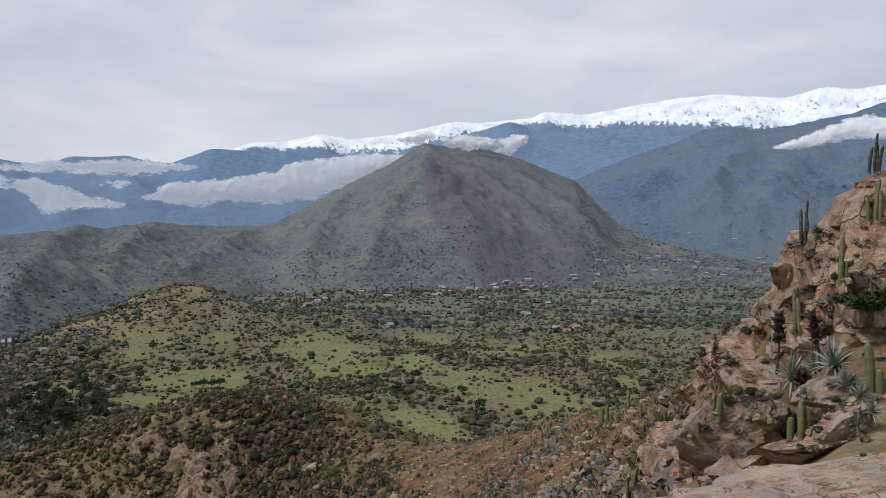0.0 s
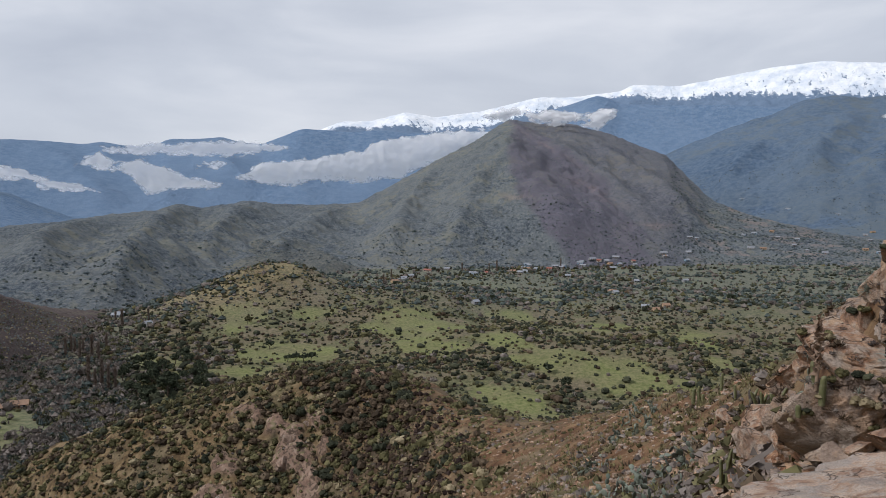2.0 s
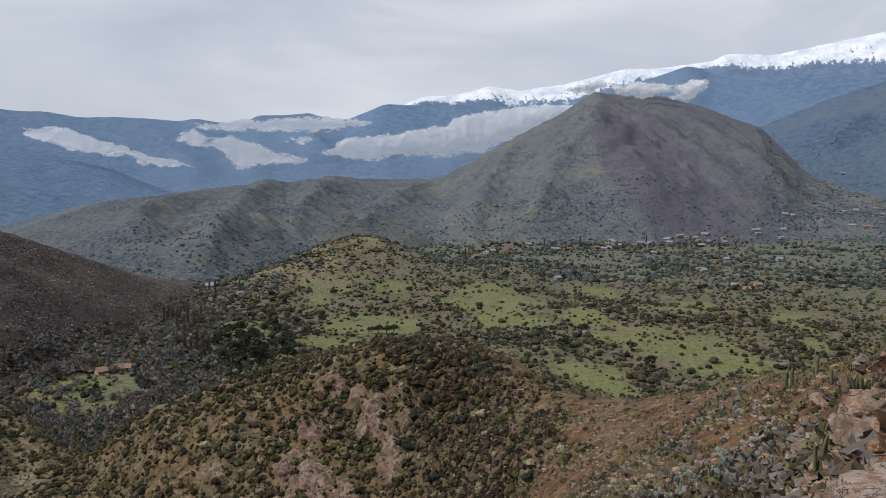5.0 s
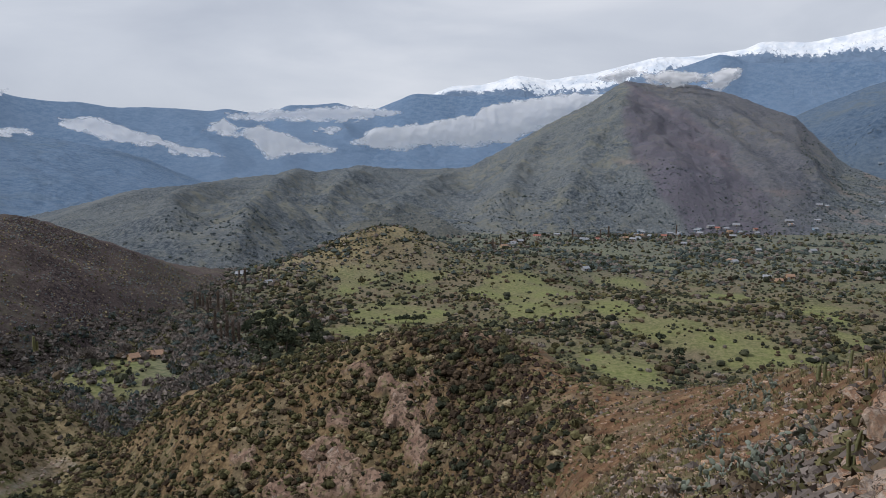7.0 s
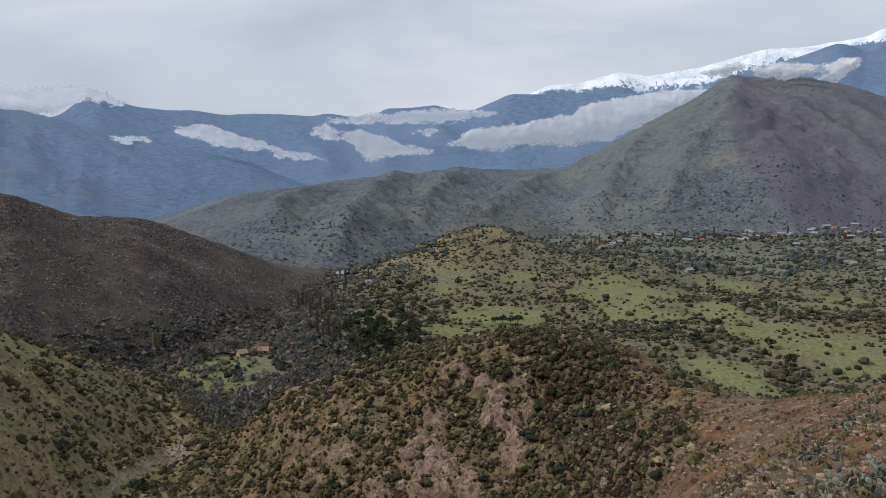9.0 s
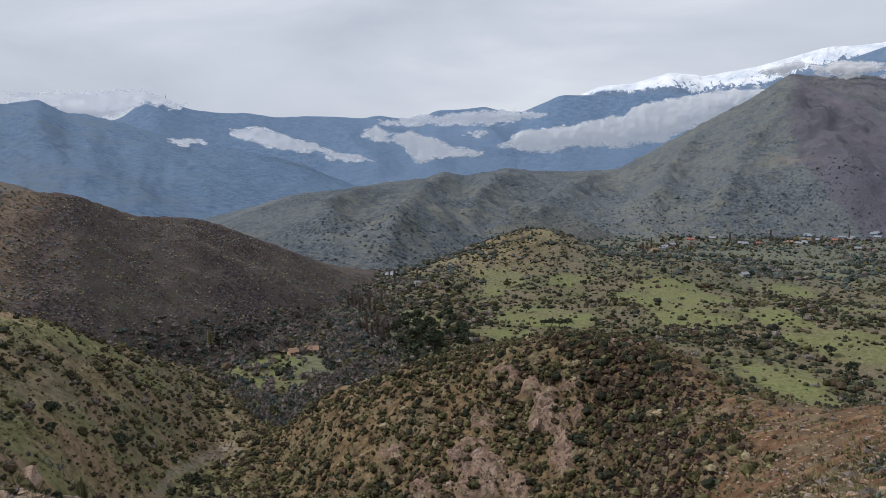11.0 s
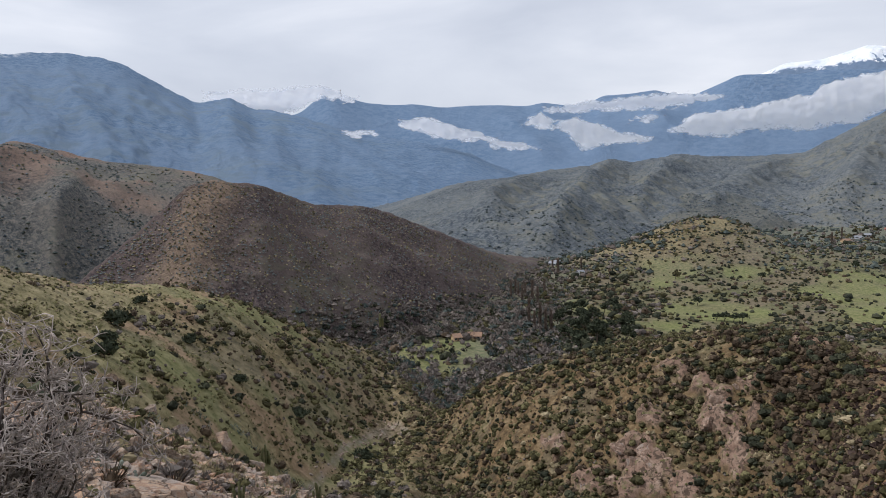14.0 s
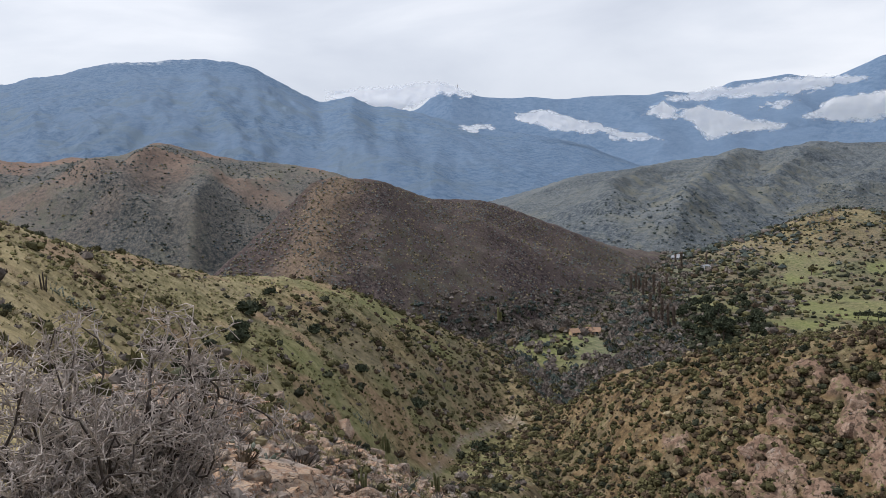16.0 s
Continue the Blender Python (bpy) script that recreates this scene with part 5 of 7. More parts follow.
plant("evergreen_tree", "dark green rounded evergreen tree in the valley", "valley trees",
      [(19.93, -11.25), (3.60, -13.4), (17.40, -12.35), (18.59, -12.28), (18.0, -12.3), (22.27, -11.33), (-1.69, -13.39), (-3.03, -14.5), (24.88, -13.18), (26.67, -13.38), (27.71, -12.33), (29.09, -13.48), (26.18, -13.19), (28.54, -12.45), (27.75, -13.65), (25.02, -13.94), (29.75, -13.72), (30.98, -14.58), (7.99, -8.06), (9.71, -8.25), (2.76, -7.86), (-13.69, -7.72), (-14.92, -7.46), (-16.14, -7.20), (-11.6, -8.23), (16.8, -12.4), (15.6, -9.2)],
      (1.15, 1.3, 0.8, 0.75, 1.0, 0.9, 1.0))
plant("evergreen_tree", "dark evergreen tree in a dense grove by the meadow", "grove trees",
      [(26.7, -14.1), (25.6, -14.8), (26.0, -14.7), (30.3, -12.9), (24.7, -13.8), (27.6, -12.3), (27.2, -13.5), (28.9, -14.6), (25.8, -12.1), (25.6, -12.0), (26.7, -11.9), (29.2, -12.1), (28.8, -14.7), (27.2, -13.8), (26.3, -14.9), (25.0, -12.6), (28.3, -12.0), (28.7, -13.5), (28.4, -12.5), (25.5, -13.2), (28.6, -13.1), (26.1, -11.7), (25.9, -14.5), (28.3, -13.4), (29.3, -14.0), (28.4, -12.7), (27.3, -14.2), (29.9, -13.9), (25.6, -14.5), (29.9, -12.5), (26.8, -14.7), (28.5, -14.6), (27.2, -12.6), (28.6, -12.0)], (1.1, 1.35, 0.9, 1.25, 1.0))
plant("evergreen_tree", "dark bushy evergreen tree on the green slope", "slope trees",
      [(63.50, -11.12), (64.20, -12.10), (61.72, -9.81), (58.55, -13.07), (46.10, -22.3), (50.93, -19.0), (55.24, -16.12), (64.5, -13.2)], (0.9, 0.75, 0.62, 0.68), floor=False, sink=2.3)
plant("thorn_tree", "olive flat-crowned thorn tree on open turf", "thorn trees",
      [(-9.50, -10.43), (-10.79, -11.01), (-13.35, -12.33), (-12.06, -10.74), (5.39, -7.86), (15.16, -8.75), (6.22, -14.3), (11.2, -9.6), (13.4, -9.9), (0.2, -10.2), (-4.6, -10.9), (-6.2, -9.8), (-17.2, -9.2), (-2.2, -9.1), (21.5, -9.3), (23.4, -8.6)], (0.85, 1.0, 1.1, 0.7))
plant("leafless_tree", "leafless grey tree in the valley", "leafless trees",
      [(-14.98, -10.58), (-16.40, -10.09), (-15.6, -10.4), (30.0, -12.4), (34.5, -13.3), (36.0, -13.6), (33.0, -12.4), (11.5, -8.4), (12.4, -8.6), (38.6, -13.7), (41.0, -14.0)], (1.1, 1.25, 0.9))
plant("poplar", "tall bare rust-brown poplar by the stream", "poplars",
      [(33.31, -10.78), (32.79, -10.72), (32.23, -10.91), (31.82, -11.36), (32.49, -12.19), (30.65, -8.82), (30.23, -9.05), (28.47, -8.89), (32.52, -13.04), (32.09, -13.27), (31.65, -13.17), (31.22, -13.36), (30.79, -13.38), (33.52, -10.64), (33.0, -11.3), (10.6, -6.3), (11.2, -6.6), (3.0, -5.6), (2.4, -5.6), (-2.5, -5.2), (5.1, -5.6), (1.2, -5.7), (33.9, -10.9), (31.3, -10.6)], (1.15, 1.0, 1.3, 1.1))


# ---------------------------------------------------------------- houses
def plain(name, c, rough=0.7, scale=2.0, spread=0.25):
    m = Mat(name, rough, 0.3)
    n = m.noise(scale, 5, 0.6)
    lo, hi = tuple(v * (1 - spread) for v in c), tuple(min(1, v * (1 + spread)) for v in c)
    m.color(m.ramp(n, [(0.3, lo), (0.7, hi)]))
    return m.m


WALLS = {"W": plain("white_house_paint", (0.27, 0.27, 0.27)), "R": plain("cream_house_paint", (0.36, 0.32, 0.26)), "O": plain("ochre_house_paint", (0.42, 0.30, 0.18)), "B": plain("blue_house_paint", (0.25, 0.34, 0.42))}
ROOFS = {"W": plain("pale_metal_roof", (0.25, 0.26, 0.28), 0.6), "R": plain("red_roof_sheets", (0.26, 0.10, 0.075), 0.6), "O": plain("rusty_roof_sheets", (0.27, 0.17, 0.11), 0.6), "B": plain("grey_metal_roof", (0.24, 0.255, 0.275), 0.5)}
PANE = Mat("dark_window_glass", 0.15, 0.5).color((0.03, 0.035, 0.04)).m
WOOD = plain("brown_door_wood", (0.14, 0.08, 0.05))
H_LABEL = {"W": "white house with pale metal roof", "R": "cream house with red sheet roof", "O": "ochre house with rusty sheet roof", "B": "bluish house with grey metal roof"}


def box_mesh(name, sx, sy, sz, mat, z0=0.0):
    v = np.array([(a * sx / 2, b * sy / 2, z0 + c * sz) for a in (-1, 1) for b in (-1, 1) for c in (0, 1)])
    f = [(0, 1, 3, 2), (4, 6, 7, 5), (0, 4, 5, 1), (2, 3, 7, 6), (0, 2, 6, 4), (1, 5, 7, 3)]
    return quads_mesh(name, v, f, mat, False)


def house(az, el, kind, size=1.0, turn=0.0):
    p = ray_place(az, el)
    L, W, H = 5.6 * size, 4.6, 2.2
    ob = empty("house", pose(*p, 0, 0, az + turn) @ Matrix.Translation((0, 0, -0.3)), H_LABEL[kind] + " in the valley", "house", "village houses")
    # walls with gable ends
    v = [(a * L / 2, b * W / 2, c) for a in (-1, 1) for b in (-1, 1) for c in (0, H)] + [(-L / 2, 0, H + 1.5), (L / 2, 0, H + 1.5)]
    f = [(0, 4, 5, 1), (2, 3, 7, 6), (0, 2, 6, 4)]
    me = bpy.data.meshes.new("wall")
    me.from_pydata(v, [], f + [(0, 1, 8, 3, 2), (4, 6, 7, 9, 5)])
    me.materials.append(WALLS[kind])
    part("wall", me, ob)
    e, t, g = 0.45, 0.12, 1.5 * (1 + 0.9 / W)
    rv = []
    for a in (-1, 1):
        for s in (0, t):
            rv += [(a * (L / 2 + e), -W / 2 - e, H - 0.2 + s), (a * (L / 2 + e), 0, H + 1.5 + 0.02 + s), (a * (L / 2 + e), W / 2 + e, H - 0.2 + s)]
    rf = [(0, 6, 7, 1), (1, 7, 8, 2), (3, 4, 10, 9), (4, 5, 11, 10), (0, 1, 4, 3), (1, 2, 5, 4), (6, 9, 10, 7), (7, 10, 11, 8), (0, 3, 9, 6), (2, 8, 11, 5)]
    part("roof", quads_mesh("roof", rv, rf, ROOFS[kind], False), ob)
    for wx in (-0.3, 0.3):
        w = part("window", box_mesh("window", 1.3, 0.1, 1.1, WALLS["W"], -0.55), ob, m=Matrix.Translation((wx * L, -W / 2 - 0.03, 1.55)))
        part("pane", box_mesh("pane", 1.1, 0.06, 0.9, PANE, -0.45), w, m=Matrix.Translation((0, -0.04, 0)))
    part("door", box_mesh("door", 0.95, 0.1, 2.05, WOOD), ob, m=Matrix.Translation((0.02 * L, -W / 2 - 0.03, 0.02)))
    return ob


HOUSES = [(7.78, -5.56, "R", 1.8), (9.07, -5.94, "W", 1.1), (10.35, -6.36, "O", 1.5), (6.27, -5.43, "W", 1.3), (4.09, -5.78, "B", 1.2), (0.58, -5.68, "W", 1.5), (-2.05, -5.13, "W", 1.4), (-4.88, -4.57, "W", 1.9), (-6.62, -4.36, "W", 1.6), (-10.05, -3.99, "W", 1.9), (-11.87, -3.87, "W", 1.4), (-6.41, -5.19, "W", 1.4), (4.07, -8.12, "W", 1.0), (-8.83, -8.07, "W", 1.0), (-9.60, -8.30, "O", 0.9), (-6.44, -7.01, "O", 1.4), (-8.16, -6.19, "W", 0.9), (-11.65, -6.01, "W", 1.2)]
HOUSES2 = [(-16.07, -3.47, "W", 1.8), (-15.40, 0.02, "B", 1.9), (-18.42, -0.66, "B", 1.7), (-16.88, -3.49, "O", 1.6), (28.54, -9.08, "W", 0.9), (30.30, -8.27, "W", 0.9), (-10.32, -7.93, "O", 1.0), (-2.70, -5.16, "B", 1.2), (-21.52, -1.03, "B", 1.6), (-23.60, -2.19, "O", 1.6), (36.80, -13.93, "O", 1.2), (38.27, -14.03, "O", 0.7), (30.59, -8.34, "W", 1.2), (-3.05, -5.87, "W", 1.1), (-6.61, -7.04, "W", 1.0)]
rs = np.random.RandomState(9)
for k in range(16):
    az = rs.uniform(-26, -11)
    HOUSES2.append((az, -3.6 - 0.06 * (az + 18) + rs.uniform(-0.6, 1.6), "WBWWBO"[k % 6], rs.uniform(0.8, 1.5)))
for k in range(26):
    az = rs.uniform(-11, 11.5)
    HOUSES2.append((az, -5.35 - 0.1 * az + rs.normal(scale=0.22), "WBORBW"[k % 6], rs.uniform(0.7, 1.5)))
for k, (az, el, kind, size) in enumerate(HOUSES + HOUSES2):
    house(az, el, kind, size, (-25, 10, 40, -8, 22)[k % 5])


# ---------------------------------------------------------------- rocks
def rock_material(name, cols, lichen, scale=1.0):
    m = Mat(name, 0.9, 0.25)
    n1, n2, n3 = m.noise(1.9 * scale, 6, 0.65, 0.8), m.noise(6 * scale, 6, 0.7, 0.3), m.noise(34 * scale, 4, 0.7)
    c = m.ramp(n1, [(0.40, cols[0]), (0.49, cols[1]), (0.58, cols[2])])
    c = m.mix(m.grey(n2, 0.48, 0.58), c, m.mix(0.75, c, lichen))
    c = m.mix(m.math("MULTIPLY", m.grey(m.noise(0.9 * scale, 4, 0.6, 0.5), 0.52, 0.60), 0.6), c, (0.30, 0.275, 0.25))
    c = m.mix(m.grey(n3, 0.38, 0.54), m.mix(0.4, c, (0.06, 0.045, 0.038)), c)
    c = m.mix(m.math("MULTIPLY", m.random(), 0.35), c, lichen)
    # fracture lines, bent by the grain
    warp = m.nt.nodes.new("ShaderNodeVectorMath")
    warp.operation = "ADD"
    m.link(m.coord(), warp.inputs[0])
    bend = m.node("ShaderNodeTexNoise", Scale=2.4 * scale, Detail=4.0)
    m.link(m.coord(), bend.inputs["Vector"])
    m.link(bend.outputs["Color"], warp.inputs[1])
    cells = m.node("ShaderNodeTexVoronoi", Scale=0.95 * scale ** 0.3)
    cells.feature = "DISTANCE_TO_EDGE"
    m.link(warp.outputs[0], cells.inputs["Vector"])
    crack = m.grey(cells.outputs["Distance"], -0.012, 0.022)
    m.color(m.mix(crack, (0.085, 0.058, 0.042), c))
    rough = m.math("ADD", m.math("ADD", n2, m.math("MULTIPLY", n1, 1.5)), m.math("MULTIPLY", n3, 0.35))
    m.bump(m.math("ADD", rough, m.math("MULTIPLY", crack, 0.4)), 1.0, 0.09 / scale)
    return m.m


ROCK = rock_material("orange_brown_rock", ((0.17, 0.076, 0.038), (0.37, 0.195, 0.104), (0.54, 0.36, 0.225)), (0.48, 0.40, 0.325))
ROCK_GREY = rock_material("grey_weathered_rock", ((0.17, 0.13, 0.11), (0.31, 0.245, 0.20), (0.45, 0.37, 0.30)), (0.42, 0.28, 0.18))
ROCK_PINK = rock_material("pinkish_rock_face", ((0.15, 0.085, 0.060), (0.295, 0.186, 0.135), (0.42, 0.30, 0.225)), (0.25, 0.195, 0.145), 0.8)


ROCK_SLAB = rock_material("layered_slab_rock", ((0.25, 0.125, 0.068), (0.40, 0.25, 0.16), (0.52, 0.38, 0.28)), (0.47, 0.40, 0.34), 2.6)


def ico_template(sub):
    bm = bmesh.new()
    bmesh.ops.create_icosphere(bm, subdivisions=sub, radius=1.0)
    v = np.array([q.co[:] for q in bm.verts])
    f = np.array([[q.index for q in t.verts] for t in bm.faces])
    bm.free()
    return v, f


ICO3, ICO4, ICO2, ICO1 = ico_template(4), ico_template(5), ico_template(3), ico_template(2)


def rock_mesh(seed, dims, mat, template=None, cuts=20, rough=0.05):
    """A boulder: a ball split along flat cleavage planes, stepped by fractures, then weathered."""
    rs = np.random.RandomState(seed)
    v, f = template or ICO3
    p = v.copy()
    main = rs.normal(size=(3, 3))
    for k in range(cuts):
        n = main[k % 3] * rs.choice([-1, 1]) + rs.normal(scale=0.35, size=3)
        n /= np.linalg.norm(n)
        d = rs.uniform(0.34, 0.74)
        p = p - np.maximum(0, p @ n - d)[:, None] * n
    q = p * 2.6 + seed * 0.37
    a, b = q[:, 0] + 0.7 * q[:, 2], q[:, 1] - 0.6 * q[:, 2]
    step = np.floor(3.0 * (pnoise(a * 0.9, b * 0.9, seed % 11) + 0.6)) / 3.0
    crack = np.abs(pnoise(a * 0.8, b * 0.8, seed % 13 + 20))
    p = p * (1 + 0.09 * (step - 0.6) + rough * fbm(a * 2, b * 2, 4, seed % 17) - 0.12 * np.exp(-(crack / 0.035) ** 2))[:, None]
    me = mesh_from("rock", p * np.array(dims) * 1.45, f, np.full(len(f), 3), mat, len(v) > 100)
    if len(v) > 100:
        me.set_sharp_from_angle(angle=radians(24))
    return me


def boulder(name, az, el, r, w, h, depth, mat, label, turn=0.0, tilt=0.0, lean=0.0, seed=0, template=None, group="", category="rock", rough=0.07):
    """A boulder whose middle shows in a direction at a distance; w, h, depth in metres."""
    x, y = polar(az, r)
    ob = new(name, rock_mesh(seed, (w * 0.62, depth * 0.62, h * 0.62), mat, template, rough=rough))
    ob.matrix_basis = pose(x, y, r * math.tan(radians(el)), tilt, lean, az + turn)
    return tagged(ob, label, category, group)

# ---------------------------------------------------------------- the outcrop beside the camera
def stand(az, el, fallback=12.0):
    """Distance of the ground in a direction, or a given one where the direction passes above it."""
    p = ray_place(az, el)
    r = math.hypot(p[0], p[1]) if p is not None else fallback
    return (r, p) if p is not None and r < 400 else (fallback, None)


# rocks of the outcrop: azimuth, elevation, width and height in degrees, tilt, lean
OUTCROP = [(-22.3, -15.3, 6.2, 5.0, 0, 0), (-23.05, -10.89, 5.60, 5.50, 0, -25), (-25.8, -3.9, 4.0, 4.5, 0, 10), (-22.3, -7.9, 2.8, 2.1, 0, 5), (-27.8, -3.1, 4.2, 4.6, 0, -20), (-29.89, -2.21, 4.61, 6.07, 0, 15), (-29.6, 0.9, 3.4, 3.4, 0, 0), (-30.3, 3.0, 2.4, 1.6, 0, 0), (-25.51, -6.29, 3.94, 4.32, 0, 8), (-28.95, -11.36, 5.07, 1.86, 0, -20), (-28.15, -13.70, 3.78, 2.59, 0, -25), (-25.91, -15.49, 6.08, 2.60, 0, -15), (-21.6, -8.0, 1.6, 1.2, 0, 0), (-24.2, -5.4, 2.3, 2.4, 0, 0), (-30.48, 0.45, 2.60, 4.14, 0, 0)]
OUTCROP2 = [(-28.0, -0.4, 2.8, 2.6, 0, 10), (-26.5, -1.8, 1.9, 1.9, 0, 0), (-28.12, -5.54, 3.76, 3.46, 0, 0), (-30.31, -5.97, 2.95, 4.51, 0, 0), (-26.27, -8.19, 3.18, 2.72, 0, 0), (-22.82, -8.65, 2.62, 1.99, 0, 0), (-21.32, -9.76, 1.91, 2.40, 0, 0), (-20.2, -10.8, 1.7, 1.8, 0, 0), (-18.85, -12.36, 2.37, 2.00, 0, 0), (-18.30, -14.80, 2.39, 1.98, 0, 0), (-14.65, -15.60, 1.3, 0.9, 0, 0), (-16.55, -17.71, 2.44, 2.72, 0, 0), (-13.67, -18.55, 1.5, 1.2, 0, 0), (-20.6, -9.4, 1.2, 1.0, 0, 0), (-19.6, -17.5, 3.6, 2.8, 0, 0), (-22.4, -18.0, 3.4, 2.4, 0, 0), (-17.6, -15.6, 2.8, 2.2, 0, 0), (-24.6, -13.4, 2.6, 2.0, 0, 0)]
ROCK_SORTS = ((ROCK, "angular orange-brown boulder in the outcrop"), (ROCK_GREY, "grey weathered boulder in the outcrop"))
for k, (az, el, w, h, tilt, lean) in enumerate(OUTCROP + OUTCROP2):
    r, _ = stand(az, el - h * 0.42)
    r = min(r, 13.5 if az < -19.5 else 60)
    wm, hm = radians(w) * r, radians(h) * r
    mat, label = ROCK_SORTS[k % 3 == 0]
    boulder("boulder", az, el, r + 0.25 * wm, wm * 0.86, hm * 0.95, max(wm, hm) * 0.9, mat, label, turn=(k * 37) % 50 - 25, tilt=tilt + (k * 13) % 21 - 10, lean=lean, seed=100 + k, group="outcrop boulders")
    for q in range(4 if az < -19 else 2):
        s = RNG.uniform(0.22, 0.5)
        da, de = RNG.uniform(-0.45, 0.45) * w, RNG.uniform(-0.55, 0.1) * h
        mat, label = ROCK_SORTS[(k + q) % 3 == 0]
        boulder("boulder", az + da, el + de, r + 0.1 * wm, wm * s, max(hm, 0.6 * wm) * s * 0.8, wm * s, mat, label, turn=RNG.uniform(-60, 60), tilt=RNG.uniform(-25, 25), lean=RNG.uniform(-30, 30), seed=1000 + 7 * k + q, group="outcrop boulders", template=ICO2)
slab = new("rock_slab", rock_mesh(41, (1.15, 0.85, 0.42), ROCK_SLAB, ICO4, cuts=9, rough=0.09))
slab.matrix_basis = pose(*polar(-35.4, 4.3), -1.58, 6, -14, -30)
tagged(slab, "broad flat orange and grey rock slab", "rock")

# rock faces of the knoll
for k, (az, el, w, h) in enumerate(KNOLL):
    r, p = stand(az, el)
    for q in range(max(2, min(6, int(w * h * 0.4)))):
        da, de, s = RNG.uniform(-0.42, 0.42) * w, RNG.uniform(-0.42, 0.42) * h, RNG.uniform(0.08, 0.22)
        rq, p = stand(az + da, el + de, r)
        wm, hm = radians(w) * rq * s, radians(h) * rq * s
        boulder("rock_face", az + da, el + de - 0.18 * h * s, rq + 0.16 * hm, wm * 1.2, hm * 0.9, hm * 1.7, ROCK_PINK, "bare pinkish rock ledge on the scrubby knoll", turn=RNG.uniform(-25, 25), tilt=RNG.uniform(16, 40), lean=RNG.uniform(-14, 14), seed=300 + 16 * k + q, group="knoll rocks", rough=0.04, template=ICO2)

# rubble below the camera
RUB16 = [(63.44, -23.01, 6.36, 3.49), (62.30, -22.38, 3.00, 1.96), (69.14, -15.38, 1.95, 1.19), (60.29, -18.99, 2.59, 1.63), (56.85, -20.17, 3.98, 1.64), (58.70, -21.21, 2.63, 1.61), (55.18, -21.96, 3.14, 1.82), (52.58, -23.78, 3.18, 2.00), (49.91, -25.14, 2.75, 1.58), (64.22, -14.81, 2.48, 2.46), (57.56, -23.74, 2.67, 1.97), (67.71, -21.56, 2.42, 1.53), (48.07, -25.23, 2.30, 1.58), (61.87, -17.16, 2.55, 1.64)]
for k, (az, el, w, h) in enumerate(RUB16):
    r, p = stand(az, el)
    w, h = (w, h) if k == 0 else (w * 0.5, h * 0.55)
    wm, hm = radians(w) * r, radians(h) * r
    boulder("boulder", az, el - 0.2 * h, r + 0.1 * wm, wm * 1.1, hm * 1.2, wm, (ROCK, ROCK_GREY)[k % 2], ("orange-brown boulder on the rubble slope", "grey boulder on the rubble slope")[k % 2], turn=(k * 41) % 60, tilt=-18, seed=400 + k, group="slope boulders")

STONES = [rock_mesh(500 + k, (1, 0.8, 0.6), (ROCK, ROCK_GREY)[k % 2], ICO1, cuts=8) for k in range(8)]
T_STONE = [(np.vstack([OCT_V[:4] * RNG.uniform(0.6, 1.1, (4, 1)) + (0, 0, 0.25), OCT_V[:4] * RNG.uniform(0.7, 1.15, (4, 1)) @ np.array([[0.8, 0.6, 0], [-0.6, 0.8, 0], [0, 0, 1]]) - (0, 0, 0.3)]) * np.array([1, 0.8, 0.8]), np.array([(0, 2, 1), (0, 1, 3), (4, 6, 2), (4, 2, 0), (6, 5, 1), (6, 1, 2), (5, 7, 3), (5, 3, 1), (7, 4, 0), (7, 0, 3)])) for _ in range(8)]


def stone_places(n, az0, az1, f0, f1, seed, lo=-0.1):
    return hill_points(n, az0, az1, lambda a, f, x, y: 0.06 + 0.94 * smooth01(fbm(x / 5, y / 5, 3, seed), lo, lo + 0.3), f0=f0, f1=f1, log=True)


for n, az0, az1, f0, f1, seed, s0, s1 in ((260, -19, -4, 0.2, 0.7, 60, 0.05, 0.20), (420, 44, 74, 0.07, 0.22, 61, 0.06, 0.30)):
    x, y, z, a, f = stone_places(n, az0, az1, f0, f1, seed)
    for k in range(len(x)):
        s = s0 + (s1 - s0) * RNG.rand() ** 2
        ob = new("stone", STONES[k % 8])
        ob.matrix_basis = pose(x[k], y[k], z[k] + 0.15 * s, RNG.uniform(-20, 20), RNG.uniform(-20, 20), RNG.uniform(0, 360)) @ Matrix.Scale(s, 4)
        tagged(ob, ("loose orange-brown stone on the slope", "loose grey stone on the slope")[k % 2], "stone", "loose stones")
x, y, z, a, f = stone_places(11000, -21, 17, 0.15, 0.95, 62, -0.3)
scatter("rubble", T_STONE, x, y, z, 0.03 + 0.20 * RNG.rand(len(x)) ** 2.6, [ROCK, ROCK_GREY], [0.6, 0.4], "scattered small stones on the red slope", "stones", sink=-0.1)
x, y, z, a, f = stone_places(14000, 42, 76, 0.05, 0.24, 63, -0.35)
scatter("rubble_slope", T_STONE, x, y, z, 0.04 + 0.30 * RNG.rand(len(x)) ** 2.5, [ROCK, ROCK_GREY], [0.5, 0.5], "broken stones on the slope below", "stones", sink=-0.1)
x, y, z, a, f = hill_points(2600, 41.5, 53, lambda a, f, x, y: np.exp(-((f * ground_nodes(a)[0][:, 5] - ground_nodes(a)[0][:, 4]) / (0.04 * ground_nodes(a)[0][:, 4])) ** 2), f0=0.3, f1=0.9)
scatter("gully_stones", T_STONE, x, y, z, 0.10 + 0.5 * RNG.rand(len(x)) ** 2, [ROCK_GREY], [1.0], "pale stones in the gully bed", "stones", sink=-0.1)


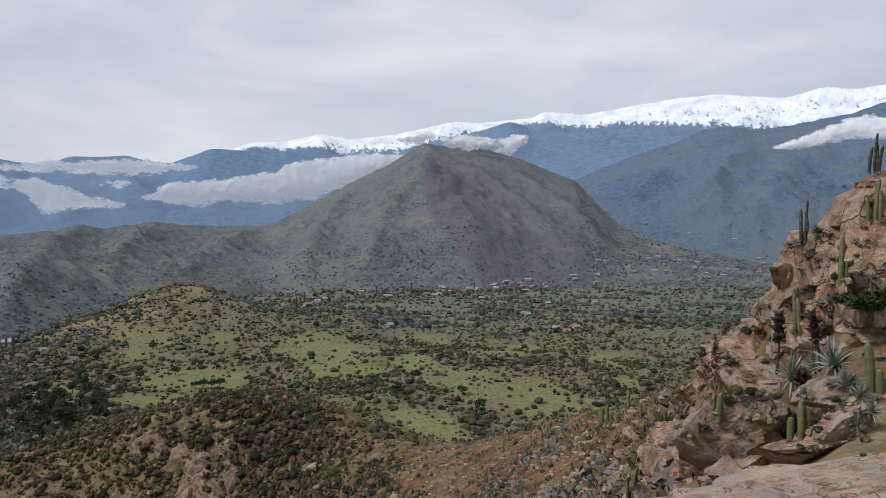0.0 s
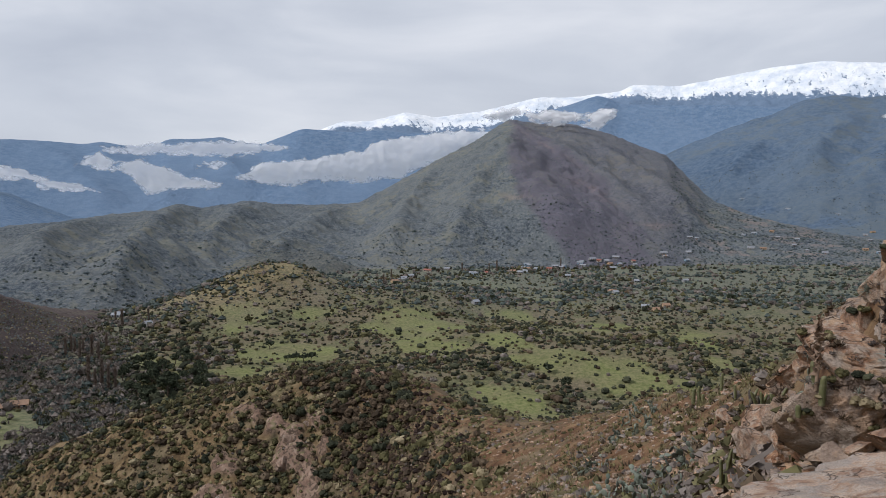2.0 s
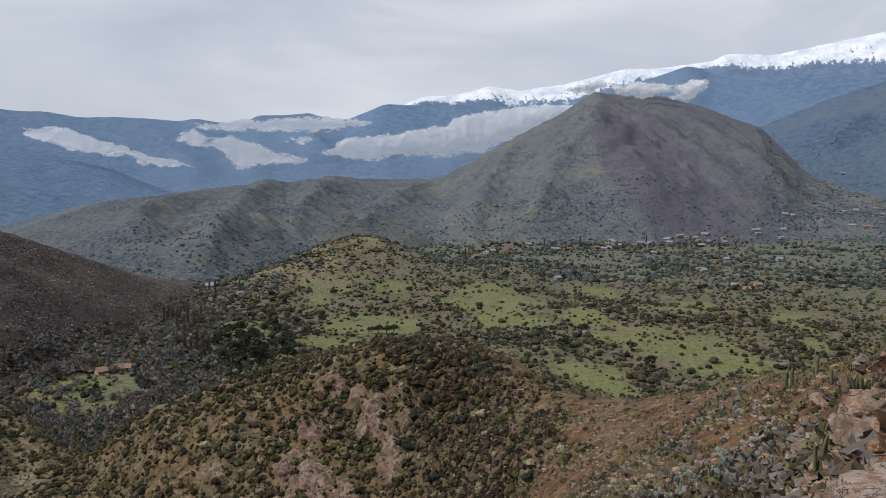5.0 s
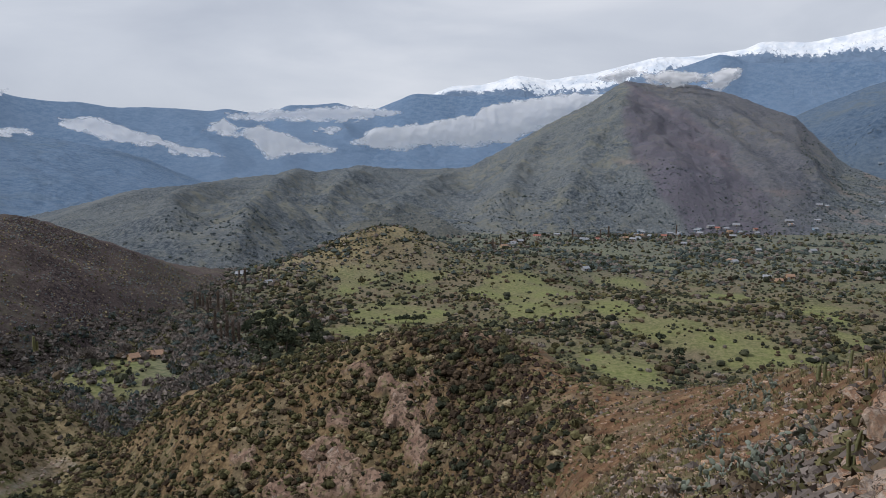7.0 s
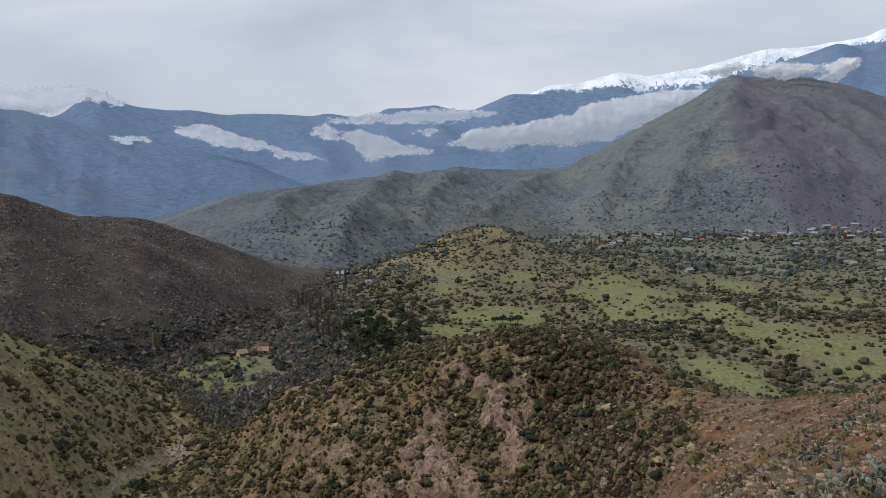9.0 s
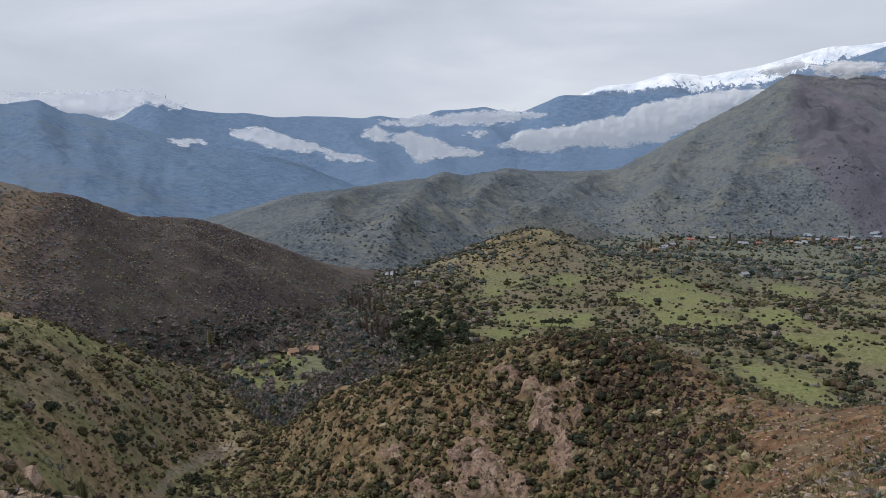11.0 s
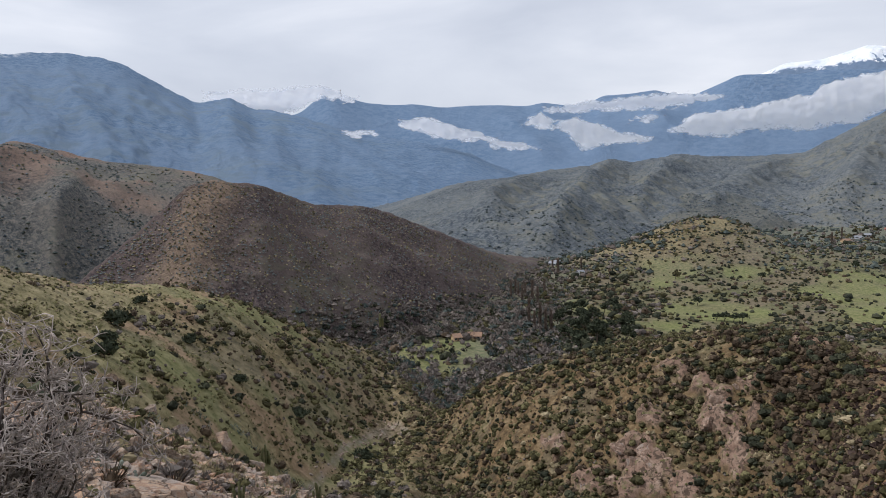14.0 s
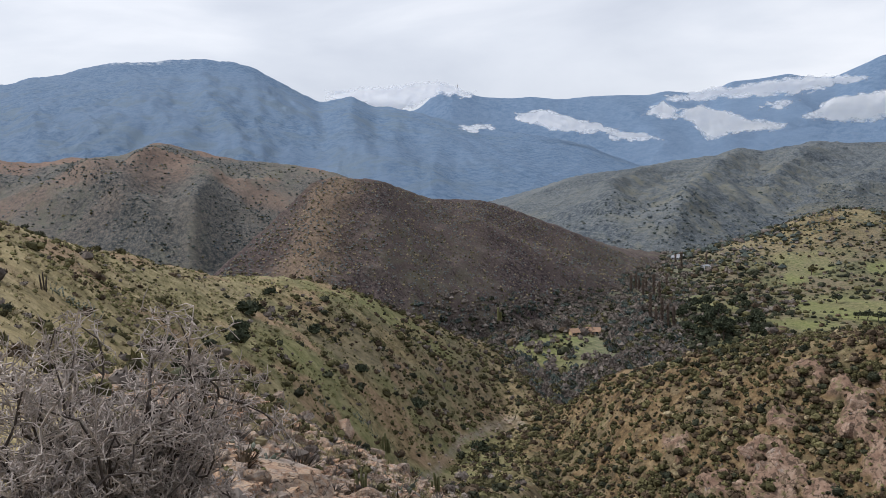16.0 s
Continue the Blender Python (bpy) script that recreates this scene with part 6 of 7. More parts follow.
def stand_on(az, el, fallback=12.0):
    """Distance and height of the first built surface seen from the path in a direction."""
    way = Vector((*polar(az, 1.0), math.tan(radians(el)))).normalized()
    hit, place, _, _, _, _ = scene.ray_cast(DEPS, Vector((0, 0, 0)), way, distance=300)
    if hit:
        return math.hypot(place.x, place.y), place.z
    return fallback, fallback * math.tan(radians(el))


bpy.context.view_layer.update()
DEPS = bpy.context.evaluated_depsgraph_get()


# ---------------------------------------------------------------- columnar cacti
def cactus_material(name, lo, hi):
    m = Mat(name, 0.7, 0.3)
    n = m.noise(14, 4, 0.6)
    c = m.ramp(m.noise(2.2, 4, 0.6), [(0.3, lo), (0.7, hi)])
    m.color(m.mix(m.grey(n, 0.5, 0.7), c, m.mix(0.5, c, (0.30, 0.27, 0.18))))
    return m.bump(n, 0.7, 0.01).m


CACTUS = cactus_material("green_cactus_skin", (0.075, 0.085, 0.035), (0.17, 0.165, 0.075))
CACTUS_DEAD = cactus_material("dead_dark_cactus", (0.025, 0.02, 0.018), (0.07, 0.055, 0.048))


def stem_mesh(h, w, lean, mat, arch=0.0, ribs=9):
    """A ribbed column with a rounded tip."""
    V, F, m = [], [], ribs * 2
    rings = [(-0.05, 0.8), (0.0, 0.9), (0.15, 1.0), (0.35, 1.02), (0.55, 1.0), (0.75, 0.98), (0.88, 0.92), (0.95, 0.75), (0.985, 0.45)]
    for t, rad in rings:
        ox, oy = lean[0] * t * t * h, lean[1] * t * t * h
        ox += arch * math.sin(t * 2.4) * h * 0.5
        for k in range(m):
            g = 2 * math.pi * k / m
            q = 0.5 * w * rad * (1.0 if k % 2 else 0.76) * (1 + 0.04 * math.sin(9 * t + k))
            V.append((ox + q * math.cos(g), oy + q * math.sin(g), t * h))
    top = len(V)
    V.append((lean[0] * h + arch * math.sin(2.4) * h * 0.5, lean[1] * h, h))
    quads = [(r * m + k, r * m + (k + 1) % m, (r + 1) * m + (k + 1) % m, (r + 1) * m + k) for r in range(len(rings) - 1) for k in range(m)]
    flat = [i for q in quads for i in q] + [i for k in range(m) for i in ((len(rings) - 1) * m + k, (len(rings) - 1) * m + (k + 1) % m, top)]
    return mesh_from("stem", V, flat, [4] * len(quads) + [3] * m, mat, True)


def cactus(az, el, w, h, stems, dead):
    r, z = stand_on(az, el)
    x, y = polar(az, r)
    wm, hm = radians(w) * r * 0.72, radians(h) * r
    ob = empty("columnar_cactus", pose(x, y, z - 0.04, 0, 0, az), ("dead dark columnar cactus" if dead else "green ribbed columnar cactus") + " among the rocks", "cactus", "columnar cacti")
    for k in range(stems):
        hh = hm * (1.0 if k == 0 else RNG.uniform(0.5, 0.95))
        off = 0 if k == 0 else (0.9 + 0.5 * (k // 2)) * wm * (1 if k % 2 else -1)
        part("stem", stem_mesh(hh, wm * RNG.uniform(0.85, 1.1), RNG.normal(scale=0.06, size=2), CACTUS_DEAD if dead else CACTUS), ob, m=Matrix.Translation((off, RNG.normal(scale=0.4) * wm, 0)))
    return ob


CACTI = [(-20.33, -13.62, 0.62, 2.95, 2, 0), (-26.13, -0.75, 0.28, 2.83, 3, 1), (-30.16, 3.84, 0.29, 2.62, 4, 1), (-30.31, 0.64, 0.42, 2.83, 3, 0), (-28.35, -3.80, 0.44, 3.46, 2, 0), (-25.65, -7.54, 0.46, 3.52, 2, 0), (-30.34, -11.01, 0.79, 3.68, 2, 0), (-26.17, -14.33, 0.68, 2.81, 3, 0), (-19.29, -14.63, 0.55, 0.87, 1, 0), (-26.30, -2.12, 0.35, 1.57, 2, 0), (-12.76, -14.74, 0.38, 1.42, 3, 0), (-14.29, -13.99, 0.37, 1.70, 1, 0), (-15.25, -14.05, 0.29, 1.01, 1, 0), (-14.73, -19.82, 0.37, 2.69, 3, 0), (-31.94, -0.65, 0.50, 3.34, 3, 0)]
CACT16 = [(76.95, -7.74, 0.17, 1.33, 3, 1), (56.03, -24.29, 0.31, 1.77, 4, 0), (49.90, -24.94, 0.32, 1.58, 3, 0), (53.61, -22.08, 0.27, 1.62, 4, 0), (44.75, -12.39, 0.27, 1.04, 2, 0)]
for row in CACTI:
    cactus(*row)
for row in CACT16:
    cactus(*row)

# the clump of thin arching stems beside the boulder
r0, _ = stand(-17.05, -16.29)
arched = empty("arching_cactus", pose(*polar(-17.05, r0), r0 * math.tan(radians(-16.4)), 0, 0, -17), "clump of thin brown arching cactus stems", "cactus")
for k in range(11):
    hh = radians(3.4) * r0 * RNG.uniform(0.55, 1.05)
    part("stem", stem_mesh(hh, 0.075 * RNG.uniform(0.8, 1.2), (RNG.uniform(-0.3, 0.3), RNG.uniform(-0.2, 0.2)), CACTUS_DEAD if k % 3 == 0 else CACTUS, arch=RNG.uniform(-0.25, 0.25), ribs=6), arched, m=Matrix.Translation((RNG.uniform(-0.3, 0.3), RNG.uniform(-0.2, 0.2), 0)))


# ---------------------------------------------------------------- spiny grey rosettes
def leaf_material(name, a, b):
    m = Mat(name, 0.6, 0.3)
    c = m.ramp(m.random(), [(0.0, a), (1.0, b)])
    m.color(m.mix(m.grey(m.noise(18, 3, 0.6), 0.4, 0.7), c, m.mix(0.5, c, b)))
    return m.m


ROSETTE = leaf_material("grey_green_rosette_leaf", (0.13, 0.150, 0.118), (0.27, 0.29, 0.245))
STALK = plain("dark_dry_stalk", (0.045, 0.032, 0.028), 0.9, 20)
STALK_PALE = plain("pale_dry_stalk", (0.24, 0.17, 0.12), 0.9, 20)


def rosette_leaf(bend):
    """A long leaf with a folded midrib, along +x, arching upwards and then over."""
    V, F, n = [], [], 7
    for k in range(n):
        t = k / (n - 1)
        wd = 0.046 * (1 - t) ** 0.7 * (1 if k else 0.8)
        xx, zz = t * (1 - 0.15 * bend * t), 0.35 * t - bend * t * t
        V += [(xx, -wd, zz + wd * 0.35), (xx, 0, zz), (xx, wd, zz + wd * 0.35)]
    for k in range(n - 1):
        for q in (0, 1):
            a = 3 * k + q
            F.append((a, a + 3, a + 4, a + 1))
    return quads_mesh("leaf", V, F, ROSETTE)


LEAVES = [rosette_leaf(b) for b in (0.05, 0.2, 0.4, 0.6)]


def rosette(az, el, w, h):
    r, z = stand_on(az, el - 0.22 * h)
    x, y = polar(az, r - 0.05)
    size = radians(w) * r * 0.44
    ob = empty("rosette_plant", pose(x, y, z, RNG.uniform(0, 25), RNG.uniform(-12, 12), az), "spiky grey-green rosette plant among the rocks", "plant", "rosette plants")
    n = 64 if w > 1.8 else 34
    for k in range(n):
        up = (k / n) ** 0.9
        part("leaf", LEAVES[min(3, int(4 * (1 - up)))], ob, m=pose(0, 0, 0.02, 0, -8 - 68 * up + RNG.normal(scale=6), k * 137.5 + RNG.normal(scale=8)) @ Matrix.Scale(size * RNG.uniform(0.75, 1.1), 4))
    return ob


PUYA = [(-28.13, -8.80, 5.14, 4.18), (-28.92, -10.24, 3.71, 3.38), (-25.42, -10.01, 5.03, 3.88), (-26.83, -9.31, 3.86, 3.46), (-26.14, -13.28, 2.31, 2.08), (-29.68, -10.91, 2.66, 2.60), (-30.46, -11.92, 2.62, 2.20), (-29.49, -12.97, 2.34, 1.84), (-27.69, -4.91, 2.24, 2.13), (-23.31, -5.82, 2.22, 2.00), (-28.43, 2.74, 1.01, 1.15), (-26.49, -2.70, 1.40, 1.57), (-22.91, -12.79, 1.50, 1.17), (-26.17, -11.29, 2.13, 1.91), (-19.80, -10.68, 1.17, 1.21)]
for row in PUYA:
    rosette(*row)
STALKS = [(-24.50, -7.93, 0.36, 4.73, 0), (-27.31, -7.72, 0.35, 4.23, 0), (-26.59, -11.25, 0.35, 3.43, 0), (-20.33, -10.23, 0.31, 5.22, 1)]
for az, el, w, h, pale in STALKS:
    r, z0 = stand_on(az, el - h / 2)
    hm = radians(h) * r
    ob = empty("flower_stalk", pose(*polar(az, r), z0 - 0.03, 0, RNG.uniform(-14, 4) if not pale else 1, az), "pale dry flower stalk rising from the rocks" if pale else "dark dried flower stalk of a rosette plant", "plant", "flower stalks")
    V, F = [], []
    tube(V, F, [(0, 0, 0), (0.01, 0, hm * 0.4), (0, 0.01, hm * 0.7), (0.02, 0, hm)], (0.018, 0.015, 0.012, 0.004))
    part("stalk", quads_mesh("stalk", V, F, STALK_PALE if pale else STALK), ob)
    v, f = leaf_tris(np.stack([RNG.normal(scale=0.012, size=150), RNG.normal(scale=0.012, size=150), hm * (RNG.uniform(0.25, 1, 150) if pale else RNG.uniform(0.5, 0.95, 150))], 1), rand_dirs(150, 0.4), 0.055 if not pale else 0.04)
    part("flower_head", mesh_from("flower_head", v, f, np.full(len(f), 3), STALK_PALE if pale else STALK), ob)


# ---------------------------------------------------------------- prickly pears
def pad_material():
    m = Mat("grey_green_pad", 0.65, 0.3)
    c = m.ramp(m.random(), [(0.0, (0.075, 0.095, 0.070)), (0.8, (0.19, 0.22, 0.175)), (1.0, (0.03, 0.03, 0.025))])
    n = m.noise(10, 4, 0.6)
    m.color(m.mix(m.grey(n, 0.45, 0.7), c, m.mix(0.4, c, (0.30, 0.28, 0.22))))
    return m.bump(n, 0.4, 0.01).m


PADMAT = pad_material()


def pad_mesh():
    V, F, n, rings = [(0, 0, -0.02)], [], 8, 5
    for k in range(1, rings):
        t = k / rings
        hz, wd = t, math.sin(math.pi * t) ** 0.65
        for q in range(n):
            g = 2 * math.pi * q / n
            V.append((0.40 * wd * math.cos(g) * (0.75 + 0.35 * t), 0.075 * wd * math.sin(g), hz))
    V.append((0, 0, 1.0))
    flat, sizes = [], []
    for q in range(n):
        flat += [0, 1 + (q + 1) % n, 1 + q]
        sizes.append(3)
    for k in range(rings - 2):
        for q in range(n):
            a, b = 1 + k * n + q, 1 + k * n + (q + 1) % n
            flat += [a, b, b + n, a + n]
            sizes.append(4)
    for q in range(n):
        a, b = 1 + (rings - 2) * n + q, 1 + (rings - 2) * n + (q + 1) % n
        flat += [a, b, len(V) - 1]
        sizes.append(3)
    return mesh_from("pad", V, flat, sizes, PADMAT, True)


PAD = pad_mesh()


def prickly_pear(az, el, w, h):
    """A low mound of flat pads growing out of one another."""
    r, p = stand(az, el - 0.4 * h)
    wm, hm = radians(w) * r, radians(h) * r
    ob = empty("prickly_pear", pose(*polar(az, r), at_ground(*polar(az, r))[0] - 0.03, 0, 0, az), "grey-green prickly pear clump on the slope", "cactus", "prickly pears")
    size = min(0.26, max(0.15, hm * 0.4))
    n0 = max(4, int(wm * 7))
    for k in range(n0):
        base = Vector((RNG.uniform(-0.45, 0.45) * wm, RNG.uniform(-0.3, 0.3) * wm, 0))
        rise = at_ground(*(Vector(polar(az, r)) + Vector(polar(az - 90, base.x)) + Vector(polar(az, base.y))))[0] - at_ground(*polar(az, r))[0]
        base.z = rise - 0.02
        m = Matrix.Translation(base) @ pose(0, 0, 0, RNG.normal(scale=18), RNG.normal(scale=22), RNG.uniform(0, 180)) @ Matrix.Scale(size * RNG.uniform(0.8, 1.15), 4)
        part("pad", PAD, ob, m=m)
        for g in range(min(4, 1 + int(hm / size))):
            m = m @ Matrix.Translation((RNG.uniform(-0.2, 0.2), 0, 0.88)) @ pose(0, 0, 0, RNG.normal(scale=22), RNG.normal(scale=32), RNG.uniform(-80, 80)) @ Matrix.Scale(RNG.uniform(0.82, 1.0), 4)
            part("pad", PAD, ob, m=m)
    return ob


PEARS0 = [(-10.50, -18.98, 5.99, 3.54), (-7.86, -15.91, 1.74, 1.23), (-8.94, -15.66, 1.55, 1.23), (-4.85, -19.66, 2.64, 1.58), (-16.68, -14.34, 1.62, 1.60), (-19.46, -13.11, 1.57, 1.19)]
PEARS7 = [(-6.87, -21.15, 5.10, 2.28), (-3.93, -23.06, 2.86, 1.90), (-10.33, -21.01, 4.47, 3.34), (-8.95, -16.42, 1.88, 1.16), (-7.07, -17.31, 1.94, 1.10)]
PEARS16 = [(65.30, -20.17, 2.07, 1.58), (63.72, -21.39, 1.69, 1.18), (53.06, -24.14, 1.82, 1.99), (58.43, -17.53, 2.18, 1.66), (61.08, -18.08, 2.14, 1.43), (55.03, -19.71, 2.23, 1.24), (51.85, -23.02, 2.27, 1.21), (75.54, -8.11, 2.08, 1.55), (74.23, -9.26, 1.78, 1.56)]
for row in PEARS0 + PEARS7 + PEARS16:
    prickly_pear(*row)

# ---------------------------------------------------------------- leafless grey shrubs beside the path
TWIG_TIP = plain("pale_lichen_twigs", (0.37, 0.322, 0.292), 0.9, 9, 0.6)
TWIG_DARK = plain("dark_twig_bark", (0.06, 0.048, 0.042), 0.9, 30, 0.4)


def bare_shrub(az, el, w, h, stems, seed):
    """Crooked stems that fork again and again into pale twigs."""
    rs = np.random.RandomState(seed)
    r, p = stand(az, el)
    wm, hm = radians(w) * r, radians(h) * r
    ob = empty("leafless_shrub", pose(*polar(az, r), at_ground(*polar(az, r))[0] - 0.05), "leafless grey shrub with tangled pale twigs", "shrub", "leafless shrubs")
    VB, FB, VT, FT = [], [], [], []

    def grow(p0, d, length, rad, level):
        pts, q, dd = [p0], p0, d
        for k in range(3 if level < 3 else 2):
            dd = dd + rs.normal(scale=(0.22, 0.42, 0.6, 0.7)[level], size=3)
            dd[2] += 0.05
            dd /= np.linalg.norm(dd)
            q = q + dd * length / (3 if level < 3 else 2)
            pts.append(q)
        V, F = (VB, FB) if level < 2 else (VT, FT)
        tube(V, F, pts, [rad, rad * 0.85, rad * 0.7, rad * 0.5][:len(pts)], 5 if level < 2 else 3)
        if level == 3:
            return
        for k in range((7, 8, 8)[level]):
            c = pts[1 + (k + level) % 3]
            nd = dd * 0.6 + rs.normal(scale=0.62, size=3)
            nd[2] += 0.12
            grow(c, nd / np.linalg.norm(nd), length * rs.uniform(0.32, 0.52), rad * 0.70, level + 1)
    for k in range(stems):
        g = rs.uniform(0, 2 * math.pi)
        d = np.array([math.cos(g) * wm * 0.5, math.sin(g) * wm * 0.5, hm * 0.8]) * rs.uniform(0.55, 1.0)
        grow(np.array([math.cos(g), math.sin(g), 0]) * 0.12 * wm, d / np.linalg.norm(d), np.linalg.norm(d) * 0.80, 0.0175, 0)
    part("framework", quads_mesh("framework", VB, FB, TWIG_DARK), ob)
    part("crown", quads_mesh("crown", VT, FT, TWIG_TIP), ob, "pale lichen-grey twigs")
    return ob


for k, row in enumerate([(74.6, -25.0, 14.5, 18.5, 30), (82.0, -24.5, 14.0, 15.0, 12), (67.2, -27.0, 7.0, 6.0, 6)]):
    bare_shrub(*row, 70 + k)

# ---------------------------------------------------------------- mast on the far ridge
mast_p = (*polar(46.55, 3895), 3895 * math.tan(radians(5.1)))
V, F = [], []
tube(V, F, [(0, 0, -20), (0, 0, 12), (0, 0, 26)], (1.2, 0.9, 0.4), 6)
mast = empty("radio_mast", Matrix.Translation(mast_p), "thin grey radio mast on the far ridge", "mast")
part("pole", quads_mesh("pole", V, F, STALK), mast)
part("panel", box_mesh("panel", 4, 1.2, 5, STALK_PALE), mast, m=Matrix.Translation((0, 0, 14)))


# ---------------------------------------------------------------- low cloud along the far slopes
def fog_material(seed):
    m = Mat("low_cloud", 1.0, 0.0)
    mp = m.node("ShaderNodeMapping")
    mp.inputs["Scale"].default_value = (1, 1, 1.7)
    mp.inputs["Location"].default_value = (seed * 31.0, seed * 17.0, 0)
    m.link(m.coord(), mp.inputs["Vector"])
    big, small = m.noise(0.012, 7, 0.6, 0.5, mp.outputs[0]), m.noise(0.05, 6, 0.65, 0.4, mp.outputs[0])
    ragged = m.math("ADD", m.math("MULTIPLY", m.math("SUBTRACT", big, 0.5), 4.6), m.math("MULTIPLY", m.math("SUBTRACT", small, 0.5), 2.0))
    dens = m.math("ADD", m.attr("dens"), ragged)
    alpha = m.math("MULTIPLY", m.grey(dens, -0.1, 1.25), 0.93)
    tr = m.nt.nodes.new("ShaderNodeBsdfTransparent")
    tone = m.mix(m.grey(big, 0.35, 0.65), (0.90, 0.91, 0.94), (0.98, 0.98, 0.98))
    df, tl = m.node("ShaderNodeBsdfDiffuse"), m.node("ShaderNodeBsdfTranslucent")
    m.link(tone, df.inputs["Color"])
    m.link(tone, tl.inputs["Color"])
    both = m.nt.nodes.new("ShaderNodeMixShader")
    both.inputs[0].default_value = 0.45
    m.link(df.outputs[0], both.inputs[1])
    m.link(tl.outputs[0], both.inputs[2])
    mix = m.nt.nodes.new("ShaderNodeMixShader")
    m.link(alpha, mix.inputs[0])
    m.link(tr.outputs[0], mix.inputs[1])
    m.link(both.outputs[0], mix.inputs[2])
    m.link(mix.outputs[0], m.nt.nodes["Material Output"].inputs["Surface"])
    return m.m


FOG = [fog_material(k) for k in range(2)]


def fog_bank(under, over, r):
    """A bank of cloud between its underside and its top, each a row of azimuth and elevation; two billowing layers."""
    (A, E), (B, T) = (np.array(sorted(c)).T for c in (under, over))
    ob = empty("cloud_bank", pose(*polar(A.mean(), r), r * math.tan(radians(E.mean()))), "white low cloud drifting before the haze-blue mountains", "cloud", "low clouds")
    org = np.array(ob.matrix_basis.translation)
    a0, a1 = A[0] - 0.6, A[-1] + 0.6
    n, k2 = max(24, int((a1 - a0) * 8)), 25
    a = np.linspace(a0, a1, n)
    lo, hi = np.interp(a, A, E)[:, None], np.interp(a, B, T)[:, None]
    v = np.linspace(0, 1, k2)[None, :]
    el = lo - 0.3 + (hi - lo + 0.6) * v
    az = np.broadcast_to(a[:, None], el.shape)
    inside = np.minimum(np.minimum((el - lo) / 0.22, (hi - el) / 0.16), np.minimum(az - A[0], A[-1] - az) / 0.5)
    for k in range(2):
        rr = r + 40 * k - 9 * np.sin(math.pi * v) + 5 * fbm(az * 1.4, el * 1.4, 3, 15 + k)
        x, y = polar(az, rr)
        z = rr * np.tan(np.radians(el))
        dens = np.clip(inside, -3, 2.2) + 0.35 + 1.5 * fbm(az * 1.3 + r * 0.01, el * 2.6, 4, 6 + k)
        g = grid_object("cloud_layer", x - org[0], y - org[1], z - org[2], FOG[k], {"dens": dens})
        g.parent = ob
    return ob


fog_bank([(21.7, 1.57), (20.3, 1.27), (18.3, 1.18), (16.4, 1.51), (14.3, 1.50), (11.8, 1.54), (9.7, 1.87), (7.2, 2.98), (3.7, 4.54), (1.1, 5.01)],
         [(21.7, 1.86), (20.3, 2.70), (18.3, 2.88), (16.3, 3.10), (14.7, 3.47), (12.7, 3.69), (12.0, 4.38), (9.7, 4.73), (7.2, 5.04), (1.1, 5.52)], 3000)
fog_bank([(30.3, 2.11), (29.3, 1.50), (28.3, 0.54), (26.4, 0.81), (23.5, 0.90)],
         [(30.3, 2.40), (28.8, 2.87), (27.6, 2.47), (26.0, 1.82), (23.4, 1.16)], 2950)
fog_bank([(32.5, 2.57), (31.3, 2.10), (30.4, 2.28)],
         [(32.5, 2.90), (31.4, 3.28), (30.4, 2.61)], 2960)
fog_bank([(30.9, 3.42), (28.4, 3.21), (25.9, 3.33), (23.0, 3.19), (20.9, 3.55), (18.4, 3.78)],
         [(30.8, 3.62), (29.2, 3.86), (25.9, 4.04), (23.0, 4.33), (20.9, 4.23), (18.4, 3.95)], 3300)
fog_bank([(24.4, 2.47), (22.9, 2.44)],
         [(24.4, 2.68), (22.9, 2.77)], 3200)
fog_bank([(41.8, 2.62), (40.0, 1.89), (38.6, 1.52), (36.7, 1.34), (35.0, 1.20)],
         [(41.8, 2.96), (40.3, 3.27), (39.2, 2.99), (37.8, 2.44), (36.3, 2.03), (35.0, 1.48)], 2900)
fog_bank([(35.2, 0.92), (33.7, 0.64), (31.7, 0.61)],
         [(35.1, 1.40), (33.7, 1.25), (31.7, 0.82)], 2900)
fog_bank([(46.5, 1.95), (44.2, 2.00)],
         [(46.5, 2.35), (45.1, 2.39), (44.2, 2.22)], 2850)
fog_bank([(56.0, 4.64), (53.5, 4.13), (51.3, 3.66), (49.6, 4.05), (48.0, 4.82), (45.7, 4.46)],
         [(55.9, 5.22), (53.0, 5.45), (51.2, 5.51), (49.5, 5.69), (48.0, 5.78), (45.7, 4.71)], 3500)
fog_bank([(-24.3, 5.41), (-25.8, 5.43), (-27.5, 5.83), (-28.5, 5.97), (-31.2, 5.84), (-34.8, 5.64)],
         [(-24.3, 5.56), (-26.5, 6.45), (-28.2, 7.12), (-29.5, 7.41), (-31.1, 7.20), (-34.8, 7.23)], 1900)
fog_bank([(3.1, 6.27), (2.0, 6.11), (0.5, 6.47)],
         [(3.1, 6.49), (2.0, 6.89), (0.5, 6.82)], 1900)
fog_bank([(0.0, 6.09), (-2.0, 5.72), (-4.1, 5.98)],
         [(0.0, 6.56), (-1.9, 6.75), (-4.1, 6.50)], 1640)
fog_bank([(-4.3, 5.56), (-5.2, 5.38), (-6.3, 6.24)],
         [(-4.3, 6.33), (-5.2, 6.75), (-6.3, 6.75)], 1900)


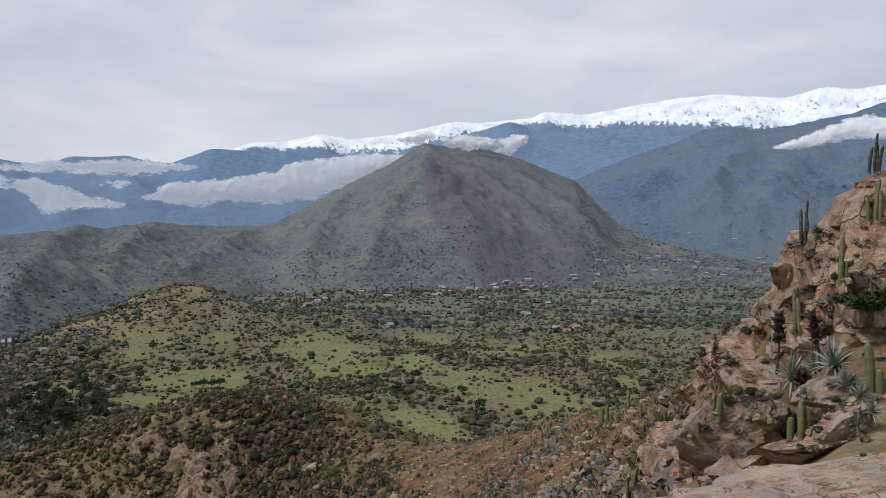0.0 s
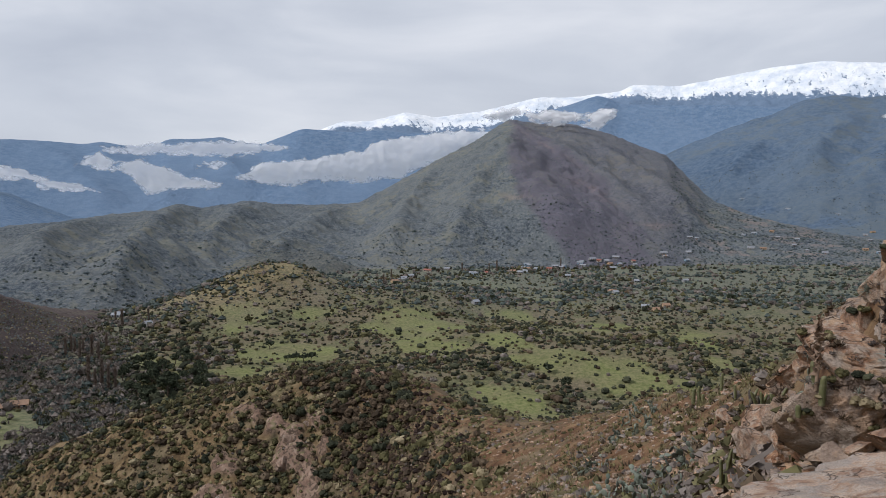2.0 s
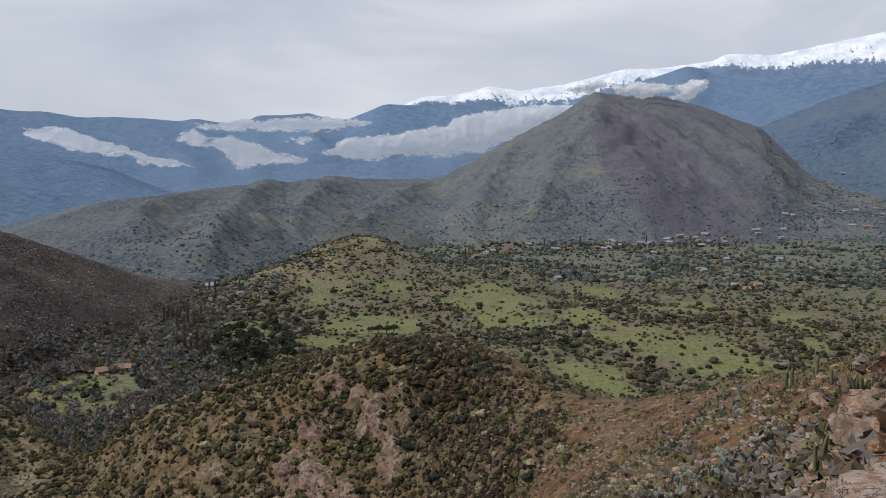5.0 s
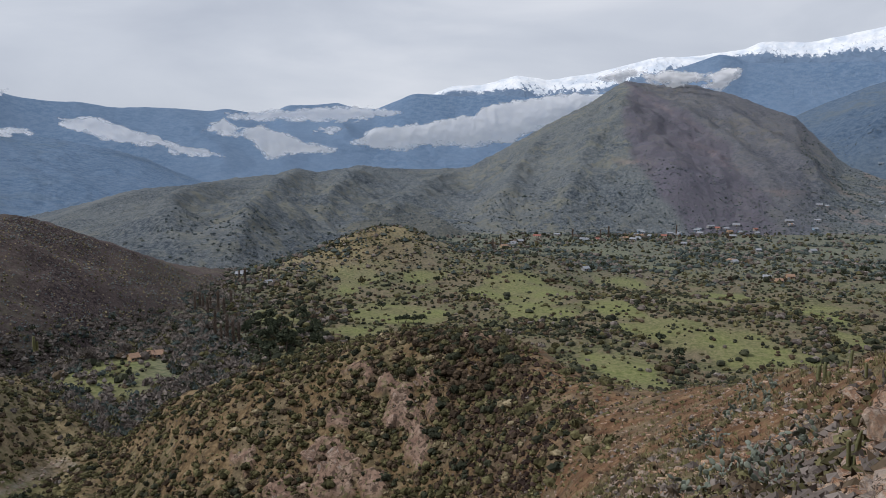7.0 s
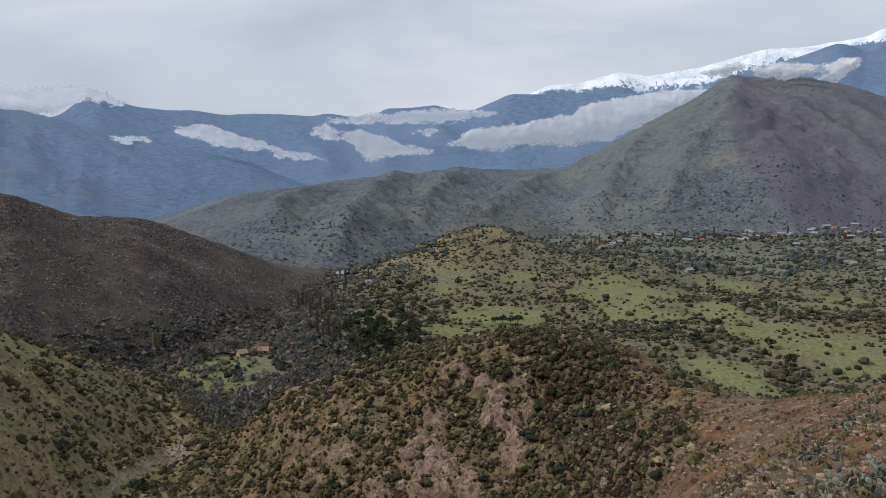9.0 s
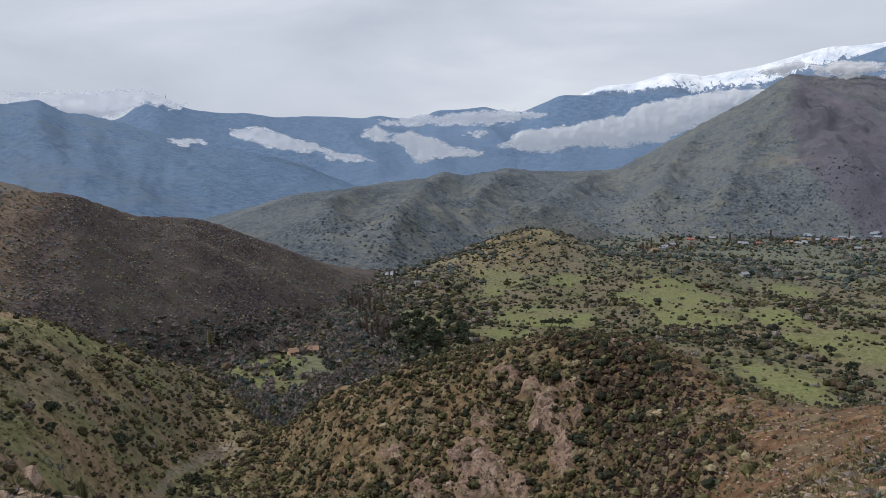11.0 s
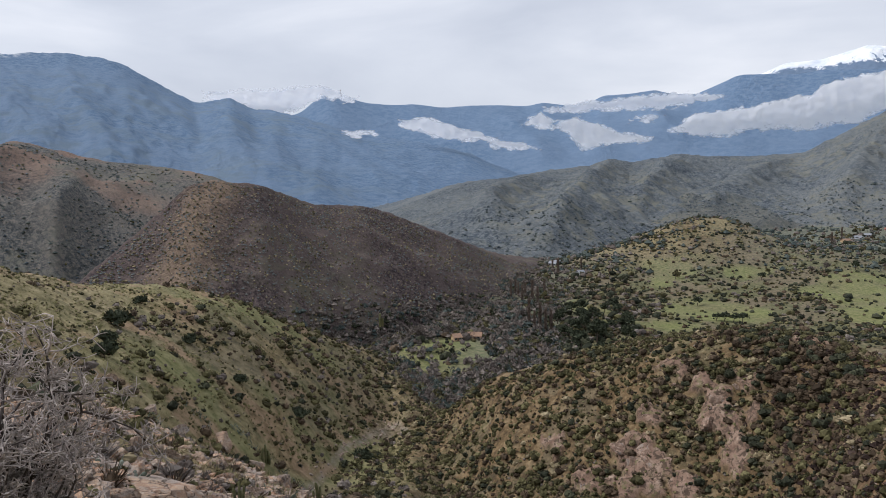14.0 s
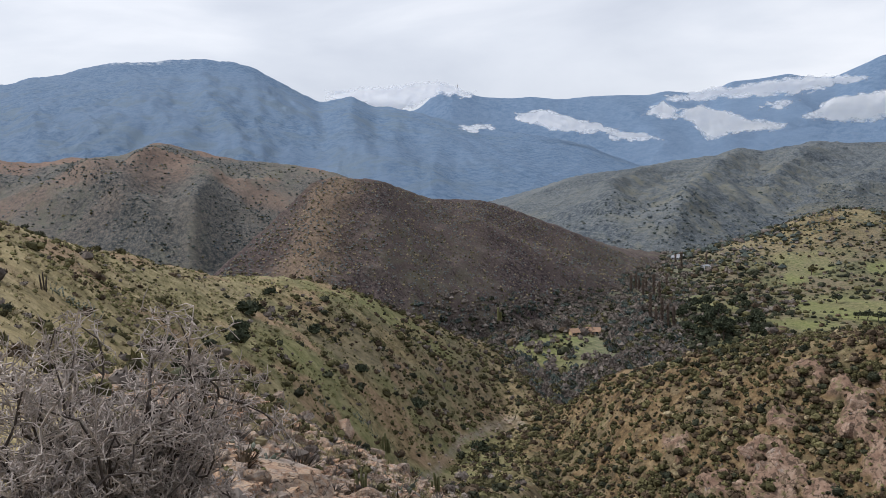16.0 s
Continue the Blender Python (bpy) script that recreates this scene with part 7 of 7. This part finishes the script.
# ---------------------------------------------------------------- small growth in the crevices of the outcrop
spots = [(a, e, *stand_on(a, e, 999.0)) for a, e in zip(RNG.uniform(-31, -15, 300), RNG.uniform(-15.5, 1.5, 300))]
spots = [q for q in spots if 4.6 < q[2] < 40]
sx, sy = np.array([polar(q[0], q[2]) for q in spots]).T
sz = np.array([q[3] for q in spots])
half = len(sx) * 2 // 3
far = np.clip(np.hypot(sx, sy) / 11, 0.4, 1)
scatter("crevice_twigs", T_TWIG, sx[:half], sy[:half], sz[:half], RNG.uniform(0.06, 0.18, half) * far[:half], [TWIG_GREY, LEAF_BROWN], [0.6, 0.4], "dry twiggy growth in the rock crevices", "shrubs")
scatter("crevice_shrubs", T_BUSH, sx[half:], sy[half:], sz[half:], RNG.uniform(0.05, 0.14, len(sx) - half) * far[half:], [LEAF_OLIVE, LEAF_DARK, GRASS_TAN], [0.45, 0.25, 0.3], "small green plants in the rock crevices", "shrubs")
r1, z1 = stand_on(-30.2, -5.6)
v, f = lump(8, 900, 0.9, 0.7, 0.24, 0.13)
bush = empty("green_bush", pose(*polar(-30.2, r1), z1), "bright green leafy bush between the boulders", "shrub")
part("crown", tris_mesh("crown", v * np.array([0.36, 0.3, 0.26]), f, foliage("fresh_green_leaves", (0.014, 0.022, 0.009), (0.034, 0.050, 0.019), (0.066, 0.088, 0.036))), bush)
V, F = [], []
tube(V, F, [(0, 0, -0.1), (0.02, 0, 0.12), (0, 0.03, 0.28)], (0.03, 0.02, 0.01), 5)
part("stem", quads_mesh("stem", V, F, BARK), bush)

# ---------------------------------------------------------------- trees round the houses
hx, hy, hz = np.array([ray_place(az, el) for az, el, *_ in HOUSES + HOUSES2]).T
hx, hy = (np.repeat(q, 16) + RNG.normal(scale=19, size=16 * len(hz)) for q in (hx, hy))
hz = np.repeat(hz, 16)
low = np.abs(at_ground(hx, hy) - hz) < 6
hx, hy = hx[low], hy[low]
scatter("village_trees", T_TREE, hx, hy, at_ground(hx, hy), RNG.uniform(1.2, 3.6, len(hx)), [LEAF_DARK, LEAF_OLIVE, TWIG_GREY, LEAF_BROWN], [0.4, 0.2, 0.25, 0.15], "garden trees round the village houses", "trees", tall=1.25)
